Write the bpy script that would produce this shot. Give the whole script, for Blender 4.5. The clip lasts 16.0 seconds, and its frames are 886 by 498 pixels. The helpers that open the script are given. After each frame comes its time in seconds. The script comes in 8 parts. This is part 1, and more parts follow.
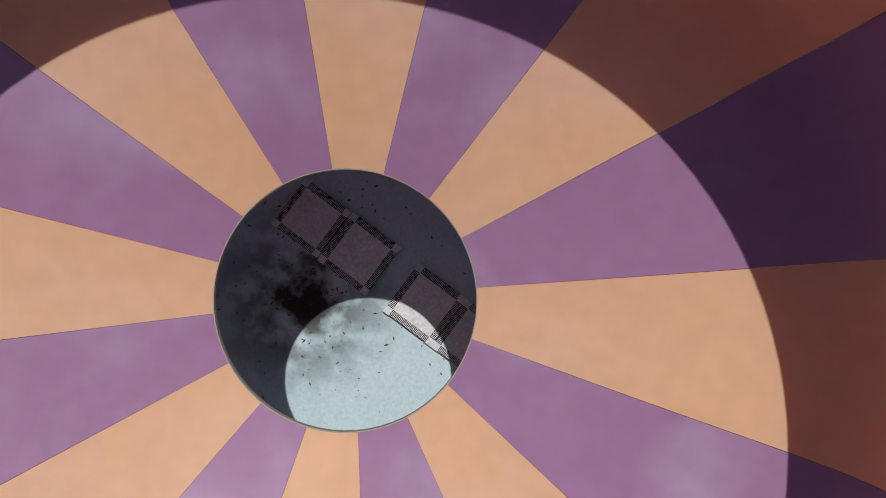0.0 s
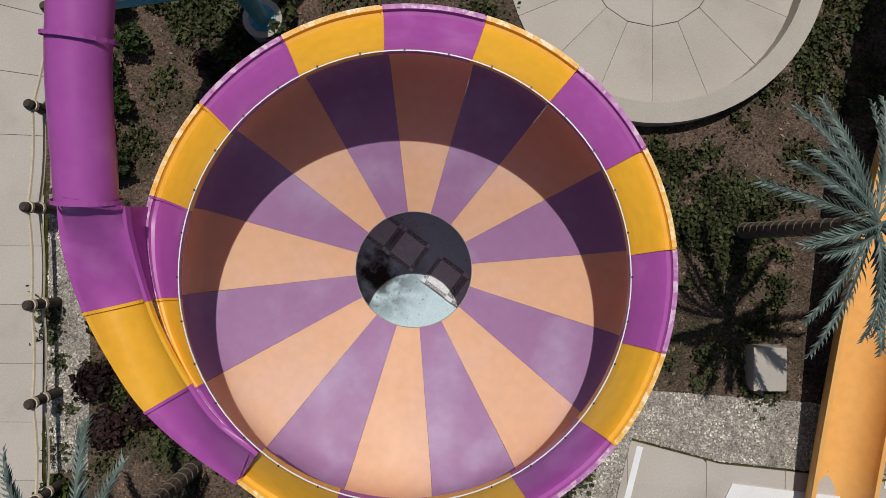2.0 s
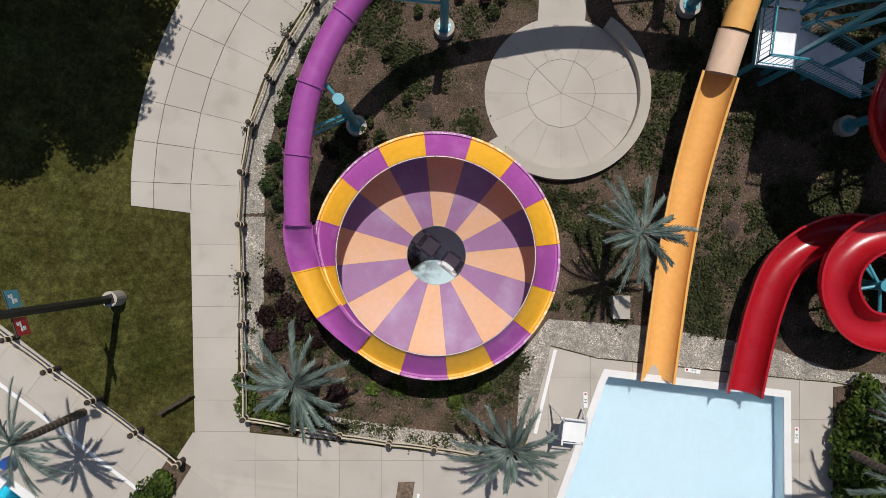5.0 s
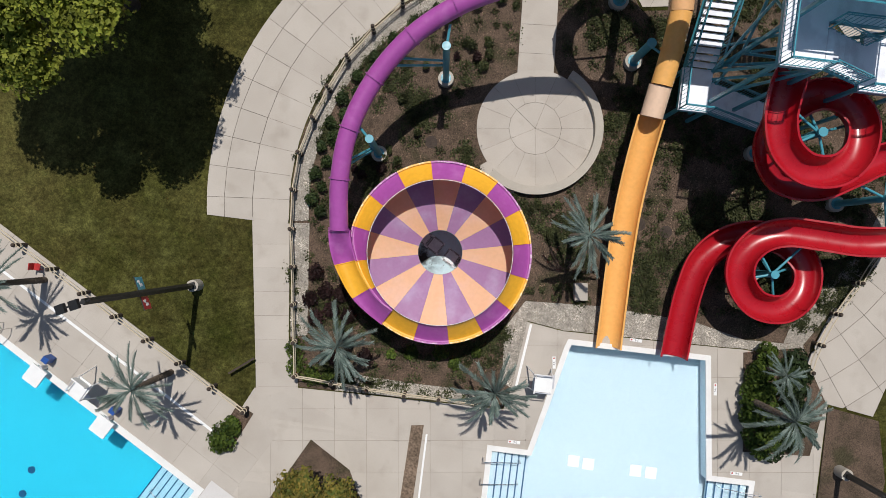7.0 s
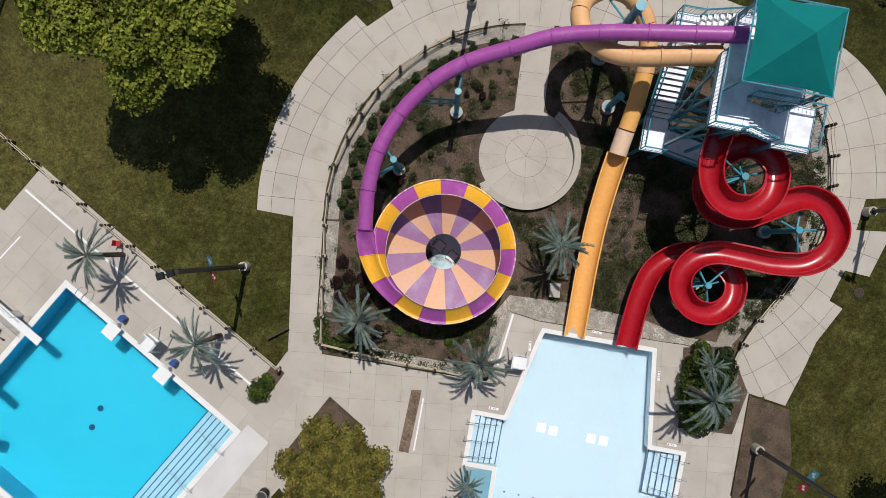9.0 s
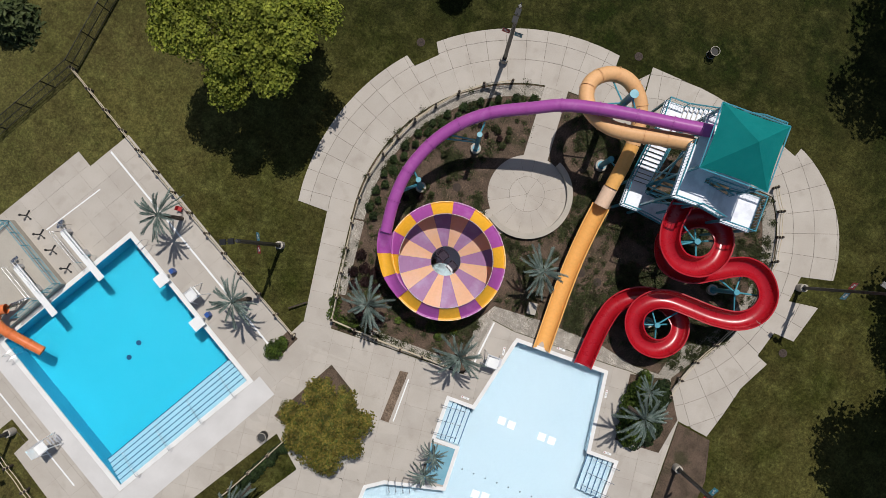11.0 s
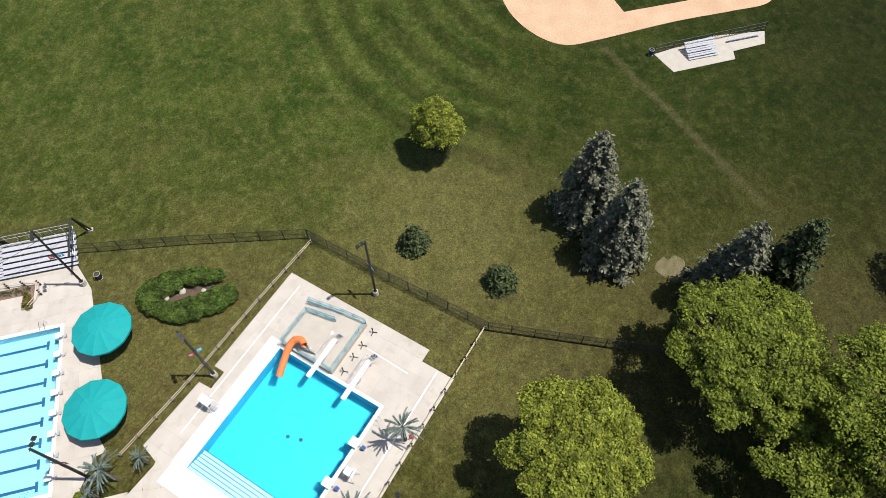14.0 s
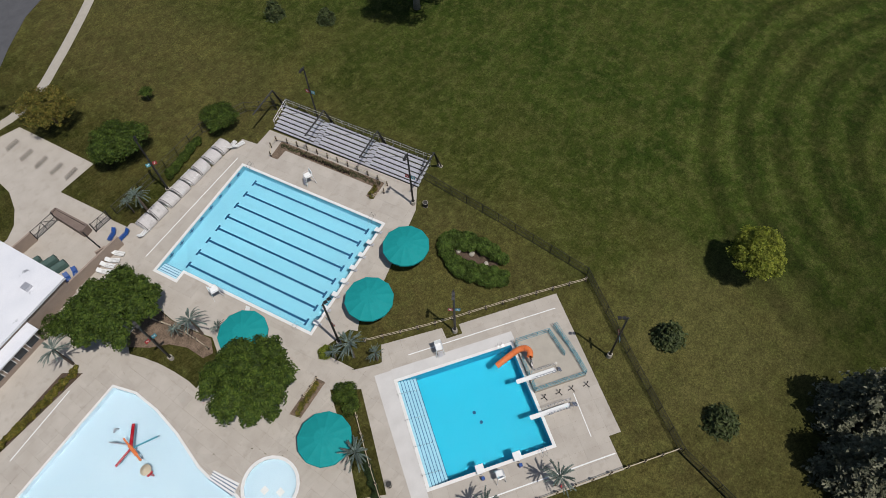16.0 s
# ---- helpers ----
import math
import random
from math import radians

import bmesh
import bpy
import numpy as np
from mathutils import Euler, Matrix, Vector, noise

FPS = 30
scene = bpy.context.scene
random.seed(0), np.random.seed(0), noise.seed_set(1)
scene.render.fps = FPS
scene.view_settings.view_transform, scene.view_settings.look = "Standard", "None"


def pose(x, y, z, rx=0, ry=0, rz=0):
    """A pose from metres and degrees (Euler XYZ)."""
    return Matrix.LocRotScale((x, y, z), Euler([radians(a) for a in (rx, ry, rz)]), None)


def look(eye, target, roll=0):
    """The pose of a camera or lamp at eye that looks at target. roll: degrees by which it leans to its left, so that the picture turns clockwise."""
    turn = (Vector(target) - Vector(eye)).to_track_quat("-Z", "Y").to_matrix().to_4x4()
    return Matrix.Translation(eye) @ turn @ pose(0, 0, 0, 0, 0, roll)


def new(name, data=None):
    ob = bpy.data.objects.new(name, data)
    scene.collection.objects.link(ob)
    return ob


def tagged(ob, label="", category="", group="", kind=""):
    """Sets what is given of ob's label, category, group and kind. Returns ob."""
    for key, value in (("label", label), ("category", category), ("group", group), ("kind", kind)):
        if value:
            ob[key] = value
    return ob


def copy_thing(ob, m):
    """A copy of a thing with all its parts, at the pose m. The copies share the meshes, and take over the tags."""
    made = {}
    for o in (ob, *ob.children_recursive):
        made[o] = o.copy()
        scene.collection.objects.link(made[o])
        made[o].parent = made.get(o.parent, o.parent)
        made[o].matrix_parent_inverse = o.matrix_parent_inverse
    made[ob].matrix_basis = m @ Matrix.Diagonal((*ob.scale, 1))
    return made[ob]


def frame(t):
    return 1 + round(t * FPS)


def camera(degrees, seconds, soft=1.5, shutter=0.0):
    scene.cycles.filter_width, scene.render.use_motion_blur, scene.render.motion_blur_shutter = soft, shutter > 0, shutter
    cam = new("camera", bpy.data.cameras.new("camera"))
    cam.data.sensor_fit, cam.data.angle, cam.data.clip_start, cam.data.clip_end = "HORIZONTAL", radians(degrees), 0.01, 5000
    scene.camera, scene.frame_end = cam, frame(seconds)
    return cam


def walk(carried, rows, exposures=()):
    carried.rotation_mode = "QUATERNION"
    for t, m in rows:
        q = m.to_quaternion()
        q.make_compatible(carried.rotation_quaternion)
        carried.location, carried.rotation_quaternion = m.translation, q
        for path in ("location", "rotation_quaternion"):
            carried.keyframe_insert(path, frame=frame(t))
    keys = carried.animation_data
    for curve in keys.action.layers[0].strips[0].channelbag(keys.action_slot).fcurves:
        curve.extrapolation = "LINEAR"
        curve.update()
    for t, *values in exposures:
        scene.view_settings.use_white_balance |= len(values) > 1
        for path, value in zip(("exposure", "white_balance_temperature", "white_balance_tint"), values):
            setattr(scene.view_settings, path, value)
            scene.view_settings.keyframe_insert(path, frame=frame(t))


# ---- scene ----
cam = camera(68.93, 16.0, soft=0.85)
# seconds, place in metres, turn in degrees
PATH = [
    (0, 0.302, 0.380, 6.566, -0.01, 0.00, 7.29),
    (0.5, 0.239, 0.325, 7.536, 0.08, -0.38, 7.22),
    (1, 0.254, 0.331, 9.599, 0.05, 0.12, 7.16),
    (1.5, 0.207, 0.358, 11.563, -0.13, 0.19, 7.16),
    (2, 0.060, 0.384, 13.373, -0.36, 0.10, 7.26),
    (2.5, -0.159, 0.306, 15.470, -0.24, -0.06, 7.14),
    (3, -0.223, 0.220, 17.440, -0.00, 0.03, 7.12),
    (3.5, -0.221, 0.203, 19.407, -0.03, -0.00, 7.12),
    (4, -0.265, 0.081, 21.382, 0.22, -0.16, 7.16),
    (6.5, -0.266, 0.045, 31.128, -0.01, 0.05, 7.02),
    (7, -0.318, 0.037, 33.100, -0.01, 0.03, 7.05),
    (7.5, -0.391, -0.030, 35.026, 0.04, -0.03, 7.24),
    (8, -0.451, -0.017, 36.984, 0.01, -0.04, 8.26),
    (8.5, -0.363, -0.028, 38.914, 0.06, 0.15, 8.88),
    (10.8, -0.513, -0.163, 48.294, 0.15, 0.17, 19.75),
    (11, -0.518, -0.245, 49.025, 1.14, 0.13, 20.18),
    (11.5, -0.590, -0.242, 50.851, 6.89, 0.06, 22.15),
    (12, -0.789, -0.020, 53.060, 13.93, -0.11, 32.94),
    (12.5, -1.668, -0.005, 55.234, 19.79, -0.56, 48.29),
    (13, -2.682, 0.828, 57.999, 25.57, -0.20, 65.42),
    (13.5, -3.365, 1.109, 59.751, 31.31, 0.57, 78.95),
    (14, -3.313, 0.561, 61.725, 31.99, 0.81, 90.59),
    (14.5, -3.429, -0.382, 64.204, 31.69, 0.81, 102.04),
    (15, -3.477, -1.326, 67.042, 31.33, 1.13, 115.69),
    (15.5, -3.411, -2.141, 69.460, 31.06, 1.29, 126.20),
    (16, -3.713, -1.872, 71.430, 31.17, 1.91, 131.56),
]
EXPOSURE = [(0, -0.56), (1, -0.45), (2.5, -0.33), (4, -0.22), (7, -0.06), (8.5, -0.12), (11, -0.18), (11.5, -0.08), (12, 0.12), (13, 0.5), (13.5, 0.68), (14, 0.65), (14.5, 0.3), (15, 0.02), (16, -0.3)]
walk(cam, [(t, pose(*row)) for t, *row in PATH], EXPOSURE)

# ---- world, sun, exposure ----
world = bpy.data.worlds.new("sky")
scene.world = world
world.use_nodes = True
wn = world.node_tree
sky = wn.nodes.new("ShaderNodeTexSky")
sky.sky_type, sky.sun_disc = "NISHITA", False
sky.sun_elevation, sky.sun_rotation = radians(67), radians(0)
wn.links.new(sky.outputs[0], wn.nodes["Background"].inputs[0])
wn.nodes["Background"].inputs[1].default_value = 0.073
sun = new("sun", bpy.data.lights.new("sun", "SUN"))
sun.data.energy, sun.data.angle, sun.data.color = 4.1, radians(0.5), (1.0, 0.962, 0.925)
sun.matrix_world = look((0, 42.5, 100), (0, 0, 0))


# ---- materials ----
def material(name, colour, second=None, rough=0.6, metal=0.0, scale=3.0, mix=0.5, fine=40.0, grain=0.12, bump=0.0, bump_scale=60.0, third=None,
             third_scale=0.4, third_cut=(0.5, 0.62), piece=0.0, spec=0.5, coat=0.0, transmission=0.0, stretch=None):
    """A surface with broad patches (colour to second), fine grain, stains (third) and a little relief, by place in metres."""
    m = bpy.data.materials.new(name)
    m.use_nodes = True
    t = m.node_tree
    n, l = t.nodes, t.links
    b = n["Principled BSDF"]
    geo = n.new("ShaderNodeNewGeometry")
    pos = geo.outputs["Position"]
    if stretch:
        mapping = n.new("ShaderNodeMapping")
        mapping.inputs["Scale"].default_value = stretch
        l.new(pos, mapping.inputs[0])
        pos = mapping.outputs[0]

    def noise_at(s, detail=4.0):
        node = n.new("ShaderNodeTexNoise")
        node.inputs["Scale"].default_value, node.inputs["Detail"].default_value = s, detail
        l.new(pos, node.inputs["Vector"])
        return node.outputs[0]

    def blend(fac, a, c):
        node = n.new("ShaderNodeMix")
        node.data_type = "RGBA"
        for socket, value in ((node.inputs[0], fac), (node.inputs[6], a), (node.inputs[7], c)):
            if hasattr(value, "is_linked"):
                l.new(value, socket)
            elif isinstance(value, tuple):
                socket.default_value = (*value, 1)
            else:
                socket.default_value = value
        return node.outputs[2]

    def ramp(src, lo, hi, a=0.0, c=1.0):
        node = n.new("ShaderNodeMapRange")
        for i, v in enumerate((lo, hi, a, c)):
            node.inputs[i + 1].default_value = v
        l.new(src, node.inputs[0])
        return node.outputs[0]

    second = second or tuple(0.8 * c for c in colour)
    col = blend(ramp(noise_at(scale), 0.5 - mix / 2, 0.5 + mix / 2), colour, second)
    if third:
        col = blend(ramp(noise_at(third_scale, 6.0), *third_cut), col, third)
    if grain:
        node = n.new("ShaderNodeHueSaturation")
        l.new(ramp(noise_at(fine, 2.0), 0.3, 0.7, 1 - grain, 1 + grain), node.inputs["Value"])
        l.new(col, node.inputs["Color"])
        col = node.outputs[0]
    if piece:
        info = n.new("ShaderNodeObjectInfo")
        node = n.new("ShaderNodeHueSaturation")
        l.new(ramp(info.outputs["Random"], 0, 1, 1 - piece, 1 + piece), node.inputs["Value"])
        l.new(col, node.inputs["Color"])
        col = node.outputs[0]
    l.new(col, b.inputs["Base Color"])
    l.new(ramp(noise_at(scale * 2.3), 0.3, 0.7, max(0.02, rough - 0.07), min(1, rough + 0.07)), b.inputs["Roughness"])
    b.inputs["Metallic"].default_value, b.inputs["Specular IOR Level"].default_value = metal, spec
    b.inputs["Coat Weight"].default_value, b.inputs["Transmission Weight"].default_value = coat, transmission
    if bump:
        node = n.new("ShaderNodeBump")
        node.inputs["Strength"].default_value, node.inputs["Distance"].default_value = bump, 0.05
        l.new(noise_at(bump_scale, 3.0), node.inputs["Height"])
        l.new(node.outputs[0], b.inputs["Normal"])
    return m


def leaf_material(name, a, c, rough=0.6, through_leaf=0.25):
    """Leaves, each of its own shade, that let some light through."""
    m = bpy.data.materials.new(name)
    m.use_nodes = True
    n, l = m.node_tree.nodes, m.node_tree.links
    b = n["Principled BSDF"]
    geo = n.new("ShaderNodeNewGeometry")
    mixer = n.new("ShaderNodeMix")
    mixer.data_type = "RGBA"
    mixer.inputs[6].default_value, mixer.inputs[7].default_value = (*a, 1), (*c, 1)
    l.new(geo.outputs["Random Per Island"], mixer.inputs[0])
    broad, span_, shade = n.new("ShaderNodeTexNoise"), n.new("ShaderNodeMapRange"), n.new("ShaderNodeHueSaturation")
    broad.inputs["Scale"].default_value, broad.inputs["Detail"].default_value = 1.4, 5.0
    for i, v in enumerate((0.32, 0.68, 0.5, 1.42)):
        span_.inputs[i + 1].default_value = v
    l.new(geo.outputs["Position"], broad.inputs["Vector"]), l.new(broad.outputs[0], span_.inputs[0])
    l.new(span_.outputs[0], shade.inputs["Value"]), l.new(mixer.outputs[2], shade.inputs["Color"])
    l.new(shade.outputs[0], b.inputs["Base Color"])
    b.inputs["Roughness"].default_value, b.inputs["Specular IOR Level"].default_value = rough, 0.18
    t = n.new("ShaderNodeBsdfTranslucent")
    l.new(shade.outputs[0], t.inputs[0])
    s = n.new("ShaderNodeMixShader")
    s.inputs[0].default_value = through_leaf
    l.new(b.outputs[0], s.inputs[1]), l.new(t.outputs[0], s.inputs[2])
    l.new(s.outputs[0], n["Material Output"].inputs[0])
    return m


def water_material(name, tint, ripple=0.05):
    m = bpy.data.materials.new(name)
    m.use_nodes = True
    n, l = m.node_tree.nodes, m.node_tree.links
    b = n["Principled BSDF"]
    b.inputs["Base Color"].default_value = (*tint, 1)
    b.inputs["Roughness"].default_value, b.inputs["IOR"].default_value, b.inputs["Transmission Weight"].default_value = 0.03, 1.33, 1.0
    geo = n.new("ShaderNodeNewGeometry")
    wave = n.new("ShaderNodeTexNoise")
    wave.inputs["Scale"].default_value, wave.inputs["Detail"].default_value = 1.6, 3
    bump = n.new("ShaderNodeBump")
    bump.inputs["Strength"].default_value, bump.inputs["Distance"].default_value = ripple, 0.2
    l.new(geo.outputs["Position"], wave.inputs["Vector"]), l.new(wave.outputs[0], bump.inputs["Height"]), l.new(bump.outputs[0], b.inputs["Normal"])
    return m


def grass_material():
    """Lawn: trodden turf near the pools, greener field beyond, straw streaks along the mowing, rings round the ball field and a worn track."""
    m = material("lawn", (0.036, 0.041, 0.009), (0.064, 0.056, 0.018), rough=0.95, scale=0.22, mix=0.34, fine=2.2, grain=0.25, bump=0.6, bump_scale=12, spec=0.08)
    n, l = m.node_tree.nodes, m.node_tree.links
    b = n["Principled BSDF"]
    pool_turf = b.inputs["Base Color"].links[0].from_socket
    pos = n.new("ShaderNodeNewGeometry").outputs["Position"]

    def maths(op, *values, clamp=False):
        node = n.new("ShaderNodeMath")
        node.operation, node.use_clamp = op, clamp
        for i, v in enumerate(values):
            if hasattr(v, "is_linked"):
                l.new(v, node.inputs[i])
            else:
                node.inputs[i].default_value = v
        return node.outputs[0]

    def noise_at(s, detail=4.0, vector=None, rough=0.5):
        node = n.new("ShaderNodeTexNoise")
        node.inputs["Scale"].default_value, node.inputs["Detail"].default_value, node.inputs["Roughness"].default_value = s, detail, rough
        l.new(vector or pos, node.inputs["Vector"])
        return node.outputs[0]

    def ramp(src, lo, hi, a=0.0, c=1.0):
        node = n.new("ShaderNodeMapRange")
        for i, v in enumerate((lo, hi, a, c)):
            node.inputs[i + 1].default_value = v
        l.new(src, node.inputs[0])
        return node.outputs[0]

    def blend(fac, a, c):
        node = n.new("ShaderNodeMix")
        node.data_type = "RGBA"
        l.new(fac, node.inputs[0])
        for socket, value in ((node.inputs[6], a), (node.inputs[7], c)):
            if hasattr(value, "is_linked"):
                l.new(value, socket)
            else:
                socket.default_value = (*value, 1)
        return node.outputs[2]

    split = n.new("ShaderNodeSeparateXYZ")
    l.new(pos, split.inputs[0])
    x, y = split.outputs[0], split.outputs[1]
    dx, dy = maths("ADD", x, 95.0), maths("ADD", y, -22.0)
    r = maths("SQRT", maths("ADD", maths("MULTIPLY", dx, dx), maths("MULTIPLY", dy, dy)))
    polar_v = n.new("ShaderNodeCombineXYZ")
    l.new(maths("MULTIPLY", r, 0.55), polar_v.inputs[0]), l.new(maths("MULTIPLY", maths("ARCTAN2", dy, dx), 5.0), polar_v.inputs[1])
    streak = noise_at(1.0, 5.0, polar_v.outputs[0], 0.65)
    field = blend(ramp(noise_at(0.16, 5.0), 0.35, 0.65), (0.027, 0.045, 0.008), (0.052, 0.07, 0.015))
    field = blend(ramp(streak, 0.52, 0.78, 0.0, 0.5), field, (0.1, 0.122, 0.034))
    col = blend(ramp(maths("ADD", x, maths("MULTIPLY", noise_at(0.12), 5.0)), -26.0, -62.0), pool_turf, field)
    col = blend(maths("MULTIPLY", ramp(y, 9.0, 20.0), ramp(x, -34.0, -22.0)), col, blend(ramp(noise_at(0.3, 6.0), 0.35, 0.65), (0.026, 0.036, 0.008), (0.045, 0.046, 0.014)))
    col = blend(maths("MULTIPLY", ramp(x, -17.0, -25.0), ramp(x, -46.0, -38.0, 0.0, 0.45)), col, (0.1, 0.084, 0.034))
    # thin dry turf between the young spruces
    ex, ey = maths("MULTIPLY", maths("ADD", x, 46.5), 0.075), maths("MULTIPLY", maths("ADD", y, -1.0), 0.065)
    dry = maths("SQRT", maths("ADD", maths("MULTIPLY", ex, ex), maths("MULTIPLY", ey, ey)))
    dry = maths("ADD", dry, maths("MULTIPLY", maths("ADD", noise_at(0.3, 6.0), -0.5), 1.6))
    col = blend(ramp(dry, 1.05, 0.4, 0.0, 0.72), col, (0.125, 0.114, 0.042))
    # straw patches everywhere
    col = blend(maths("MULTIPLY", ramp(noise_at(0.09, 7.0, None, 0.6), 0.49, 0.66, 0.0, 0.8), ramp(x, -58.0, -40.0, 0.35, 1.0)), col, (0.09, 0.082, 0.026))
    col = blend(ramp(noise_at(0.6, 9.0, None, 0.7), 0.47, 0.64, 0.0, 0.55), col, (0.112, 0.112, 0.036))
    col = blend(ramp(noise_at(1.7, 6.0, None, 0.7), 0.56, 0.72, 0.0, 0.5), col, (0.02, 0.032, 0.006))
    # worn track
    off = maths("ABSOLUTE", maths("ADD", maths("MULTIPLY", maths("ADD", x, 75.4), -0.494), maths("MULTIPLY", maths("ADD", y, -21.2), 0.869)))
    off = maths("ADD", off, maths("MULTIPLY", noise_at(0.5), 1.2))
    track = maths("MULTIPLY", ramp(off, 1.5, 0.75), maths("MULTIPLY", ramp(x, -78.0, -74.0), ramp(x, -44.0, -52.0)))
    col = blend(maths("MULTIPLY", track, 0.5), col, (0.15, 0.135, 0.06))
    rings = maths("MULTIPLY", ramp(maths("SINE", maths("MULTIPLY", maths("ADD", maths("ADD", r, -0.66), maths("MULTIPLY", noise_at(0.15), 0.8)), 1.257)), -0.5, 0.5, -1.0, 1.0), maths("MULTIPLY", ramp(r, 48.5, 46.0), ramp(maths("ADD", y, maths("MULTIPLY", noise_at(0.2), 6.0)), 16.0, 6.0)))
    value = maths("ADD", maths("MULTIPLY", rings, 0.21), 1.0)
    value = maths("MULTIPLY", value, ramp(r, 49.5, 46.0, 1.0, 0.92))
    value = maths("MULTIPLY", value, maths("SUBTRACT", 1.0, maths("MULTIPLY", ramp(y, -12.0, 22.0, 0.0, 0.36), ramp(x, -30.0, -44.0))))
    value = maths("MULTIPLY", value, ramp(noise_at(0.8, 6.0, None, 0.65), 0.3, 0.7, 0.74, 1.26))
    value = maths("MULTIPLY", value, ramp(noise_at(2.6, 8.0, None, 0.7), 0.3, 0.7, 0.66, 1.34))
    value = maths("MULTIPLY", value, ramp(noise_at(5.0, 5.0, None, 0.75), 0.32, 0.68, 0.6, 1.4))
    value = maths("MULTIPLY", value, ramp(noise_at(13.0, 5.0, None, 0.7), 0.3, 0.7, 0.5, 1.5))
    hue = n.new("ShaderNodeHueSaturation")
    hue.inputs["Saturation"].default_value = 1.05
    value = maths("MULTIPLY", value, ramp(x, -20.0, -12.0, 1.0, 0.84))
    # darker turf under and beyond the park trees
    dark_turf = maths("MULTIPLY", ramp(maths("ADD", y, maths("MULTIPLY", noise_at(0.1), 8.0)), 10.0, 22.0), ramp(x, -40.0, -27.0))
    value = maths("MULTIPLY", value, maths("SUBTRACT", 1.0, maths("MULTIPLY", dark_turf, 0.34)))
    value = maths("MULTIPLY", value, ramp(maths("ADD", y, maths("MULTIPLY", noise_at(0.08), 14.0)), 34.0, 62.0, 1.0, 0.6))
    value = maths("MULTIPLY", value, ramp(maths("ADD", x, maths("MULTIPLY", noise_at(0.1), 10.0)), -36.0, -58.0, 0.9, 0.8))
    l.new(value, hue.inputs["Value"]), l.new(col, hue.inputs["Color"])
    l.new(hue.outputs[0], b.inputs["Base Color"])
    return m


GRASS = grass_material()
CONCRETE = material("concrete", (0.392, 0.35, 0.3), (0.46, 0.418, 0.364), rough=0.85, scale=0.5, mix=0.5, fine=30, grain=0.07, bump=0.15, bump_scale=90,
                    third=(0.31, 0.272, 0.225), third_scale=0.9, third_cut=(0.56, 0.95), piece=0.04, spec=0.25)
JOINT_PALE = material("pale_joint", (0.315, 0.282, 0.24), rough=0.95, spec=0.1)
JOINT = material("joint", (0.13, 0.115, 0.095), rough=0.95, spec=0.1)
CURB = material("curb_concrete", (0.42, 0.38, 0.32), (0.36, 0.33, 0.28), rough=0.85, scale=1.2, fine=40, grain=0.08, bump=0.15, spec=0.25)
WHITE_DECK = material("pale_deck", (0.52, 0.5, 0.475), (0.6, 0.58, 0.555), rough=0.8, scale=0.6, fine=30, grain=0.06, spec=0.3)
MULCH = material("mulch", (0.132, 0.092, 0.067), (0.072, 0.053, 0.037), rough=0.95, scale=1.1, mix=0.4, fine=22, grain=0.55, bump=1.0, bump_scale=28,
                 third=(0.06, 0.052, 0.03), third_scale=0.55, third_cut=(0.54, 0.66), spec=0.1)
GRAVEL = material("gravel", (0.38, 0.345, 0.295), (0.25, 0.225, 0.185), rough=0.9, scale=9, mix=0.3, fine=24, grain=0.4, bump=1.0, bump_scale=30, spec=0.2)
COPING = material("coping", (0.74, 0.73, 0.7), (0.66, 0.65, 0.62), rough=0.6, scale=1.5, fine=30, grain=0.05)
PURPLE = material("purple_gelcoat", (0.36, 0.08, 0.315), (0.32, 0.065, 0.285), rough=0.4, scale=0.8, mix=0.7, fine=5, grain=0.05, coat=0.08, spec=0.35, third=(0.4, 0.12, 0.36), third_scale=1.3, third_cut=(0.55, 0.75))
YELLOW = material("yellow_gelcoat", (0.78, 0.40, 0.03), (0.70, 0.35, 0.025), rough=0.4, scale=0.8, mix=0.7, fine=5, grain=0.05, coat=0.08, spec=0.35)
LIP_PURPLE = material("worn_purple_lip", (0.52, 0.25, 0.46), (0.36, 0.1, 0.32), rough=0.6, scale=5, mix=0.3, fine=30, grain=0.12, third=(0.62, 0.46, 0.55), third_scale=7, third_cut=(0.5, 0.6))
LIP_YELLOW = material("worn_yellow_lip", (0.82, 0.53, 0.18), (0.74, 0.38, 0.05), rough=0.6, scale=5, mix=0.3, fine=30, grain=0.12, third=(0.84, 0.68, 0.42), third_scale=7, third_cut=(0.5, 0.6))
CREAM = material("cream_gelcoat", (0.97, 0.69, 0.41), (0.97, 0.74, 0.49), rough=0.42, scale=0.6, mix=0.6, fine=6, grain=0.04, coat=0.0, spec=0.15,
                 third=(0.95, 0.745, 0.565), third_scale=0.7, third_cut=(0.5, 0.72))
LILAC = material("lilac_gelcoat", (0.36, 0.184, 0.345), (0.4, 0.232, 0.395), rough=0.42, scale=0.6, mix=0.6, fine=6, grain=0.04, coat=0.0, spec=0.15,
                 third=(0.48, 0.36, 0.53), third_scale=0.8, third_cut=(0.5, 0.75))
def let_through(m, tint, share_):
    """Thin fibreglass: some light comes through it, coloured."""
    n, l = m.node_tree.nodes, m.node_tree.links
    thin, mixer = n.new("ShaderNodeBsdfTranslucent"), n.new("ShaderNodeMixShader")
    thin.inputs[0].default_value, mixer.inputs[0].default_value = (*tint, 1), share_
    l.new(n["Principled BSDF"].outputs[0], mixer.inputs[1]), l.new(thin.outputs[0], mixer.inputs[2])
    l.new(mixer.outputs[0], n["Material Output"].inputs[0])


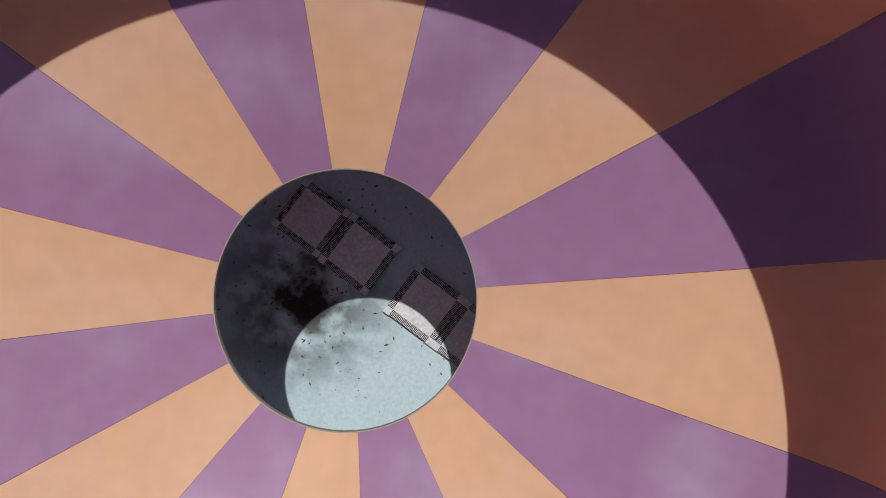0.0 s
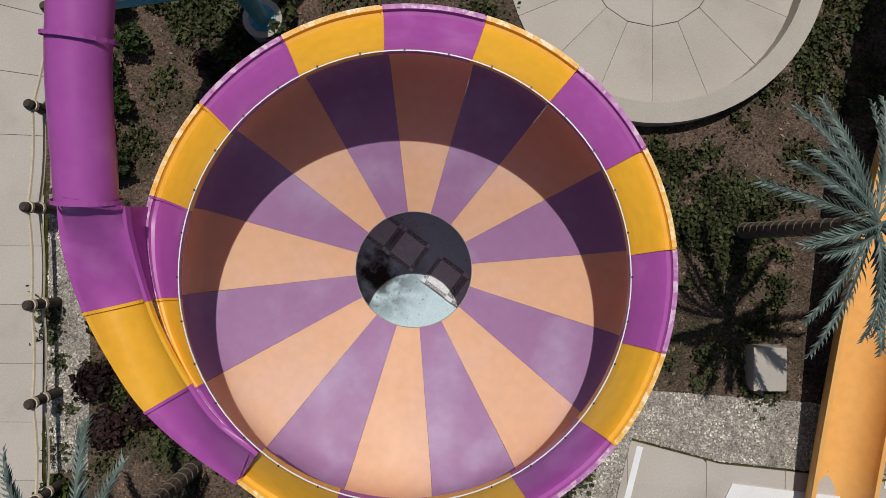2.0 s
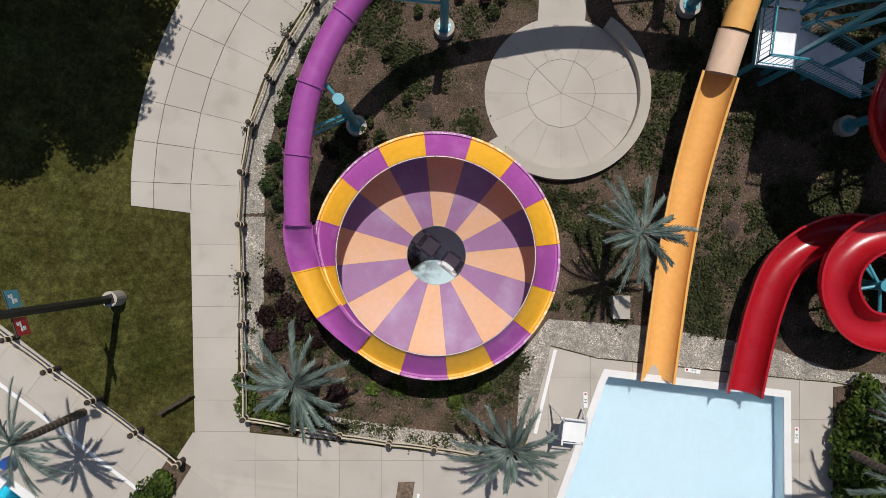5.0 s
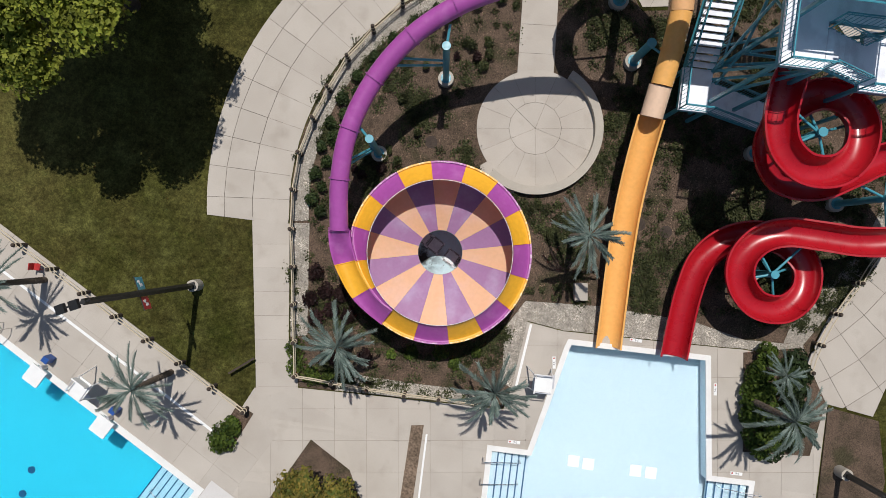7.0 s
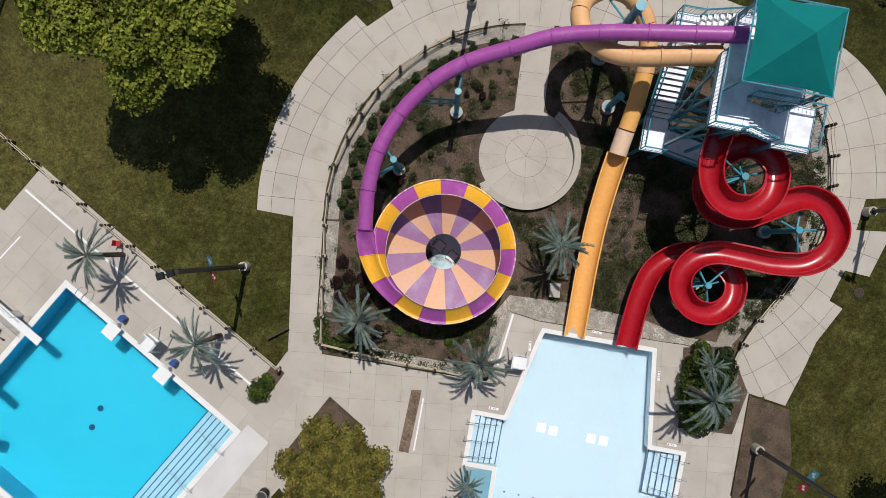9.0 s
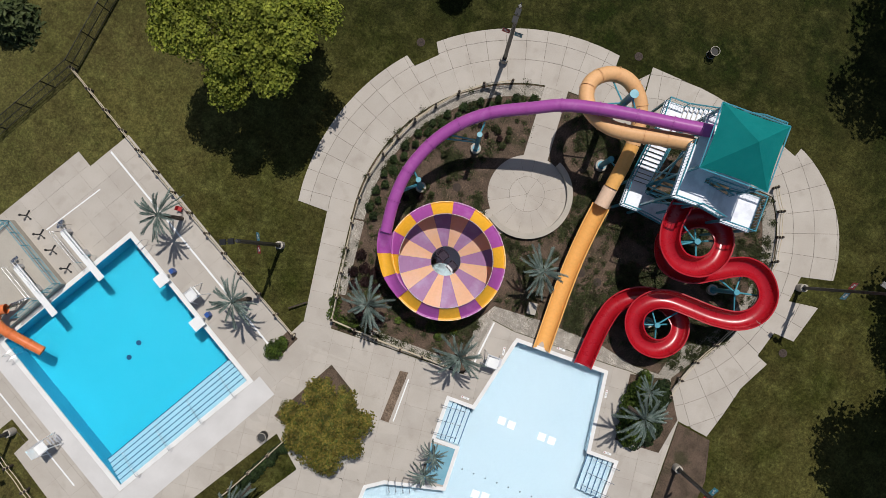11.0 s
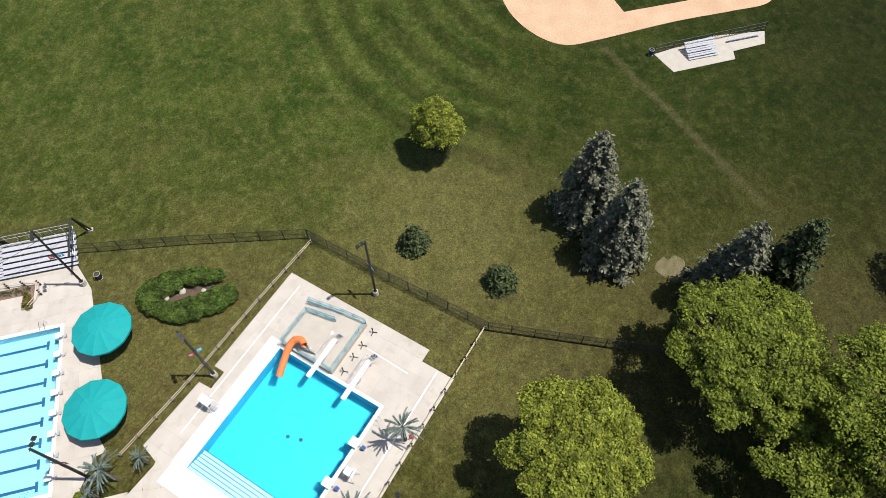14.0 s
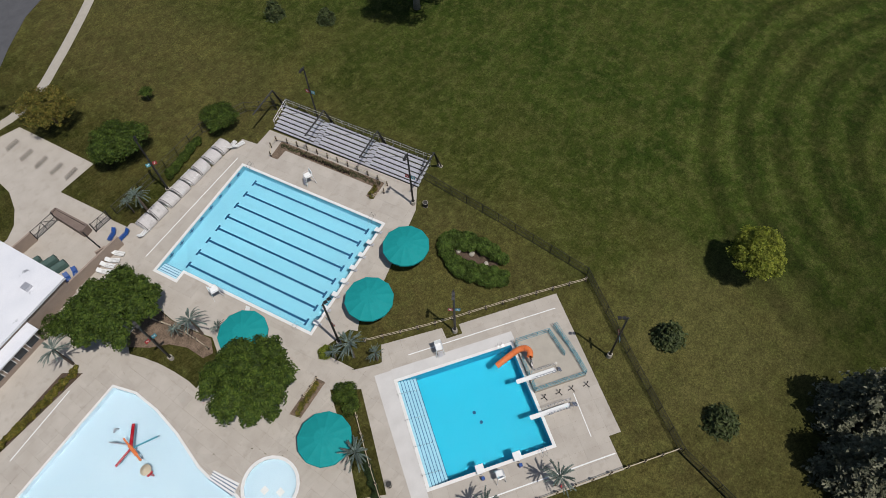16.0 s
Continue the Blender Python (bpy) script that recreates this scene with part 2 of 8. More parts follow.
let_through(CREAM, (0.98, 0.21, 0.015), 0.43)
let_through(LILAC, (0.2, 0.03, 0.34), 0.14)
TAN = material("apricot_gelcoat", (0.79, 0.42, 0.125), (0.73, 0.37, 0.1), rough=0.42, scale=0.7, mix=0.7, fine=5, grain=0.05, coat=0.08, spec=0.35)
TAN_PALE = material("faded_apricot_gelcoat", (0.74, 0.42, 0.2), (0.68, 0.38, 0.17), rough=0.45, scale=0.7, mix=0.7, fine=5, grain=0.05, coat=0.05, spec=0.35)
TAN_BLEACHED = material("bleached_gelcoat", (0.74, 0.53, 0.38), (0.7, 0.48, 0.33), rough=0.5, scale=0.7, mix=0.7, fine=5, grain=0.05, spec=0.3)
RED = material("red_gelcoat", (0.40, 0.008, 0.016), (0.34, 0.006, 0.013), rough=0.3, scale=0.7, mix=0.7, fine=5, grain=0.05, coat=0.3)
ORANGE = material("orange_gelcoat", (0.74, 0.2, 0.06), (0.66, 0.165, 0.045), rough=0.3, scale=2, fine=20, grain=0.04, coat=0.3)
TEAL_STEEL = material("teal_steel", (0.05, 0.25, 0.32), (0.07, 0.31, 0.38), rough=0.4, scale=3, fine=40, grain=0.06, coat=0.1)
TEAL_CLOTH = material("teal_canvas", (0.004, 0.24, 0.24), (0.006, 0.275, 0.27), rough=0.8, scale=1.4, mix=0.7, fine=60, grain=0.06, bump=0.1, bump_scale=120, spec=0.3)
TEAL_CANOPY = material("bright_teal_canvas", (0.005, 0.3, 0.285), (0.008, 0.34, 0.32), rough=0.8, scale=1.4, mix=0.7, fine=60, grain=0.06, bump=0.1, bump_scale=120, spec=0.3)
WHITE_STEP = material("white_decking", (0.78, 0.8, 0.85), (0.83, 0.84, 0.87), rough=0.6, scale=1.5, fine=30, grain=0.05, third=(0.68, 0.69, 0.73), third_scale=1.2)
CLOTH_WHITE = material("weathered_white_cloth", (0.56, 0.53, 0.51), (0.48, 0.45, 0.43), rough=0.85, scale=1.6, mix=0.5, fine=14, grain=0.1, third=(0.36, 0.34, 0.32), third_scale=1.8, third_cut=(0.55, 0.8))
WHITE = material("white_paint", (0.76, 0.76, 0.74), (0.7, 0.7, 0.68), rough=0.5, scale=3, fine=40, grain=0.05)
ALU = material("aluminium", (0.58, 0.58, 0.6), (0.5, 0.5, 0.53), rough=0.42, metal=0.55, scale=3, fine=50, grain=0.08)
BLEACHER = material("pale_aluminium", (0.5, 0.5, 0.53), (0.42, 0.42, 0.45), rough=0.5, metal=0.2, scale=3, fine=50, grain=0.08)
STEEL = material("stainless_steel", (0.6, 0.6, 0.6), rough=0.25, metal=1.0, grain=0.03)
BLACK = material("black_paint", (0.01, 0.01, 0.01), (0.016, 0.015, 0.014), rough=0.5, scale=4, grain=0.08)
POST = material("dark_timber", (0.035, 0.024, 0.018), (0.06, 0.042, 0.03), rough=0.85, scale=5, fine=50, grain=0.2)
ROPE = material("rope", (0.56, 0.48, 0.35), (0.44, 0.37, 0.26), rough=0.95, scale=9, fine=70, grain=0.2)
BARK = material("bark", (0.11, 0.08, 0.058), (0.07, 0.052, 0.04), rough=0.95, scale=5, fine=40, grain=0.3, bump=0.6, bump_scale=30)
BARK_PALE = material("pale_bark", (0.3, 0.27, 0.24), (0.2, 0.18, 0.16), rough=0.95, scale=4, fine=30, grain=0.3)
PALM_TRUNK = material("palm_trunk", (0.12, 0.09, 0.065), (0.08, 0.06, 0.045), rough=0.9, scale=7, fine=40, grain=0.3)
DIRT = material("infield_dirt", (0.42, 0.27, 0.165), (0.48, 0.33, 0.215), rough=0.95, scale=0.25, mix=0.5, fine=4, grain=0.1, third=(0.5, 0.36, 0.24), third_scale=0.35, third_cut=(0.45, 0.85), spec=0.1)
DRY_MULCH = material("dry_mulch", (0.2, 0.145, 0.105), (0.12, 0.088, 0.062), rough=0.95, scale=1.1, mix=0.4, fine=9, grain=0.4, spec=0.1)
SOIL = material("dusty_soil", (0.16, 0.13, 0.08), (0.09, 0.085, 0.035), rough=0.95, scale=1.4, mix=0.5, fine=9, grain=0.3, spec=0.1)
BASIN_CYAN = material("cyan_basin", (0.006, 0.4, 0.52), (0.005, 0.38, 0.5), rough=0.6, scale=0.3, fine=6, grain=0.03)
BASIN_PALE = material("pale_basin", (0.36, 0.475, 0.54), (0.395, 0.5, 0.555), rough=0.6, scale=0.25, mix=0.7, fine=5, grain=0.03)
BASIN_AQUA = material("aqua_basin", (0.215, 0.44, 0.525), (0.195, 0.425, 0.51), rough=0.6, scale=0.3, fine=6, grain=0.03)
TEAL_PAD = material("blue_deck_paint", (0.14, 0.33, 0.41), (0.19, 0.38, 0.45), rough=0.7, scale=1.5, fine=20, grain=0.08)
WALL_PALE = material("pale_blue_pool_wall", (0.56, 0.66, 0.71), (0.52, 0.63, 0.69), rough=0.6, scale=1.0, grain=0.05)
WALL_BLUE = material("blue_pool_wall", (0.027, 0.335, 0.485), (0.025, 0.3, 0.455), rough=0.5, scale=1.0, grain=0.05)
NAVY = material("navy_tile", (0.003, 0.055, 0.13), (0.004, 0.064, 0.15), rough=0.4, scale=4, fine=30, grain=0.08)
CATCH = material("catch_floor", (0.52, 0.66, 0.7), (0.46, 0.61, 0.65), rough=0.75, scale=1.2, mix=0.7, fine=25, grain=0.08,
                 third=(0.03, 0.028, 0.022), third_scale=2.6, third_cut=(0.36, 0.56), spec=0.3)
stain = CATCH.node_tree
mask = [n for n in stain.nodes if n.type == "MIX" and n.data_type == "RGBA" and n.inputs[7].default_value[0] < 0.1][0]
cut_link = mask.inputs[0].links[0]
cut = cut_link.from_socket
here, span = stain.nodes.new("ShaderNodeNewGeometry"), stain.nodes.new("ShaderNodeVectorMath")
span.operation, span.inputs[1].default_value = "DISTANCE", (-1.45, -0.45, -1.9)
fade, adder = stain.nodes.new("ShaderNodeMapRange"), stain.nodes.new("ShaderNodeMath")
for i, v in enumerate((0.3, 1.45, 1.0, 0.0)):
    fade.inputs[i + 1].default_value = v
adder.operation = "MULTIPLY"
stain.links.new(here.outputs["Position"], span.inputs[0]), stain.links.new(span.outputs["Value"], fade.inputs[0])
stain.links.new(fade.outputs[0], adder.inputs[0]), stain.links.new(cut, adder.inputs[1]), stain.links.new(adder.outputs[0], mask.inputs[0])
GRATE = material("grate_plastic", (0.74, 0.75, 0.76), (0.58, 0.59, 0.6), rough=0.8, scale=3, mix=0.6, fine=30, grain=0.15)
GRATE_DARK = material("grate_slots", (0.05, 0.048, 0.045), rough=0.9)
ROOF_WHITE = material("white_roof", (0.74, 0.74, 0.76), (0.64, 0.65, 0.68), rough=0.7, scale=0.35, fine=8, grain=0.05, third=(0.25, 0.26, 0.28), third_scale=0.55, third_cut=(0.64, 0.7))
WALL_BROWN = material("brown_masonry", (0.2, 0.15, 0.125), (0.16, 0.12, 0.1), rough=0.9, scale=1.2, fine=20, grain=0.1)
WALL_TAN = material("tan_masonry", (0.33, 0.26, 0.21), (0.29, 0.225, 0.18), rough=0.9, scale=1.2, fine=20, grain=0.1)
GLASS_DARK = material("dark_glazing", (0.03, 0.04, 0.05), rough=0.1, grain=0.0)
DKGREEN = material("green_tarp", (0.045, 0.085, 0.075), (0.06, 0.11, 0.095), rough=0.7, scale=2)
BLUE = material("blue_plastic", (0.02, 0.08, 0.3), rough=0.4)
SIGN_RED = material("red_sign", (0.4, 0.02, 0.02), rough=0.5)
ASPHALT = material("asphalt", (0.07, 0.07, 0.075), (0.09, 0.09, 0.095), rough=0.9, scale=0.6, fine=30, grain=0.15)
LEAF_LIME = leaf_material("lime_leaves", (0.108, 0.14, 0.016), (0.325, 0.345, 0.05), 0.6, 0.33)
LEAF_GREEN = leaf_material("green_leaves", (0.025, 0.05, 0.008), (0.092, 0.13, 0.02))
LEAF_MID = leaf_material("mid_leaves", (0.098, 0.138, 0.017), (0.262, 0.297, 0.042), 0.6, 0.35)
LEAF_OLIVE = leaf_material("olive_leaves", (0.06, 0.082, 0.014), (0.23, 0.172, 0.036))
LEAF_LAWN_HEDGE = leaf_material("clipped_hedge_leaves", (0.04, 0.075, 0.012), (0.11, 0.16, 0.03))
LEAF_CLUMP = leaf_material("clump_leaves", (0.028, 0.05, 0.01), (0.12, 0.165, 0.03))
LEAF_BOX = leaf_material("boxwood_leaves", (0.02, 0.036, 0.012), (0.06, 0.085, 0.028))
LEAF_WEED = leaf_material("weed_leaves", (0.026, 0.036, 0.013), (0.095, 0.1, 0.04))
LEAF_DARK = leaf_material("dark_leaves", (0.014, 0.027, 0.01), (0.04, 0.062, 0.02))
LEAF_PLUM = leaf_material("plum_leaves", (0.018, 0.009, 0.009), (0.045, 0.022, 0.02))
NEEDLE = leaf_material("spruce_needles", (0.066, 0.072, 0.042), (0.2, 0.197, 0.132), through_leaf=0.05)
NEEDLE_GREEN = leaf_material("green_needles", (0.028, 0.043, 0.013), (0.075, 0.09, 0.032), through_leaf=0.05)
FROND = leaf_material("painted_metal_fronds", (0.058, 0.088, 0.075), (0.2, 0.24, 0.21), rough=0.42, through_leaf=0.0)
WATER_DEEP = water_material("deep_water", (0.5, 0.85, 0.95))
WATER_LAP = water_material("lap_water", (0.72, 0.95, 1.0))
WATER_SHALLOW = water_material("shallow_water", (0.93, 0.98, 1.0), 0.03)


# ---- builders ----
def thing(name, at, label, category, group="", kind="", rz=0.0):
    ob = new(name)
    ob.empty_display_size = 0.2
    ob.location, ob.rotation_euler = at, (0, 0, radians(rz))
    return tagged(ob, label, category, group, kind)


def mesh_of(name, bm, mats, smooth=False):
    me = bpy.data.meshes.new(name)
    bm.to_mesh(me)
    bm.free()
    for m in mats if isinstance(mats, (list, tuple)) else [mats]:
        me.materials.append(m)
    if smooth:
        me.shade_smooth()
    return me


def part(name, bm, mats, parent, label="", smooth=False, world=False):
    """Links a bmesh as one mesh under a thing or a part; world: its vertices are in world metres."""
    if world and parent:
        at = parent.location if not parent.parent else parent.parent.location
        bmesh.ops.translate(bm, vec=-Vector(at), verts=bm.verts)
    ob = new(name, mesh_of(name, bm, mats, smooth))
    ob.parent = parent
    if label:
        ob["label"] = label
    return ob


def share(name, mesh, parent, m):
    ob = new(name, mesh)
    ob.parent, ob.matrix_basis = parent, m
    return ob


def solid(name, bm, mats, label, category, group="", kind="", smooth=False):
    ob = new(name, mesh_of(name, bm, mats, smooth))
    return tagged(ob, label, category, group, kind)


def box(bm, at, size, rz=0.0, tilt=0.0, slot=0):
    m = pose(*at, 0, tilt, rz) @ Matrix.Diagonal((*size, 1))
    made = bmesh.ops.create_cube(bm, size=1.0, matrix=m)["verts"]
    if slot:
        for f in {f for v in made for f in v.link_faces}:
            f.material_index = slot
    return made


def rod(bm, a, b, r, r2=None, n=8, slot=0):
    a, b = Vector(a), Vector(b)
    d = b - a
    m = Matrix.Translation((a + b) / 2) @ d.to_track_quat("Z", "Y").to_matrix().to_4x4()
    made = bmesh.ops.create_cone(bm, cap_ends=True, segments=n, radius1=r, radius2=r if r2 is None else r2, depth=d.length, matrix=m)["verts"]
    if slot:
        for f in {f for v in made for f in v.link_faces}:
            f.material_index = slot
    return made


def prism(bm, poly, z0, z1, slot=0):
    """A plate with a flat outline, from z0 up to z1."""
    if sum(a[0] * b[1] - b[0] * a[1] for a, b in zip(poly, poly[1:] + poly[:1])) < 0:
        poly = poly[::-1]
    lo, hi = [bm.verts.new((x, y, z0)) for x, y in poly], [bm.verts.new((x, y, z1)) for x, y in poly]
    faces = [bm.faces.new(hi), bm.faces.new(lo[::-1])]
    for i in range(len(poly)):
        j = (i + 1) % len(poly)
        faces.append(bm.faces.new((lo[i], lo[j], hi[j], hi[i])))
    for f in faces:
        f.material_index = slot
    return faces


def spline(points, step=0.25):
    """A smooth line through the points, evenly spaced."""
    p = [Vector(q) for q in points]
    p = [2 * p[0] - p[1]] + p + [2 * p[-1] - p[-2]]
    fine = []
    for i in range(1, len(p) - 2):
        for k in range(24):
            s = k / 24
            fine.append(0.5 * (2 * p[i] + (p[i + 1] - p[i - 1]) * s + (2 * p[i - 1] - 5 * p[i] + 4 * p[i + 1] - p[i + 2]) * s * s
                               + (3 * p[i] - p[i - 1] - 3 * p[i + 1] + p[i + 2]) * s ** 3))
    fine.append(p[-2])
    run = [0.0]
    for a, b in zip(fine, fine[1:]):
        run.append(run[-1] + (b - a).length)
    count = max(2, round(run[-1] / step))
    out, j = [], 0
    for k in range(count + 1):
        want = run[-1] * k / count
        while j < len(run) - 2 and run[j + 1] < want:
            j += 1
        s = (want - run[j]) / max(1e-9, run[j + 1] - run[j])
        out.append(fine[j].lerp(fine[j + 1], s))
    return out


def sweep(bm, line, profile, closed=False, banks=None, slot=0):
    """Carries a profile of (across, up) along a line."""
    rings = []
    for i, p in enumerate(line):
        d = (line[min(i + 1, len(line) - 1)] - line[max(i - 1, 0)]).normalized()
        side = d.cross(Vector((0, 0, 1))).normalized()
        up = side.cross(d)
        if banks:
            turn = Matrix.Rotation(banks[i], 3, d)
            side, up = turn @ side, turn @ up
        rings.append([bm.verts.new(p + side * x + up * y) for x, y in profile])
    k = len(profile)
    for a, b in zip(rings, rings[1:]):
        for i in range(k if closed else k - 1):
            j = (i + 1) % k
            bm.faces.new((a[i], b[i], b[j], a[j])).material_index = slot
    return rings


def tube_profile(r, n=16):
    return [(r * math.cos(2 * math.pi * i / n), r * math.sin(2 * math.pi * i / n)) for i in range(n)]


def trough_profile(r, thick=0.05, lip=0.09, wall=0.12, n=10):
    """A half pipe with an upright wall above it, thickness and a rolled lip."""
    inner = [(r * math.cos(math.pi + math.pi * i / n), r * math.sin(math.pi + math.pi * i / n)) for i in range(n + 1)]
    o = r + thick
    outer = [(o * math.cos(-math.pi * i / n), o * math.sin(-math.pi * i / n)) for i in range(n + 1)]
    return ([(-r, wall)] + inner + [(r, wall), (r + lip, wall), (r + lip, wall - 0.05), (o, wall - 0.05)] + outer + [(-o, wall - 0.05), (-r - lip, wall - 0.05), (-r - lip, wall)])


def clip_cell(poly, cell):
    """The part of an outline inside a convex cell (both counter-clockwise)."""
    out = poly
    for (ax, ay), (bx, by) in zip(cell, cell[1:] + cell[:1]):
        src, out = out, []
        if not src:
            break
        side = [(bx - ax) * (y - ay) - (by - ay) * (x - ax) for x, y in src]
        for i, p in enumerate(src):
            q, s, t = src[i - 1], side[i], side[i - 1]
            if (s >= 0) != (t >= 0):
                k = t / (t - s)
                out.append((q[0] + k * (p[0] - q[0]), q[1] + k * (p[1] - q[1])))
            if s >= 0:
                out.append(p)
    return out


def area(poly):
    return 0.5 * sum(a[0] * b[1] - b[0] * a[1] for a, b in zip(poly, poly[1:] + poly[:1]))


def ccw(poly):
    return list(poly) if area(poly) > 0 else list(poly)[::-1]


def cut_hole(polys, hole):
    """What is left of the outlines outside a convex hole."""
    left = []
    for poly in polys:
        rest = poly
        for (ax, ay), (bx, by) in zip(hole, hole[1:] + hole[:1]):
            if not rest:
                break
            nx, ny = by - ay, ax - bx
            n = math.hypot(nx, ny)
            nx, ny = nx / n, ny / n
            far = 500
            ux, uy = (bx - ax) / n, (by - ay) / n
            a, b = (ax - ux * far, ay - uy * far), (bx + ux * far, by + uy * far)
            outside = [b, a, (a[0] + nx * far, a[1] + ny * far), (b[0] + nx * far, b[1] + ny * far)]
            inside = [a, b, (b[0] - nx * far, b[1] - ny * far), (a[0] - nx * far, a[1] - ny * far)]
            piece = clip_cell(rest, ccw(outside))
            if len(piece) > 2 and abs(area(piece)) > 0.01:
                left.append(piece)
            rest = clip_cell(rest, ccw(inside))
            if len(rest) < 3 or abs(area(rest)) < 1e-4:
                rest = []
    return left


def triangles(poly):
    from mathutils.geometry import tessellate_polygon
    pts = [Vector((x, y, 0)) for x, y in poly]
    return [ccw([poly[i] for i in t]) for t in tessellate_polygon([pts])]


def arc(cx, cy, r, a0, a1, n=12):
    return [(cx + r * math.cos(radians(a0 + (a1 - a0) * i / n)), cy + r * math.sin(radians(a0 + (a1 - a0) * i / n))) for i in range(n + 1)]


def inside(poly, x, y):
    hit = False
    for (ax, ay), (bx, by) in zip(poly, poly[1:] + poly[:1]):
        if (ay > y) != (by > y) and x < (bx - ax) * (y - ay) / (by - ay) + ax:
            hit = not hit
    return hit


def filled(bm, loops, z):
    """A flat sheet with holes: the first loop is its edge."""
    edges = []
    for loop in loops:
        vs = [bm.verts.new((x, y, z)) for x, y in loop]
        edges += [bm.edges.new((vs[i - 1], vs[i])) for i in range(len(vs))]
    bmesh.ops.triangle_fill(bm, use_beauty=True, use_dissolve=False, edges=edges)
    bmesh.ops.recalc_face_normals(bm, faces=bm.faces)
    if sum(f.normal.z for f in bm.faces) < 0:
        bmesh.ops.reverse_faces(bm, faces=bm.faces)

# ---- plan: outlines in metres ----
U, V, DIVE = Vector((0.864, -0.504)), Vector((-0.504, -0.864)), Vector((-23.7, -6.3))


def dive(u, v):
    """A place on the diving pool's own axes: u along its long side, v across it."""
    q = DIVE + U * u + V * v
    return (q.x, q.y)


LANE, ACROSS, LAP = Vector((-0.2505, 0.9681)), Vector((0.9681, 0.2505)), Vector((-26.4, -63.2))


def lap(a, b):
    """A place on the lap pool's axes: a along the lanes, b across them."""
    q = LAP + LANE * a + ACROSS * b
    return (q.x, q.y)


DIVE_POOL = ccw([dive(0.3, 0.3), dive(14.4, 0.3), dive(14.4, 12.7), dive(0.3, 12.7)])
LAP_POOL = ccw([lap(0, 0), lap(22.86, 0), lap(22.86, 17.4), lap(3.3, 17.4), lap(3.3, 18.9), lap(0, 18.9)])
LEISURE = ccw([(6.78, -4.0), (13.75, -3.95), (14.55, -10.05), (16.75, -10.05), (16.7, -13.0), (19, -18), (24, -30), (24, -45.2), (18.5, -46.4), (4.56, -49.2), (3.3, -46.5),
               (2.9, -43), (3.0, -39), (3.6, -34.2), (3.5, -32.1), (2.75, -29), (2.75, -24.4), (0.3, -20.6), (-0.25, -19.2), (-0.2, -18.3), (1.0, -17.5), (5.45, -16.4),
               (5.35, -13.0), (3.42, -13.0), (3.4, -9.9), (5.42, -9.9), (6.68, -4.3)])
WADING = ccw(arc(-0.4, -26.8, 2.85, 0, 345, 23))
PIT = ccw(arc(-0.45, -0.15, 2.3, 0, 345, 23))


def ground_sheet():
    """One lawn to the horizon, open where the pools are."""
    bm = bmesh.new()
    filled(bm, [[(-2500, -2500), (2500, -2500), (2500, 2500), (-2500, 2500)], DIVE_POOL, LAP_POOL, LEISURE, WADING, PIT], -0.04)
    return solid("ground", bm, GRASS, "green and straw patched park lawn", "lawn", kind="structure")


ground_sheet()


def sheet(name, poly, z, mat, label, category, thick=0.06):
    bm = bmesh.new()
    prism(bm, ccw(poly), z - thick, z)
    return solid(name, bm, mat, label, category, kind="structure")


# ---- pools ----
def basin(name, poly, depth, water, floor_mat, label, level=-0.1, coping=0.32, band=None, shelf=()):
    """A pool: floor, walls, a dark tile line at the water, coping and the water itself."""
    pool = thing(name, (*poly[0], 0), label, "pool", kind="structure")
    bm = bmesh.new()
    prism(bm, poly, -depth - 0.2, -depth)
    part("pool_floor", bm, floor_mat, pool, world=True)
    bm = bmesh.new()
    pts = [Vector((x, y, 0)) for x, y in poly]
    for i, p in enumerate(pts):
        q = pts[(i + 1) % len(pts)]
        a = [bm.verts.new((v.x, v.y, z)) for v, z in ((p, -depth), (q, -depth), (q, 0), (p, 0))]
        bm.faces.new(a[::-1])
    part("pool_wall", bm, band or floor_mat, pool, world=True)
    bm = bmesh.new()
    n = len(poly)
    inner, outer = [], []
    for i in range(n):
        p, a, b = Vector(poly[i]), Vector(poly[i - 1]), Vector(poly[(i + 1) % n])
        d1, d2 = (p - a).normalized(), (b - p).normalized()
        n1, n2 = Vector((d1.y, -d1.x)), Vector((d2.y, -d2.x))
        k = (n1 + n2) / max(0.35, 1 + n1.dot(n2))
        outer.append(p + k * coping)
        inner.append(p - k * 0.04)
    for i in range(n):
        j = (i + 1) % n
        prism(bm, [tuple(inner[i]), tuple(outer[i]), tuple(outer[j]), tuple(inner[j])], -0.06, 0.035)
    part("coping", bm, COPING, pool, "pale concrete coping", world=True)
    bm = bmesh.new()
    face = bm.faces.new([bm.verts.new((x, y, level)) for x, y in poly])
    bmesh.ops.triangulate(bm, faces=[face])
    surface = part("water", bm, water, pool, "clear pool water", world=True)
    surface.visible_shadow = False
    return pool


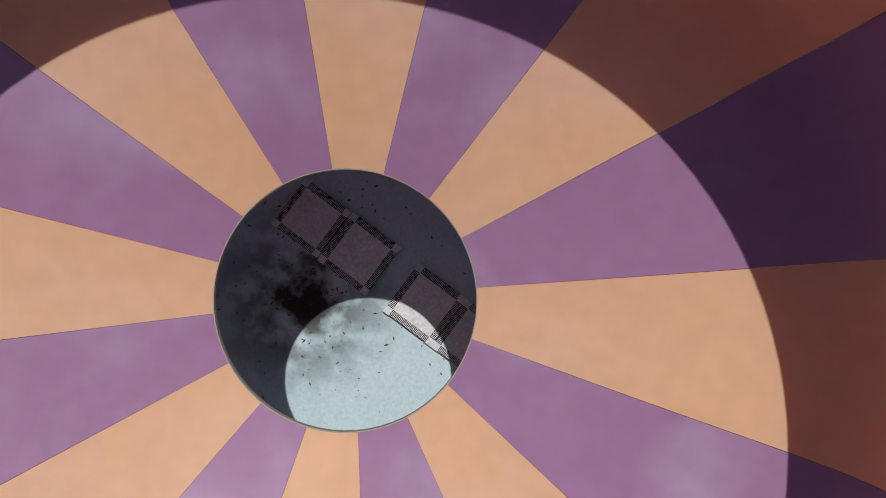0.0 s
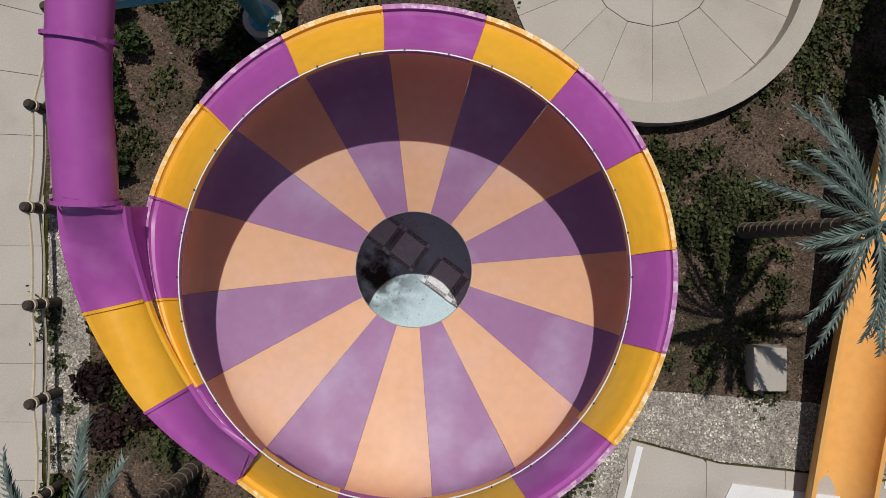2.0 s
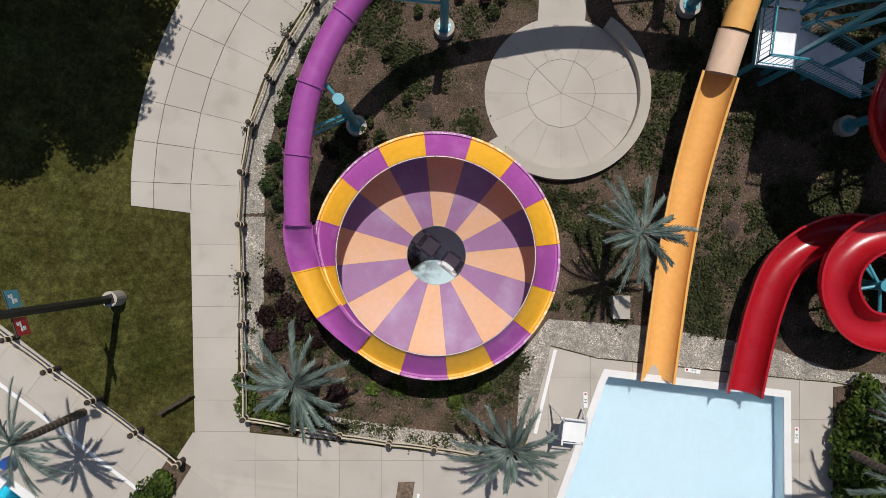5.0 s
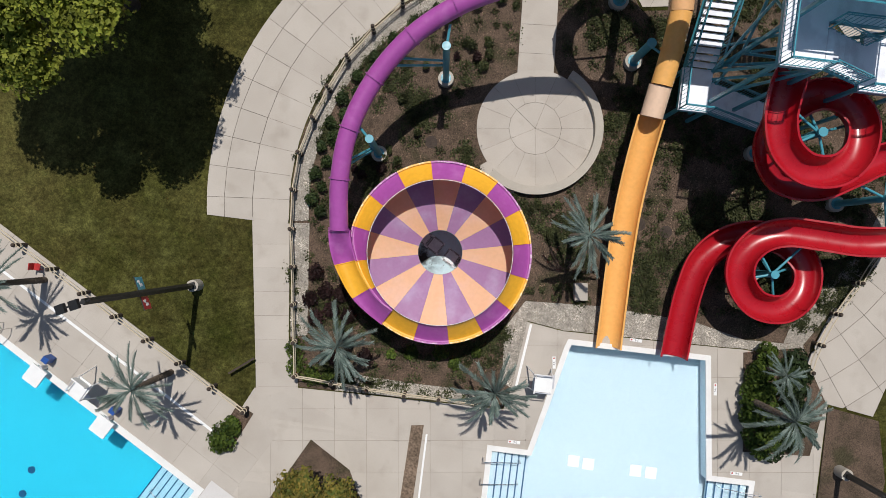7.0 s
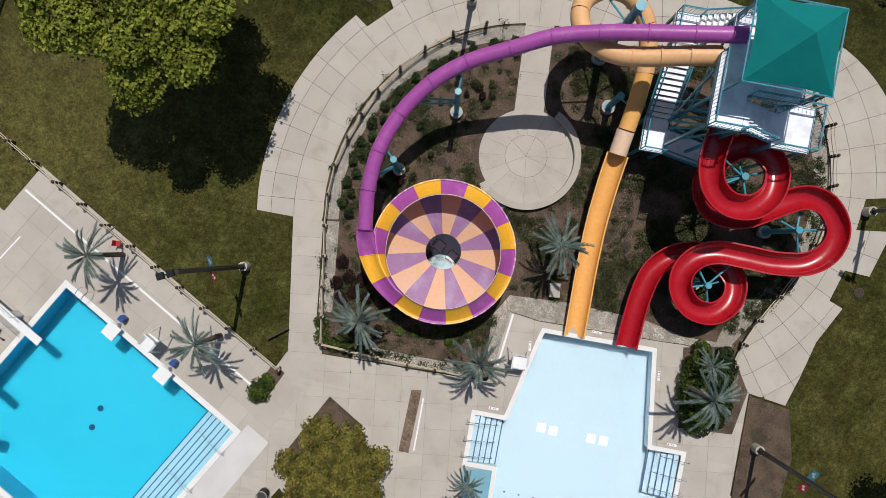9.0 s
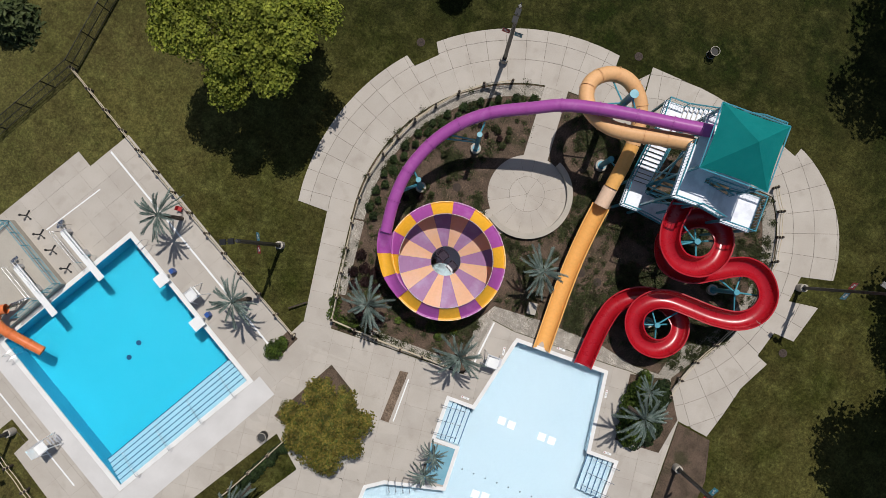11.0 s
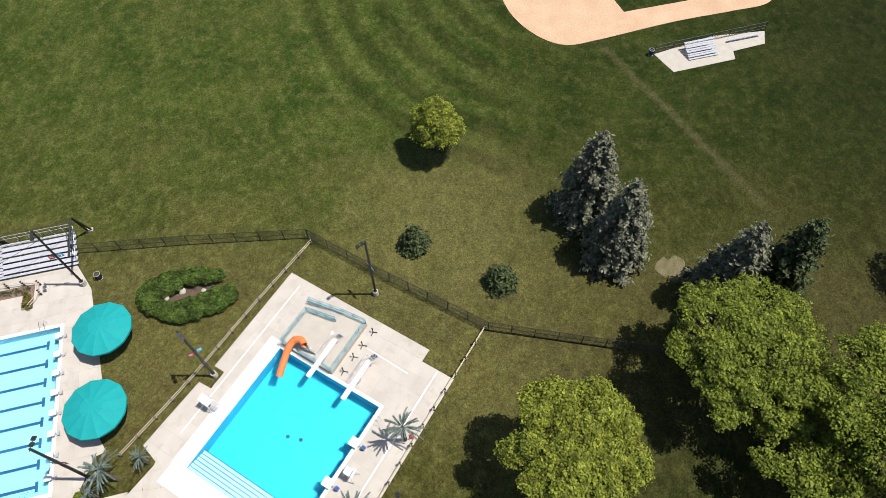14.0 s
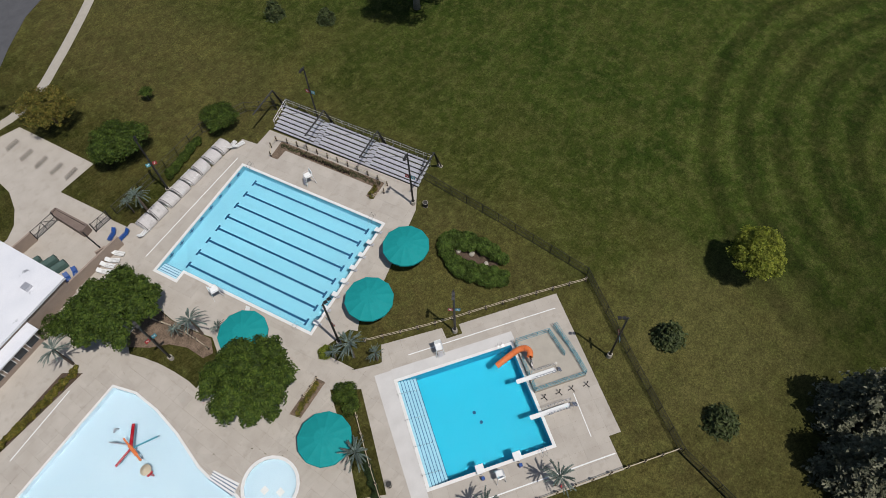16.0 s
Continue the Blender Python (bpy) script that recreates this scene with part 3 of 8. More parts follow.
dive_pool = basin("diving_pool", DIVE_POOL, 2.3, WATER_DEEP, BASIN_CYAN, "deep bright blue diving pool with pale coping", band=WALL_BLUE)
lap_pool = basin("lap_pool", LAP_POOL, 1.5, WATER_LAP, BASIN_AQUA, "pale aqua lap pool with dark lane lines")
leisure_pool = basin("leisure_pool", LEISURE, 1.1, WATER_SHALLOW, BASIN_PALE, "shallow pale blue leisure pool at the slide exits", coping=0.24, band=WALL_PALE)
wading_pool = basin("wading_pool", WADING, 0.35, WATER_SHALLOW, BASIN_PALE, "small round pale wading pool")
for k in range(8):
    bm = bmesh.new()
    b = 1.35 + 2.11 * k
    prism(bm, [lap(2.6, b - 0.15), lap(21.0, b - 0.15), lap(21.0, b + 0.15), lap(2.6, b + 0.15)], -1.5, -1.49)
    for a in (2.45, 21.0):
        prism(bm, [lap(a, b - 0.5), lap(a + 0.28, b - 0.5), lap(a + 0.28, b + 0.5), lap(a, b + 0.5)], -1.5, -1.488)
    part("lane_line", bm, NAVY, lap_pool, "navy tiled lane line", world=True)
    bm = bmesh.new()
    for z in (-0.75,):
        prism(bm, [lap(0.01, b - 0.14), lap(0.03, b - 0.14), lap(0.03, b + 0.14), lap(0.01, b + 0.14)], -1.1, -0.3)
        prism(bm, [lap(0.01, b - 0.4), lap(0.035, b - 0.4), lap(0.035, b + 0.4), lap(0.01, b + 0.4)], -0.85, -0.6)
    part("wall_target", bm, NAVY, lap_pool, world=True)


def steps_in(pool, place, u0, u1, v0, v1, count, along_u, floor_mat, deep, nosing=NAVY):
    """Broad steps down into a pool, each with a dark edge line."""
    for k in range(count):
        s, e = k / count, (k + 1) / count
        lo, hi = (u0 + (u1 - u0) * s, u0 + (u1 - u0) * e) if along_u else (v0 + (v1 - v0) * s, v0 + (v1 - v0) * e)
        z = -0.2 - (deep - 0.2) * k / count
        quad = [place(lo, v0), place(hi, v0), place(hi, v1), place(lo, v1)] if along_u else [place(u0, lo), place(u1, lo), place(u1, hi), place(u0, hi)]
        bm = bmesh.new()
        prism(bm, ccw(quad), -deep - 0.1, z)
        tread = part("step", bm, floor_mat, pool, world=True)
        bm = bmesh.new()
        w = 0.07 if hi > lo else -0.07
        edge = [place(hi - w, v0), place(hi, v0), place(hi, v1), place(hi - w, v1)] if along_u else [place(u0, hi - w), place(u1, hi - w), place(u1, hi), place(u0, hi)]
        prism(bm, ccw(edge), z, z + 0.012)
        part("step_edge", bm, nosing, tread, world=True)


steps_in(dive_pool, dive, 14.36, 12.15, 0.35, 12.65, 6, True, BASIN_PALE, 1.2)
steps_in(lap_pool, lap, 0.05, 3.25, 18.85, 17.4, 4, False, BASIN_PALE, 0.9)
steps_in(leisure_pool, lambda x, y: (x, y), 3.45, 5.3, -12.95, -9.95, 5, True, BASIN_PALE, 0.72)
steps_in(leisure_pool, lambda x, y: (x, y), 16.66, 14.75, -12.95, -10.1, 5, True, BASIN_PALE, 0.72)

# ---- concrete ----
HOLES = [t for poly in (DIVE_POOL, LAP_POOL, LEISURE, WADING) for t in triangles(poly)]


def paving(name, region, cells, label, holes=(), mat=CONCRETE, category="paving", joint=0.012, bed_mat=JOINT):
    """A slab field: each cell of the grid that lies in the region becomes a slab of its own over a dark joint bed."""
    region = ccw(region)
    field = thing(name, (*region[0], 0), label, category, kind="structure")
    beds, made = bmesh.new(), 0
    low, high = [min(p[i] for p in region) for i in (0, 1)], [max(p[i] for p in region) for i in (0, 1)]
    for cell in cells:
        c = ccw(cell)
        if max(p[0] for p in c) < low[0] or min(p[0] for p in c) > high[0] or max(p[1] for p in c) < low[1] or min(p[1] for p in c) > high[1]:
            continue
        mid = Vector((sum(p[0] for p in c) / len(c), sum(p[1] for p in c) / len(c)))
        small = []
        for p in c:
            d = Vector(p) - mid
            small.append(tuple(mid + d * (1 - 1.4 * joint / max(0.2, d.length))))
        for src, dest in ((clip_cell(region, small), "slab"), (clip_cell(region, c), "bed")):
            polys = [src] if len(src) > 2 and abs(area(src)) > 0.02 else []
            for hole in holes:
                polys = cut_hole(polys, hole)
            for poly in polys:
                if dest == "bed":
                    prism(beds, poly, -0.12, -0.012)
                    continue
                bm = bmesh.new()
                made += 1
                prism(bm, poly, -0.1, random.uniform(-0.002, 0.003))
                part("slab", bm, mat, field, world=True)
    part("joint_bed", beds, bed_mat, field, world=True)
    return field


def grid(place, u0, u1, v0, v1, su, sv):
    nu, nv = max(1, round((u1 - u0) / su)), max(1, round((v1 - v0) / sv))
    du, dv = (u1 - u0) / nu, (v1 - v0) / nv
    return [[place(u0 + du * i, v0 + dv * j), place(u0 + du * (i + 1), v0 + dv * j), place(u0 + du * (i + 1), v0 + dv * (j + 1)), place(u0 + du * i, v0 + dv * (j + 1))]
            for i in range(nu) for j in range(nv)]


def polar(cx, cy):
    return lambda a, r: (cx + r * math.cos(radians(a)), cy + r * math.sin(radians(a)))


def turned(x0, y0, degrees_):
    c, s = math.cos(radians(degrees_)), math.sin(radians(degrees_))
    return lambda u, v: (x0 + c * u - s * v, y0 + s * u + c * v)


WEST = polar(4.0, 2.6)
EAST = polar(12.3, 7.0)
west_arc = [(-12.57, 0.3)] + arc(4.0, 2.6, 16.75, 184, 139, 16) + [WEST(138.6, 15.75), WEST(131.2, 15.75)] + arc(4.0, 2.6, 16.75, 130.5, 81, 16) + [WEST(80.5, 15.9), WEST(73.5, 15.9), (9.25, 18.6)]
west_arc += [(9.6, 13.8), (8.3, 13.6), (7.6, 14.6)] + arc(4.25, 2.49, 12.75, 74, 188, 26) + [(-8.4, 0.3)]


def cells_polar(place, a0, a1, step, radii):
    n = round(abs(a1 - a0) / step)
    return [[place(a0 + (a1 - a0) * i / n, r0), place(a0 + (a1 - a0) * i / n, r1), place(a0 + (a1 - a0) * (i + 1) / n, r1), place(a0 + (a1 - a0) * (i + 1) / n, r0)]
            for i in range(n) for r0, r1 in zip(radii, radii[1:])]


paving("walkway_west_arc", west_arc, cells_polar(WEST, 195.9, 55.9, 5.6, [11.2, 14.4, 15.85, 18.2]), "curved pale concrete walkway round the slide garden")
east_walk = [(9.3, 19.2), (13.8, 18.9), (17.1, 18.3), (20.2, 17.1), (21.75, 16.5), (22.0, 17.2)] + arc(17.6, 8.2, 10.05, 62, 2, 12) + [
    (25.25, 8.0), (25.0, 5.95), (27.25, 6.25), (26.35, 3.2), (24.75, 3.3), (24.15, 1.25), (25.05, 0.9), (23.8, -1.5), (23.2, -3.85), (22.6, -5.8), (20.2, -5.45), (18.9, -3.4),
    (19.8, -0.8)] + arc(12.34, 7.01, 10.7, -40, 34, 12) + [(19.0, 13.2), (17.2, 15.2), (9.6, 15.2)]
paving("walkway_east_arc", east_walk, cells_polar(EAST, 115, -62, 7.4, [6.5, 8.6, 10.2, 12.0, 13.6, 15.3, 17.0]), "curved pale concrete walkway beside the red slide")
straight = turned(-9.09, 0.43, -83)
paving("walkway_west", [(-10.25, 0.45), (-8.9, -8.75), (-6.85, -7.95), (-7.0, -7.0), (-7.62, -5.5), (-8.3, 0.35)], grid(straight, -1.22, 10.98, -2.2, 2.2, 1.22, 4.4),
       "straight pale concrete walkway beside the lawn")
plaza = [(-8.9, -8.75), (-6.85, -7.95), (3.75, -7.75), (4.0, -6.7), (4.42, -3.15), (6.3, -3.4), (14.4, -3.25), (15.5, -3.2), (19.0, -3.4), (20.2, -5.5), (20.2, -12), (28, -20), (28, -50),
         (15, -51.5), (9.0, -54.5), (1.5, -50.8), (-2.3, -41.5), (-2.7, -33.5), (-12.2, -33.5), (-15.4, -29.3), (-18.2, -27.4), dive(16.0, 12.4), dive(16.0, -4.5)]
paving("plaza", plaza, grid(turned(-20, -54, 7), -4, 50, -4, 56, 1.62, 1.62), "broad pale concrete plaza between the pools", HOLES, joint=0.008, bed_mat=JOINT_PALE)
deck = [dive(-5.85, -4.5), dive(16.0, -4.5), dive(16.0, 14.2), dive(15.6, 15.6), dive(15.0, 17.7), dive(7.4, 17.4), dive(7.3, 15.9), dive(5.3, 15.9), dive(5.3, 17.2), dive(-7.4, 17.2), dive(-7.3, -0.75), dive(-5.85, -0.75)]
paving("diving_deck", deck, grid(dive, -7.7, 16.0, -4.5, 17.8, 1.7, 1.6), "pale concrete deck round the diving pool", triangles(DIVE_POOL), joint=0.006, bed_mat=JOINT_PALE)
lap_deck = [(-26.9, -66.9), (-29.5, -67.2), (-30.3, -64.75), (-33.3, -65.4), (-39.7, -41.7), (-36.7, -39.2), (-26.4, -35.0), (-20.5, -33.6), (-15.4, -29.4), (-12.2, -33.4), (-2.8, -33.6), (-2.4, -41.5), (1.4, -50.9), (9.0, -54.6),
            (13, -56.5), (1.0, -66), (-7.2, -65.2), (-8.5, -70), (-11.4, -65.2)]
paving("lap_deck", lap_deck, grid(lap, -8, 36, -16, 40, 1.8, 1.8), "pale concrete deck round the lap pool", triangles(LAP_POOL), joint=0.006, bed_mat=JOINT_PALE)
sheet("pale_strip", [dive(14.74, -0.6), dive(16.5, -0.6), dive(16.7, 14.2), dive(14.74, 14.2)], 0.008, WHITE_DECK, "bleached concrete strip beside the diving pool steps", "paving", 0.03)

sheet("pale_edge", [dive(-0.3, 13.05), dive(14.73, 13.05), dive(14.73, 14.3), dive(-0.3, 14.3)], 0.008, WHITE_DECK, "bleached concrete strip along the diving pool", "paving", 0.03)
seam = [(-15.3, -29.5), (-12.2, -33.45), (-2.75, -33.55), (-2.35, -41.5), (1.45, -50.85), (9.0, -54.55)]
for k, (a, b) in enumerate(zip(seam, seam[1:])):
    a, b = Vector(a), Vector(b)
    d = (b - a).normalized()
    w = Vector((-d.y, d.x)) * 0.55
    sheet("paving_seam", [tuple(a - w), tuple(b - w), tuple(b + w), tuple(a + w)], -0.006 - 0.0012 * k, CONCRETE, "pale concrete infill between two decks", "paving", 0.02)
sheet("paving_corner", [(-9.05, -8.2), (-7.2, -9.0), (-7.3, -10.9), (-9.75, -9.65)], -0.0055, CONCRETE, "pale concrete corner where walkway and plaza meet", "paving", 0.02)
# round pad with its kerb, north of the bowl
PAD = (3.6, 6.75)
pad_r = polar(*PAD)
disc = arc(*PAD, 3.0, 0, 357, 60)
paving("round_pad", disc, [[PAD] + [pad_r(7 + 67.5 * k + 22.5 * i, 1.35) for i in range(4)] for k in range(5)] + [[PAD] + [pad_r(344.5 + 22.5 * i, 1.35) for i in range(2)]] + cells_polar(pad_r, 7, 367, 22.5, [1.35, 3.2]), "round concrete pad with radial joints", joint=0.007)
neck = [(2.05, 15.1), (3.85, 15.4), (4.2, 9.5), (2.35, 9.3)]
paving("pad_path", neck, grid(turned(2.0, 9.0, 4), -0.5, 3, 0, 7.4, 3.5, 1.5), "short concrete path to the round pad")
paving("pad_tail", [(1.4, 4.8), (-0.2, 3.6), (2.3, 2.9), (3.6, 3.8)], grid(turned(-0.5, 2.8, 0), 0, 4.4, 0, 2.2, 2.2, 2.2), "concrete landing between bowl and pad")
bm = bmesh.new()
ring = [pad_r(a, 3.0) for a in range(-128, 66, 4)], [pad_r(a, 3.42) for a in range(-128, 66, 4)]
for i in range(len(ring[0]) - 1):
    prism(bm, [ring[0][i], ring[1][i], ring[1][i + 1], ring[0][i + 1]], -0.1, 0.38)
solid("pad_kerb", bm, CURB, "raised curved concrete kerb round the pad", "kerb", kind="structure")

# planting beds and gravel
garden = arc(4.25, 2.49, 12.7, 190, 74, 30) + [(7.6, 14.4), (8.3, 13.4), (9.6, 13.6), (9.6, 15.1), (17.0, 15.1), (18.9, 13.1)] + arc(12.34, 7.01, 10.65, 34, -40, 12) + [
    (19.7, -0.9), (18.85, -3.35), (15.6, -3.15), (14.5, -3.2), (6.3, -3.35), (4.4, -3.1), (3.95, -6.7), (3.7, -7.7), (-6.8, -7.9), (-7.55, -5.5), (-8.2, 0.2)]
bm = bmesh.new()
filled(bm, [ccw(garden), PIT], -0.028)
solid("garden_bed", bm, MULCH, "brown bark mulch bed with weeds under the slides", "planting bed", kind="structure")
grav_w = arc(4.25, 2.49, 12.6, 189, 92, 26) + arc(4.25, 2.49, 11.75, 92, 189, 26)
sheet("gravel_west", grav_w, -0.012, GRAVEL, "pale gravel strip inside the rope fence", "gravel", 0.05)
sheet("gravel_west_tail", [(-8.2, 0.4), (-7.55, -5.4), (-6.7, -5.2), (-7.3, 0.5)], -0.012, GRAVEL, "pale gravel strip beside the walkway", "gravel", 0.05)
sheet("gravel_south", [(-4.9, -7.85), (-4.9, -6.9), (-1.0, -7.0), (2.4, -7.0), (3.5, -7.65)], -0.012, GRAVEL, "pale gravel strip along the plaza", "gravel", 0.05)
sheet("gravel_pool", [(3.3, -3.6), (4.2, -2.1), (8.0, -1.9), (12.9, -2.1), (15.6, -2.7), (18.6, -2.6), (18.8, -3.3), (15.6, -3.15), (14.5, -3.2), (6.3, -3.35), (4.42, -3.1), (4.0, -6.6), (3.5, -6.4)], -0.012,
      GRAVEL, "pale gravel band beside the slide pool", "gravel", 0.05)
sheet("gravel_east", [(18.6, -2.6), (19.7, -0.9)] + arc(12.34, 7.01, 10.6, -38, 34, 12) + arc(12.34, 7.01, 9.6, 34, -38, 12) + [(18.2, -0.4), (17.6, -2.6)], -0.012, GRAVEL, "pale gravel strip inside the east rope fence", "gravel", 0.05)


def bed(poly, label, mat=MULCH, z=0.03):
    return sheet("planting_bed", poly, z, mat, label, "planting bed", 0.08)


bed([(-5.86, -10.5), (-3.7, -11.8), (-2.6, -14.0), (-5.5, -16.5), (-8.6, -15.6)], "mulched bed under the olive tree")
bed([(-0.84, -9.15), (-0.2, -9.05), (-0.3, -13.1), (-0.95, -13.1)], "narrow mulched bed in the plaza", DRY_MULCH)
bed([(-10.75, -11.15), (-9.85, -11.5), (-8.95, -9.55), (-9.8, -9.15)], "mulched corner bed with a clipped shrub")
bed([(15.6, -3.35), (18.5, -2.75), (20.1, -5.4), (19.6, -8.2), (16.2, -8.4)], "mulched palm bed beside the slide pool")
bed([(20.25, -5.6), (22.9, -6.0), (23.6, -9.0), (23.2, -13.2), (20.3, -12.9)], "mulched bed at the walkway's end")
bed([(-11.9, -29.7), (-14.3, -27.0), (-11.1, -21.8), (-7.95, -16.8), (-5.6, -18.8), (-7.7, -22.0)], "planted strip with grass between diving deck and plaza", GRASS)
bed([(-6.9, -31.1), (-11.78, -32.05), (-12.15, -30.75), (-7.45, -29.8)], "narrow mulched bed beside the umbrella", DRY_MULCH)
bed([(-2.6, -41.4), (-9.8, -42.9), (-10.9, -37), (-9.0, -33.6), (-3.2, -34.5)], "mulched bed under the round green tree")
bed([(0.9, -51.2), (0.0, -49.4), (-0.75, -47.4), (-1.3, -45.3), (-1.75, -42.9), (-1.79, -41.6), (-3.6, -42.0), (-6.0, -42.8), (-7.0, -45.3), (-6.2, -47.4), (-5.2, -50.9), (-5.0, -53.6), (-3.2, -54.1), (-0.1, -53.2)], "mulched and grassy bed with palms beside the lap pool", GRASS)
bed([(0.6, -52.2), (-0.2, -53.1), (-3.1, -54.0), (-4.9, -53.5), (-5.1, -50.9), (-6.1, -47.4), (-6.8, -45.3), (-5.8, -43.6), (-4.6, -44.0), (-4.2, -46.5), (-3.0, -48.6), (-1.2, -50.0)], "bark mulch strip in the palm bed", DRY_MULCH, z=0.045)
bed([(-14.3, -34.1), (-15.5, -29.4), (-18.2, -27.5), (-20.6, -30.0), (-18.6, -33.4)], "grassy bed with palms beside the lap pool", GRASS)
bed([(-32.97, -62.36), (-37.22, -45.59), (-34.26, -44.84), (-33.97, -46.0), (-35.76, -46.46), (-32.17, -60.61), (-30.31, -60.24), (-30.01, -61.4)], "narrow dry mulched bed before the grandstand", DRY_MULCH)
bed([(6.0, -53.4), (7.6, -55.3), (17, -53.4), (17.2, -52.3)], "long clipped hedge bed beside the building")

# ---- bowl slide ----
BX, BY, SEAM = -0.45, -0.15, 12.9
bowl = thing("bowl_slide", (BX, BY, 0), "cream and lilac fibreglass bowl slide with a purple and yellow rim", "water slide")
BOWL = [(1.1, 1.2), (1.13, 1.215), (1.5, 1.385), (2.0, 1.61), (2.4, 1.79), (2.8, 1.95), (3.1, 2.06), (3.35, 2.16), (3.52, 2.24), (3.63, 2.33), (3.71, 2.47), (3.75, 2.68), (3.74, 2.9), (3.67, 3.15), (3.52, 3.45), (3.37, 3.76),
        (3.29, 4.0)]
BOWL = [(p[0], p[2]) for p in spline([(r, 0, z) for r, z in BOWL], 0.09)]
RIM = [(3.29, 4.0), (3.315, 3.92), (3.37, 3.8), (3.5, 3.64), (3.7, 3.46), (3.9, 3.29), (4.02, 3.19), (4.1, 3.15), (4.16, 3.16), (4.19, 3.21), (4.24, 3.21), (4.25, 3.16), (4.2, 3.08), (4.1, 3.06),
       (3.9, 3.2), (3.5, 3.54), (3.3, 3.8)]


def rim_edge(a):
    """How far the rim reaches out at an angle: it narrows beside the entry chute."""
    a = a % 360
    stops = ((170.4, 4.25), (175.5, 4.23), (182.0, 4.09), (193.0, 3.86), (204.0, 3.7), (215.4, 3.55), (226.0, 3.47), (237.8, 3.42))
    if a <= stops[0][0] or a >= stops[-1][0]:
        return 4.25
    for (a0, r0), (a1, r1) in zip(stops, stops[1:]):
        if a <= a1:
            return r0 + (r1 - r0) * (a - a0) / (a1 - a0)


def sector(profile, a0, a1, thick, n=6, closed=False, edge=None):
    bm = bmesh.new()
    loop = profile if closed else profile + [(r + thick * 0.5, z - thick) for r, z in profile[::-1]]
    rings = []
    for i in range(n + 1):
        a = a0 + (a1 - a0) * i / n
        k = (edge(a) - 3.29) / 0.96 if edge else 1.0
        rings.append([bm.verts.new(((3.29 + (r - 3.29) * k if edge else r) * math.cos(radians(a)), (3.29 + (r - 3.29) * k if edge else r) * math.sin(radians(a)), 4.0 - (4.0 - z) * k if edge else z)) for r, z in loop])
    for p, q in zip(rings, rings[1:]):
        for i in range(len(loop)):
            j = (i + 1) % len(loop)
            bm.faces.new((p[i], q[i], q[j], p[j]))
    bm.faces.new(rings[0]), bm.faces.new(rings[-1][::-1])
    bmesh.ops.recalc_face_normals(bm, faces=bm.faces)
    for e in bm.edges:
        if len(e.link_faces) == 2 and e.calc_face_angle(0) > 0.6:
            e.smooth = False
    return bm


for k in range(16):
    a0 = SEAM - 22.5 * (k + 1)
    part("bowl_panel", sector(BOWL, a0 + 0.04, a0 + 22.46, 0.03, 8), LILAC if k % 2 else CREAM, bowl, "lilac panel" if k % 2 else "cream panel", smooth=True)
    part("rim_panel", sector(RIM, a0 + 0.06, a0 + 22.44, 0.0, 10, True, rim_edge), YELLOW if k % 2 else PURPLE, bowl, "yellow rim panel" if k % 2 else "purple rim panel", smooth=True)
    part("rim_lip", sector([(4.18, 3.2), (4.18, 3.222), (4.256, 3.222), (4.256, 3.2)], a0 + 0.2, a0 + 22.3, 0.0, 10, True, rim_edge), LIP_YELLOW if k % 2 else LIP_PURPLE, bowl, "worn pale lip")
    a = radians(a0)
    bm = bmesh.new()
    k_edge = (rim_edge(a0 + 0.3) - 3.29) / 0.96
    for (r0, z0), (r1, z1) in zip(RIM[1:10], RIM[2:11]):
        d = 0.014
        r0, r1, z0, z1 = 3.29 + (r0 - 3.29) * k_edge, 3.29 + (r1 - 3.29) * k_edge, 4.0 - (4.0 - z0) * k_edge, 4.0 - (4.0 - z1) * k_edge
        quad = [(r0, z0 + 0.004), (r1, z1 + 0.004), (r1 - 0.012, z1 + 0.035), (r0 - 0.012, z0 + 0.035)]
        lo = [bm.verts.new((r * math.cos(a - d / 3), r * math.sin(a - d / 3), z)) for r, z in quad]
        hi = [bm.verts.new((r * math.cos(a + d / 3), r * math.sin(a + d / 3), z)) for r, z in quad]
        for i in range(4):
            j = (i + 1) % 4
            bm.faces.new((lo[i], lo[j], hi[j], hi[i]))
        bm.faces.new(lo[::-1]), bm.faces.new(hi)
    bmesh.ops.recalc_face_normals(bm, faces=bm.faces)
    part("seam_flange", bm, YELLOW if k % 2 else PURPLE, bowl)
part("joint_strip", sector([(3.28, 3.995), (3.28, 4.01), (3.296, 4.01), (3.296, 3.99)], 0, 359.9, 0, 96, True), WHITE, bowl, "white sealing strip between bowl and rim")
part("outlet_lip", sector([(1.092, 1.15), (1.092, 1.202), (1.1, 1.206), (1.1, 1.15)], 0, 359.9, 0, 64, True), CURB, bowl, "grey outlet edge")
bolt_bm = bmesh.new()
rod(bolt_bm, (3.3, 0, 4.01), (3.3, 0, 4.03), 0.015, n=6)
bolt_mesh = mesh_of("bolt", bolt_bm, BLACK)
for k in range(32):
    share("bolt", bolt_mesh, bowl, pose(0, 0, 0, 0, 0, SEAM + 5.6 + 11.25 * k))
for k in range(8):
    bm = bmesh.new()
    a = radians(45 * k + 10)
    c, s = math.cos(a), math.sin(a)
    rod(bm, (3.93 * c, 3.93 * s, -0.05), (3.93 * c, 3.93 * s, 3.12), 0.08)
    rod(bm, (3.93 * c, 3.93 * s, 0.9), (2.8 * c, 2.8 * s, 1.84), 0.05)
    part("leg", bm, TEAL_STEEL, bowl, "teal steel leg")

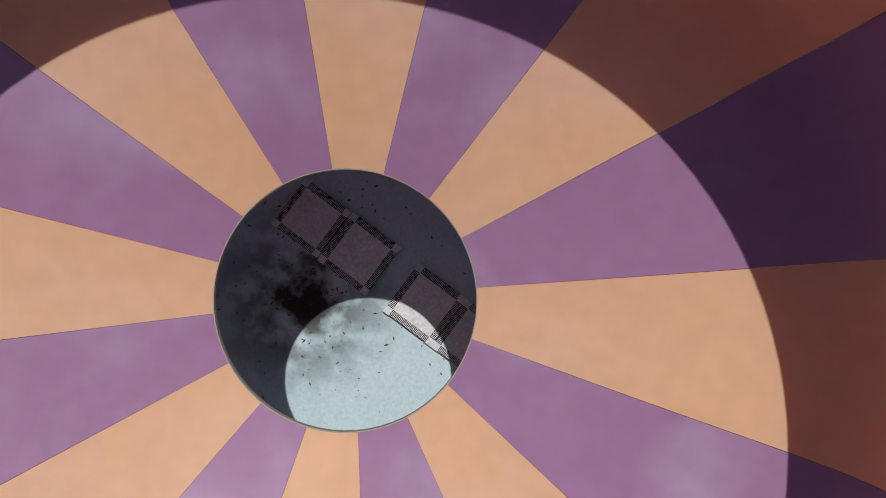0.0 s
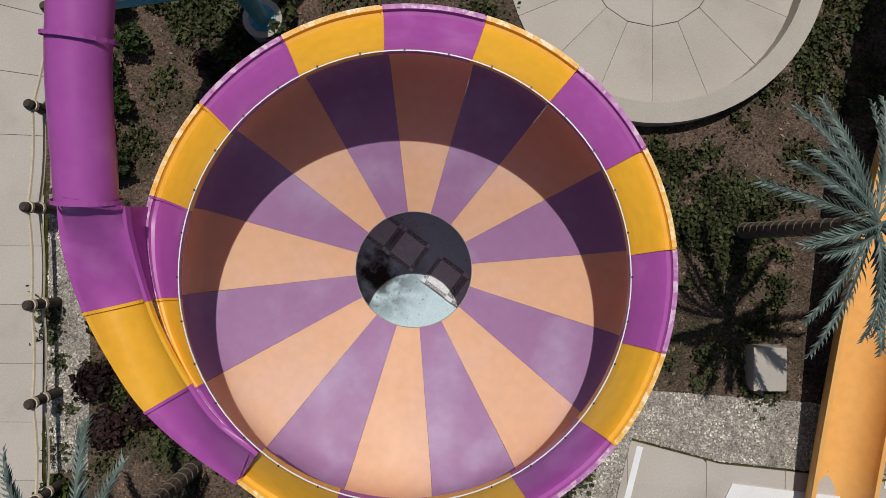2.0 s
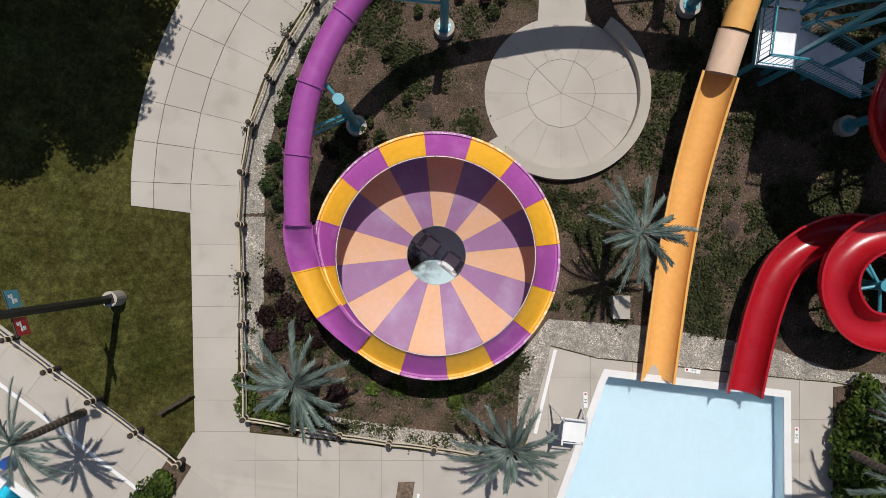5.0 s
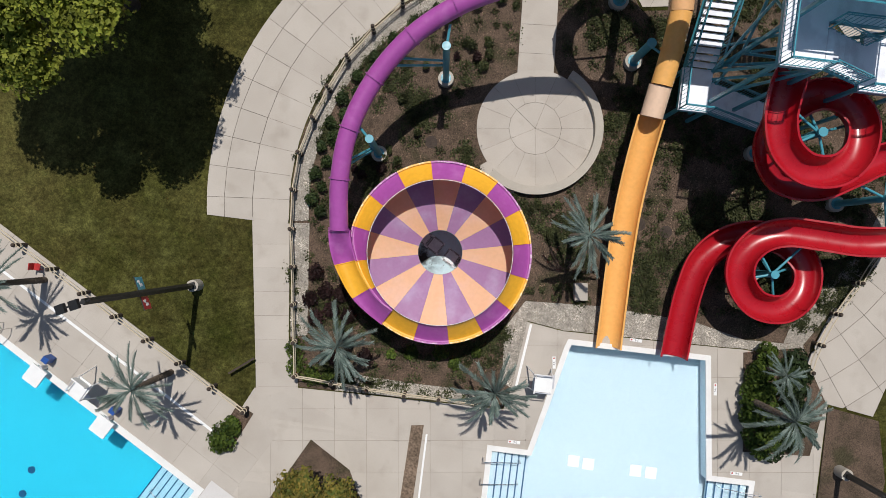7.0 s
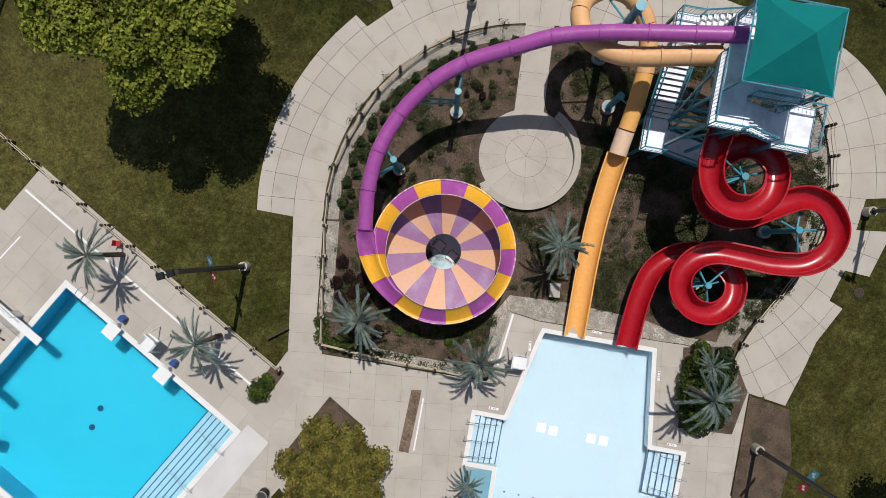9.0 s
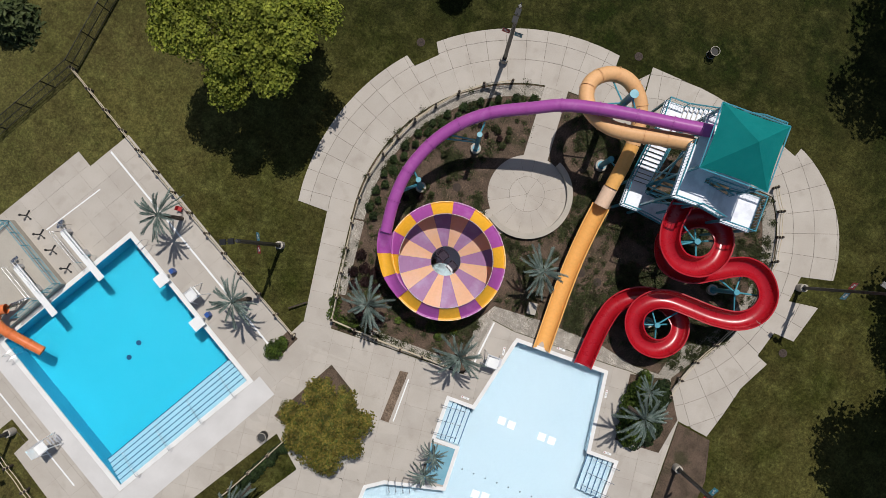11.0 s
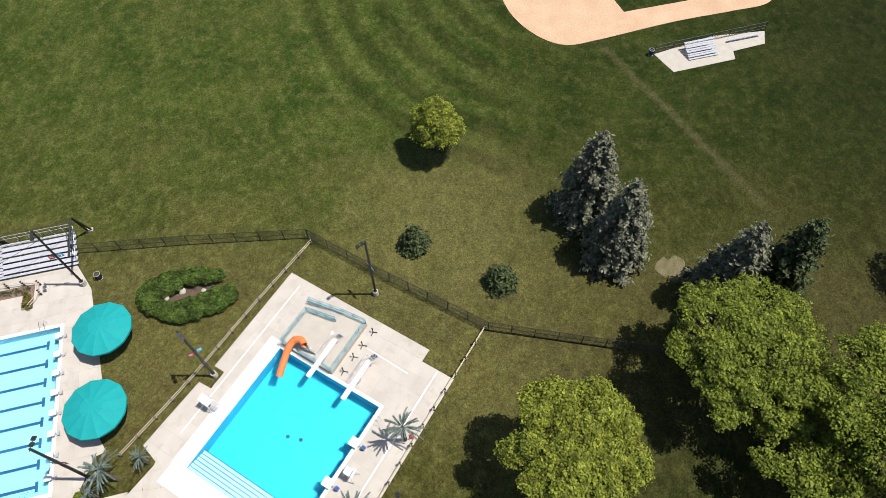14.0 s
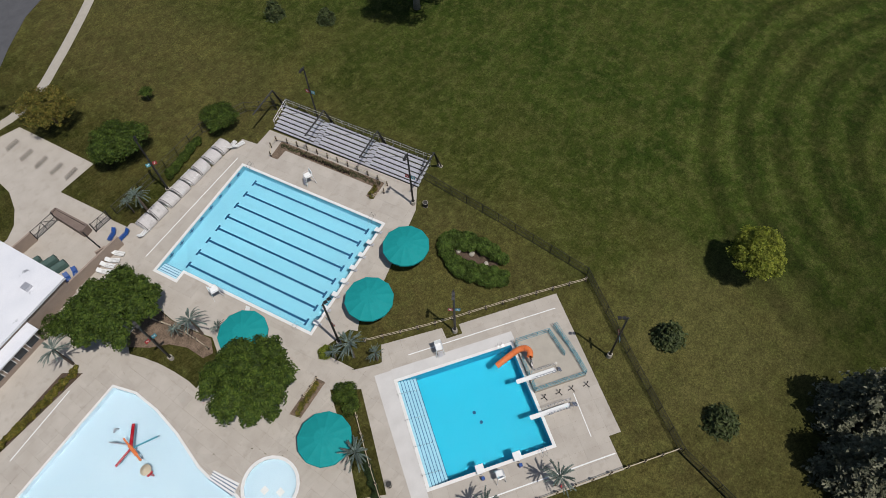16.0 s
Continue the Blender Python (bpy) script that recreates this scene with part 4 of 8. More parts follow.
# the catch basin under the outlet
catch = thing("catch_basin", (-0.45, -0.15, 0), "sunken pale blue catch basin with dark stains under the bowl", "basin", kind="structure")
bm = bmesh.new()
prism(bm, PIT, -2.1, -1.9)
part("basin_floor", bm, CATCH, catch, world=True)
bm = bmesh.new()
for (ax, ay), (bx, by) in zip(PIT, PIT[1:] + PIT[:1]):
    bm.faces.new([bm.verts.new(v) for v in ((ax, ay, -1.9), (ax, ay, -0.03), (bx, by, -0.03), (bx, by, -1.9))])
part("basin_wall", bm, CATCH, catch, world=True)


rng = np.random.default_rng(9)
spots = np.concatenate([rng.normal(size=(150, 2)) * 0.5 + (-1.35, -0.5), rng.normal(size=(70, 2)) * 0.5 + (-1.4, 0.6), rng.uniform(-1.9, 1.6, size=(120, 2))])
spots = spots[np.hypot(spots[:, 0] + 0.45, spots[:, 1] + 0.15) < 2.2]
DEBRIS_AT = np.column_stack([spots, np.full(len(spots), -1.893)])


def floor_grate():
    g = thing("floor_grate", (0, 0, -1.9), "grey square plastic drain grate on the basin floor", "grate", "drain grates")
    bm = bmesh.new()
    box(bm, (0, 0, 0.03), (0.70, 0.70, 0.06))
    part("frame", bm, GRATE_DARK, g, "dark slotted edge")
    bm = bmesh.new()
    box(bm, (0, 0, 0.045), (0.54, 0.54, 0.06))
    bmesh.ops.bevel(bm, geom=bm.edges[:], offset=0.01, segments=1)
    part("cover", bm, GRATE, g)
    for x in (-0.31, 0.31):
        for y in (-0.31, 0.31):
            bm = bmesh.new()
            box(bm, (x, y, 0.036), (0.09, 0.09, 0.06))
            part("corner_block", bm, GRATE, g)
    for k in range(28):
        for t in range(4):
            bm = bmesh.new() if (k, t) == (0, 0) else bm
            q = Matrix.Rotation(t * math.pi / 2, 4, "Z") @ Vector((-0.25 + 0.5 * k / 27, 0.31, 0.06))
            box(bm, q, (0.008, 0.07, 0.012) if t % 2 == 0 else (0.07, 0.008, 0.012))
    part("slat", bm, GRATE, g)
    return g


first = floor_grate()
TURN_G = -29.5
GX, GY = -1.45, 0.56
gx, gy = math.cos(radians(TURN_G)), math.sin(radians(TURN_G))
first.matrix_basis = pose(GX, GY, -1.9, 0, 0, TURN_G) @ Matrix.Scale(1.05, 4)
for s, o in ((0.78, 0.0), (1.86, -0.02), (2.64, -0.02)):
    copy_thing(first, pose(GX + gx * s - gy * o, GY + gy * s + gx * o, -1.9, 0, 0, TURN_G) @ Matrix.Scale(1.05, 4))


# ---- flumes ----
def flume(name, label, stretches, base):
    """A slide: stretches of (points, tube or trough, radius, materials in turn, section length)."""
    slide = thing(name, base, label, "water slide")
    for points, kind_, radius, mats, length, wall in stretches:
        line = spline(points, 0.16)
        total = sum((b - a).length for a, b in zip(line, line[1:]))
        count = max(1, round(total / length))
        per = len(line) / count
        for k in range(count):
            seg = line[round(k * per): min(len(line), round((k + 1) * per) + 1)]
            if len(seg) < 2:
                continue
            bm = bmesh.new()
            sweep(bm, seg, tube_profile(radius, 20) if kind_ == "tube" else trough_profile(radius, wall=wall), True)
            bmesh.ops.recalc_face_normals(bm, faces=bm.faces)
            for e in bm.edges:
                if len(e.link_faces) == 2 and e.calc_face_angle(0) > 0.7:
                    e.smooth = False
            piece = part("tube_section" if kind_ == "tube" else "trough_section", bm, mats[k % len(mats)], slide, smooth=True, world=True)
            d = (seg[1] - seg[0]).normalized()
            bm = bmesh.new()
            flange = [seg[0] - d * 0.03, seg[0] + d * 0.03]
            sweep(bm, flange, tube_profile(radius + 0.06, 20) if kind_ == "tube" else trough_profile(radius + 0.025, 0.06, 0.07, wall), True)
            bmesh.ops.recalc_face_normals(bm, faces=bm.faces)
            if k:
                part("flange", bm, mats[k % len(mats)], piece, world=True)
            else:
                bm.free()
    return slide


P_TUBE = [(12.3, 13.05, 9.25), (10.2, 12.85, 8.8), (7.95, 12.67, 8.3), (5.43, 12.4, 7.75), (3.25, 11.98, 7.25), (1.35, 11.22, 6.7), (-1.0, 10.18, 6.1), (-2.8, 8.8, 5.63), (-4.15, 6.98, 5.22),
          (-5.02, 4.8, 4.87), (-5.26, 2.6, 4.52), (-5.08, 0.36, 4.15)]
flume("purple_slide", "purple enclosed tube slide curving down into the bowl", [(P_TUBE, "tube", 0.42, [PURPLE], 2.35, 0)], (-2.4, 8.7, 0))

# open entry chute: an outer wall, a rounded bed and a ridge that runs into the rim
entry = thing("bowl_entry", (-4.4, -1.1, 0), "purple and yellow open chute leading into the bowl rim", "water slide")
OUTER = spline([(-5.5, 0.38, 4.1), (-5.4, -0.34, 3.98), (-5.15, -1.12, 3.82), (-4.72, -1.89, 3.68), (-4.2, -2.62, 3.52), (-3.53, -3.2, 3.37), (-2.7, -3.74, 3.2)], 0.05)
RIDGE = spline([(-4.64, 0.36, 4.05), (-4.56, -0.1, 3.95), (-4.26, -0.92, 3.86), (-3.96, -1.5, 3.82), (-3.46, -2.16, 3.84), (-2.98, -2.64, 3.88), (-2.3, -3.05, 3.9)], 0.05)


def chute_row(s):
    """A cross-section of the chute at s from 0 to 1: the folded outer lip, the bed and the ridge, then the underside."""
    o, r = OUTER[round(s * (len(OUTER) - 1))], RIDGE[round(s * (len(RIDGE) - 1))]
    across, deep = r - o, (0.26 - 0.83 * max(0.0, 1 - s / 0.3) ** 1.5) * (1 - s) ** 0.7 + 0.06
    out = Vector((-across.x, -across.y, 0)).normalized()
    line_ = [o + out * 0.07 + Vector((0, 0, -0.05)), o + out * 0.07, o]
    for i in range(1, 12):
        f = i / 12
        p = o + across * f
        p.z -= deep * (1 - abs(2 * f - 1) ** 2.6)
        line_.append(p)
    line_ += [r, r - out * 0.05, r - out * 0.07 - Vector((0, 0, 0.12 * (1 - s)))]
    under = [r - Vector((0, 0, 0.16))] + [o + across * (i / 6) - Vector((0, 0, deep * (1 - abs(i / 3 - 1) ** 2.6) + 0.06)) for i in (5, 4, 3, 2, 1)] + [o - Vector((0, 0, 0.07))]
    return line_ + under


CUTS = (0.0, 0.335, 0.665, 1.0)
for k, mat in enumerate((PURPLE, YELLOW, PURPLE)):
    bm = bmesh.new()
    rows = [[bm.verts.new(v) for v in chute_row(CUTS[k] + (CUTS[k + 1] - CUTS[k]) * (0.004 + 0.992 * i / 14))] for i in range(15)]
    for p, q in zip(rows, rows[1:]):
        for i in range(len(p)):
            bm.faces.new((p[i], q[i], q[(i + 1) % len(p)], p[(i + 1) % len(p)]))
    bm.faces.new(rows[0]), bm.faces.new(rows[-1][::-1])
    bmesh.ops.recalc_face_normals(bm, faces=bm.faces)
    for e in bm.edges:
        if len(e.link_faces) == 2 and e.calc_face_angle(0) > 0.7:
            e.smooth = False
    section = part("chute_section", bm, mat, entry, "yellow open chute" if k == 1 else "purple open chute", smooth=True, world=True)
    if k:
        bm = bmesh.new()
        rows = []
        for s in (CUTS[k] - 0.006, CUTS[k] + 0.006):
            line_ = chute_row(s)[1:15]
            rows.append([bm.verts.new(v + Vector((0, 0, 0.004))) for v in line_] + [bm.verts.new(v + Vector((0, 0, 0.035))) for v in line_[::-1]])
        for i in range(len(rows[0])):
            bm.faces.new((rows[0][i], rows[1][i], rows[1][(i + 1) % len(rows[0])], rows[0][(i + 1) % len(rows[0])]))
        bmesh.ops.recalc_face_normals(bm, faces=bm.faces)
        part("flange", bm, mat, section, world=True)
# the flange where the tube ends and the web that joins chute and rim at the crotch
bm = bmesh.new()
end = spline(P_TUBE, 0.16)
d = (end[-1] - end[-2]).normalized()
sweep(bm, [end[-1] - d * 0.03, end[-1] + d * 0.03], tube_profile(0.47, 24), True)
bmesh.ops.recalc_face_normals(bm, faces=bm.faces)
part("tube_flange", bm, PURPLE, entry, "dark-edged purple joint flange", world=True)
bm = bmesh.new()
prof = []
for i in range(9):
    a = radians(172.5 + 20.4 * i / 8)
    r = RIDGE[round(i / 8 * 0.335 * (len(RIDGE) - 1))] - Vector((0, 0, 0.14))
    e = rim_edge(math.degrees(a)) - 0.03
    q = Vector((BX + e * math.cos(a), BY + e * math.sin(a), 4.0 - 0.84 * (e - 3.26) / 0.96))
    prof.append([bm.verts.new(v) for v in (r, (r + q) / 2 - Vector((0, 0, 0.05)), q, q - Vector((0, 0, 0.04)), (r + q) / 2 - Vector((0, 0, 0.1)), r - Vector((0, 0, 0.04)))])
for p, q in zip(prof, prof[1:]):
    for i in range(6):
        bm.faces.new((p[i], q[i], q[(i + 1) % 6], p[(i + 1) % 6]))
bmesh.ops.recalc_face_normals(bm, faces=bm.faces)
part("web", bm, PURPLE, entry, world=True)

O_TUBE = [(11.6, 12.2, 8.2), (10.9, 12.12, 8.05), (9.5, 11.95, 7.7), (8.0, 11.75, 7.3), (6.6, 11.75, 6.95), (5.3, 12.3, 6.6), (4.55, 13.35, 6.25), (4.6, 14.6, 5.9), (5.65, 15.6, 5.5), (7.05, 15.7, 5.15),
          (8.25, 14.85, 4.75), (8.85, 13.4, 4.35), (9.02, 12.0, 4.0), (8.95, 10.4, 3.6), (8.78, 8.8, 3.2)]
O_OPEN = [(8.78, 8.8, 3.05), (8.64, 7.4, 2.7), (8.48, 5.6, 2.22), (8.38, 3.2, 1.6), (8.4, 0.6, 1.12), (8.49, -1.8, 0.75), (8.56, -3.95, 0.5)]
flume("apricot_slide", "apricot slide with an enclosed loop and straight open chute",
      [(O_TUBE[:13], "tube", 0.52, [TAN_PALE], 1.45, 0), (O_TUBE[12:], "tube", 0.5, [TAN], 1.6, 0), (O_OPEN[:2], "tube", 0.53, [TAN_BLEACHED], 1.4, 0.1), (O_OPEN[1:], "trough", 0.57, [TAN], 5.6, 0.1)],
      (8.5, 2.5, 0))
R_PATH = [(12.75, 9.0, 7.25), (12.55, 8.0, 7.15), (12.55, 6.82, 7.0), (13.0, 5.75, 6.85), (14.04, 5.09, 6.7), (15.4, 5.25, 6.5), (16.3, 6.2, 6.3), (16.4, 7.5, 6.1), (15.6, 8.35, 5.95), (14.5, 8.4, 5.8), (13.45, 7.6, 5.6),
          (13.0, 6.1, 5.4), (13.8, 4.85, 5.2), (15.4, 4.75, 5.05), (16.9, 5.5, 4.9), (18.1, 6.2, 4.72), (19.3, 6.6, 4.55), (20.5, 6.3, 4.38), (21.35, 5.2, 4.2), (21.2, 3.9, 4.02), (20.2, 3.0, 3.83),
          (18.6, 2.7, 3.6), (16.9, 2.75, 3.38), (15.4, 2.75, 3.18), (14.3, 2.3, 3.0), (13.65, 1.35, 2.84), (13.75, 0.2, 2.7), (14.7, -0.75, 2.52), (16.1, -0.8, 2.34), (17.05, 0.1, 2.17), (17.1, 1.35, 2.0),
          (16.1, 2.3, 1.82), (14.7, 2.6, 1.6), (13.3, 2.1, 1.42), (12.35, 1.0, 1.24), (11.98, -0.5, 1.1), (11.85, -2.1, 0.92), (11.8, -3.98, 0.7)]
flume("red_slide", "glossy red open slide coiling twice down to the pool", [(R_PATH, "trough", 0.6, [RED], 3.2, 0.16)], (15, 3, 0))


def column(at, top, arms, label="teal steel slide support column on a concrete footing", r=0.16):
    """A slide's support: footing, base plate, column with a capped head, and arms."""
    c = thing("slide_support", (*at, -0.04), label, "support", "slide supports")
    bm = bmesh.new()
    rod(bm, (0, 0, -0.1), (0, 0, 0.4), r + 0.24, n=20)
    part("footing", bm, CURB, c, "round concrete footing")
    bm = bmesh.new()
    rod(bm, (0, 0, 0.38), (0, 0, 0.44), r + 0.11, n=20)
    for k in range(8):
        rod(bm, ((r + 0.07) * math.cos(k * 0.785), (r + 0.07) * math.sin(k * 0.785), 0.42), ((r + 0.07) * math.cos(k * 0.785), (r + 0.07) * math.sin(k * 0.785), 0.5), 0.02, n=6)
    part("base_plate", bm, TEAL_STEEL, c)
    bm = bmesh.new()
    rod(bm, (0, 0, 0.4), (0, 0, top), r, n=20)
    rod(bm, (0, 0, top), (0, 0, top + 0.04), r + 0.03, n=20)
    part("shaft", bm, TEAL_STEEL, c)
    for p in arms:
        bm = bmesh.new()
        rod(bm, (0, 0, p[3] if len(p) > 3 else top - 0.3), (p[0] - at[0], p[1] - at[1], p[2]), 0.06)
        part("arm", bm, TEAL_STEEL, c)
    return c


column((-4.15, 4.45), 4.7, [(-4.75, 5.0, 4.75), (-5.2, 3.3, 4.5, 2.5), (-5.3, 3.0, 4.45, 1.9)])
column((-1.25, 8.65), 5.6, [(-1.2, 9.55, 5.7), (-3.2, 8.0, 5.2, 3.4), (-3.3, 7.7, 5.1, 2.7)])
column((7.0, 13.7), 8.9, [(7.9, 12.7, 7.85, 8.4), (5.0, 13.0, 6.0, 6.6), (8.4, 14.3, 4.5, 5.8), (6.0, 15.4, 5.1, 6.4), (6.4, 12.0, 6.6, 7.6)], r=0.25)
column((8.1, 10.7), 3.2, [(8.8, 10.2, 3.1)], r=0.2)
for at, top in (((14.75, 6.8), 6.3), ((19.2, 4.75), 4.3), ((15.4, 0.75), 2.6)):
    near = [p for p in R_PATH if math.hypot(p[0] - at[0], p[1] - at[1]) < 2.6]
    column(at, top, [(p[0] + 0.3 * (at[0] - p[0]) / 2, p[1] + 0.3 * (at[1] - p[1]) / 2, p[2] - 0.7) for p in near[::2][:6]], r=0.17)

# ---- slide tower ----
tower = thing("slide_tower", (13.6, 11.5, 0), "teal steel slide tower with white decks, stairs and a teal canopy", "tower")
T = tower


def baluster(r, h):
    bm = bmesh.new()
    rod(bm, (0, 0, 0), (0, 0, h), r, n=5)
    return mesh_of("baluster", bm, TEAL_STEEL)


BARS = {}


def rail(pts, top=1.05, name="railing"):
    """Guard rail along points: for each stretch a handrail with its lower rails, posts and upright bars."""
    for p, q in zip(pts, pts[1:]):
        a, b = Vector(p), Vector(q)
        bm = bmesh.new()
        rod(bm, a + Vector((0, 0, top)), b + Vector((0, 0, top)), 0.032, n=6)
        handrail_ = part(name, bm, TEAL_STEEL, T, world=True)
        for h in (0.12, top - 0.16):
            bm = bmesh.new()
            rod(bm, a + Vector((0, 0, h)), b + Vector((0, 0, h)), 0.02, n=6)
            part("lower_rail", bm, TEAL_STEEL, handrail_, world=True)
        n = max(2, round((b - a).length / 0.2))
        for i in range(n + 1):
            post_ = i in (0, n)
            if (post_, top) not in BARS:
                BARS[post_, top] = baluster(0.034 if post_ else 0.012, top)
            share("railing_post" if post_ else "baluster", BARS[post_, top], handrail_, Matrix.Translation(a.lerp(b, i / n) - Vector(T.location)))


def deck_plate(x0, x1, y0, y1, z):
    bm = bmesh.new()
    box(bm, ((x0 + x1) / 2, (y0 + y1) / 2, z - 0.03), (x1 - x0, y1 - y0, 0.06))
    part("deck", bm, WHITE_STEP, T, "white non-slip deck", world=True)
    bm = bmesh.new()
    for y in (y0 + 0.04, y1 - 0.04):
        box(bm, ((x0 + x1) / 2, y, z - 0.17), (x1 - x0, 0.08, 0.22))
    for x in (x0 + 0.04, x1 - 0.04):
        box(bm, (x, (y0 + y1) / 2, z - 0.17), (0.08, y1 - y0 - 0.16, 0.22))
    part("deck_beam", bm, TEAL_STEEL, T, world=True)


def flight(a, b, width, z0, z1, along):
    """A stair between two places on one axis; width across it."""
    n = max(3, round(abs(z1 - z0) / 0.18))
    for k in range(n):
        s, e = k / n, (k + 1) / n
        p, q = a + (b - a) * s, a + (b - a) * e
        z = z0 + (z1 - z0) * e
        bm = bmesh.new()
        if along == "x":
            box(bm, ((p + q) / 2, sum(width) / 2, z - 0.025), (abs(q - p) * 0.9, width[1] - width[0], 0.045))
        else:
            box(bm, (sum(width) / 2, (p + q) / 2, z - 0.025), (width[1] - width[0], abs(q - p) * 0.9, 0.045))
        part("tread", bm, WHITE_STEP, T, "white stair tread", world=True)
    for w in width:
        bm = bmesh.new()
        if along == "x":
            rod(bm, (a, w, z0 - 0.1), (b, w, z1 - 0.1), 0.09, n=4)
        else:
            rod(bm, (w, a, z0 - 0.1), (w, b, z1 - 0.1), 0.09, n=4)
        part("stringer", bm, TEAL_STEEL, T, world=True)
    for w in width:
        rail([(a, w, z0), (b, w, z1)] if along == "x" else [(w, a, z0), (w, b, z1)], 0.95, "stair_rail")


TOP, MID, LOW, NORTH = 9.0, 7.7, 2.5, 5.0
deck_plate(11.25, 12.95, 8.4, 12.0, TOP)
deck_plate(11.7, 15.7, 10.25, 14.1, TOP + 0.01)
deck_plate(15.1, 17.1, 8.2, 10.6, MID)
deck_plate(9.9, 11.35, 7.95, 10.0, LOW)
deck_plate(9.87, 11.25, 14.0, 15.4, NORTH)
flight(15.1, 12.95, (8.5, 9.95), MID, TOP, "x")
flight(10.0, 14.0, (10.0, 11.35), LOW, NORTH, "y")
flight(15.2, 11.35, (8.0, 9.4), 0.0, LOW, "x")
flight(11.25, 15.3, (14.2, 15.4), NORTH, MID, "x")
deck_plate(15.3, 16.7, 13.9, 15.4, MID)
rail([(11.25, 12.0, TOP), (11.25, 8.4, TOP), (12.9, 8.4, TOP)])
rail([(15.1, 8.25, MID), (17.05, 8.25, MID), (17.05, 10.55, MID), (15.75, 10.55, MID)])
rail([(9.95, 10.0, LOW), (9.95, 8.0, LOW), (11.35, 8.0, LOW)])
rail([(9.92, 14.0, NORTH), (9.92, 15.35, NORTH), (11.25, 15.35, NORTH)])
rail([(13.0, 10.2, TOP), (15.65, 10.2, TOP), (15.65, 14.05, TOP), (11.75, 14.05, TOP), (11.75, 13.7, TOP)])
rail([(16.65, 13.9, MID), (16.65, 15.35, MID), (15.3, 15.35, MID)])
for x, y, top in ((11.35, 8.5, TOP), (11.75, 10.3, 11.3), (15.6, 10.3, 11.3), (15.6, 14.0, 11.3), (11.8, 14.0, 11.3), (12.9, 8.5, TOP), (17.0, 8.35, MID), (17.0, 10.5, MID), (15.2, 8.35, MID), (10.0, 8.05, LOW),
                  (11.25, 8.05, LOW), (10.0, 9.9, LOW), (9.97, 15.3, NORTH), (11.15, 15.3, NORTH), (16.6, 15.3, MID), (16.6, 14.0, MID)):
    bm = bmesh.new()
    box(bm, (x, y, top / 2 - 0.1), (0.15, 0.15, top))
    part("post", bm, TEAL_STEEL, T, world=True)
for a, b in (((11.35, 8.5, 0.5), (11.75, 10.3, 4.5)), ((11.75, 10.3, 0.5), (11.8, 14.0, 4.3)), ((11.75, 10.3, 4.5), (11.8, 14.0, 8.6)), ((11.75, 14.0, 4.4), (11.75, 10.3, 8.6)), ((15.6, 10.3, 0.5), (15.6, 14, 4.5)),
             ((11.75, 10.3, 4.4), (15.6, 10.3, 8.5)), ((15.6, 10.3, 4.4), (11.75, 10.3, 8.5)), ((11.3, 9.9, 2.3), (11.4, 11.5, 8.6)), ((11.4, 10.2, 2.6), (15.6, 10.3, 5.0)), ((11.4, 12.0, 3.6), (11.8, 14, 5.0)), ((11.35, 9.6, 2.4), (12.9, 8.5, 8.6)), ((11.4, 10.0, 2.4), (11.35, 8.5, 8.6)), ((11.4, 11.0, 3.0), (13.2, 10.3, 8.6)),
             ((15.2, 8.35, 3.9), (17.0, 10.5, 7.4)), ((11.35, 8.5, 4.6), (12.9, 8.5, 8.7)), ((11.75, 10.3, 4.4), (15.6, 10.3, 4.4)), ((11.8, 14, 4.4), (15.6, 14, 4.4))):
    bm = bmesh.new()
    rod(bm, a, b, 0.07, n=6)
    part("brace", bm, TEAL_STEEL, T, world=True)
# canopy: four sagging cloth faces to a peak
bm = bmesh.new()
n = 12
x0, x1, y0, y1, eave, peak = 11.55, 15.75, 10.05, 14.15, 11.45, 13.1
grid_v = {}
for i in range(n + 1):
    for j in range(n + 1):
        u, v = 2 * i / n - 1, 2 * j / n - 1
        d = max(abs(u), abs(v))
        pull = 0.07 * (1 - min(abs(u), abs(v)) ** 2) * d ** 3
        z = peak + (eave - peak) * (d ** 0.92) + 0.05 * abs(abs(u) - abs(v))
        grid_v[i, j] = bm.verts.new(((x0 + x1) / 2 + (x1 - x0) / 2 * u * (1 - (pull if abs(u) >= abs(v) else 0)), (y0 + y1) / 2 + (y1 - y0) / 2 * v * (1 - (pull if abs(v) >= abs(u) else 0)), z))
for i in range(n):
    for j in range(n):
        q = [grid_v[i, j], grid_v[i + 1, j], grid_v[i + 1, j + 1], grid_v[i, j + 1]]
        if (i < n / 2) == (j < n / 2):
            bm.faces.new((q[0], q[1], q[2])), bm.faces.new((q[0], q[2], q[3]))
        else:
            bm.faces.new((q[0], q[1], q[3])), bm.faces.new((q[1], q[2], q[3]))
bmesh.ops.solidify(bm, geom=bm.faces[:], thickness=0.02)
canopy = part("canopy", bm, TEAL_CANOPY, T, "teal canvas pyramid canopy", world=True)
bm = bmesh.new()
for a, b in (((x0, y0), (x1, y0)), ((x1, y0), (x1, y1)), ((x1, y1), (x0, y1)), ((x0, y1), (x0, y0))):
    rod(bm, (*a, eave - 0.03), (*b, eave - 0.03), 0.04, n=6)
part("canopy_frame", bm, TEAL_STEEL, T, world=True)

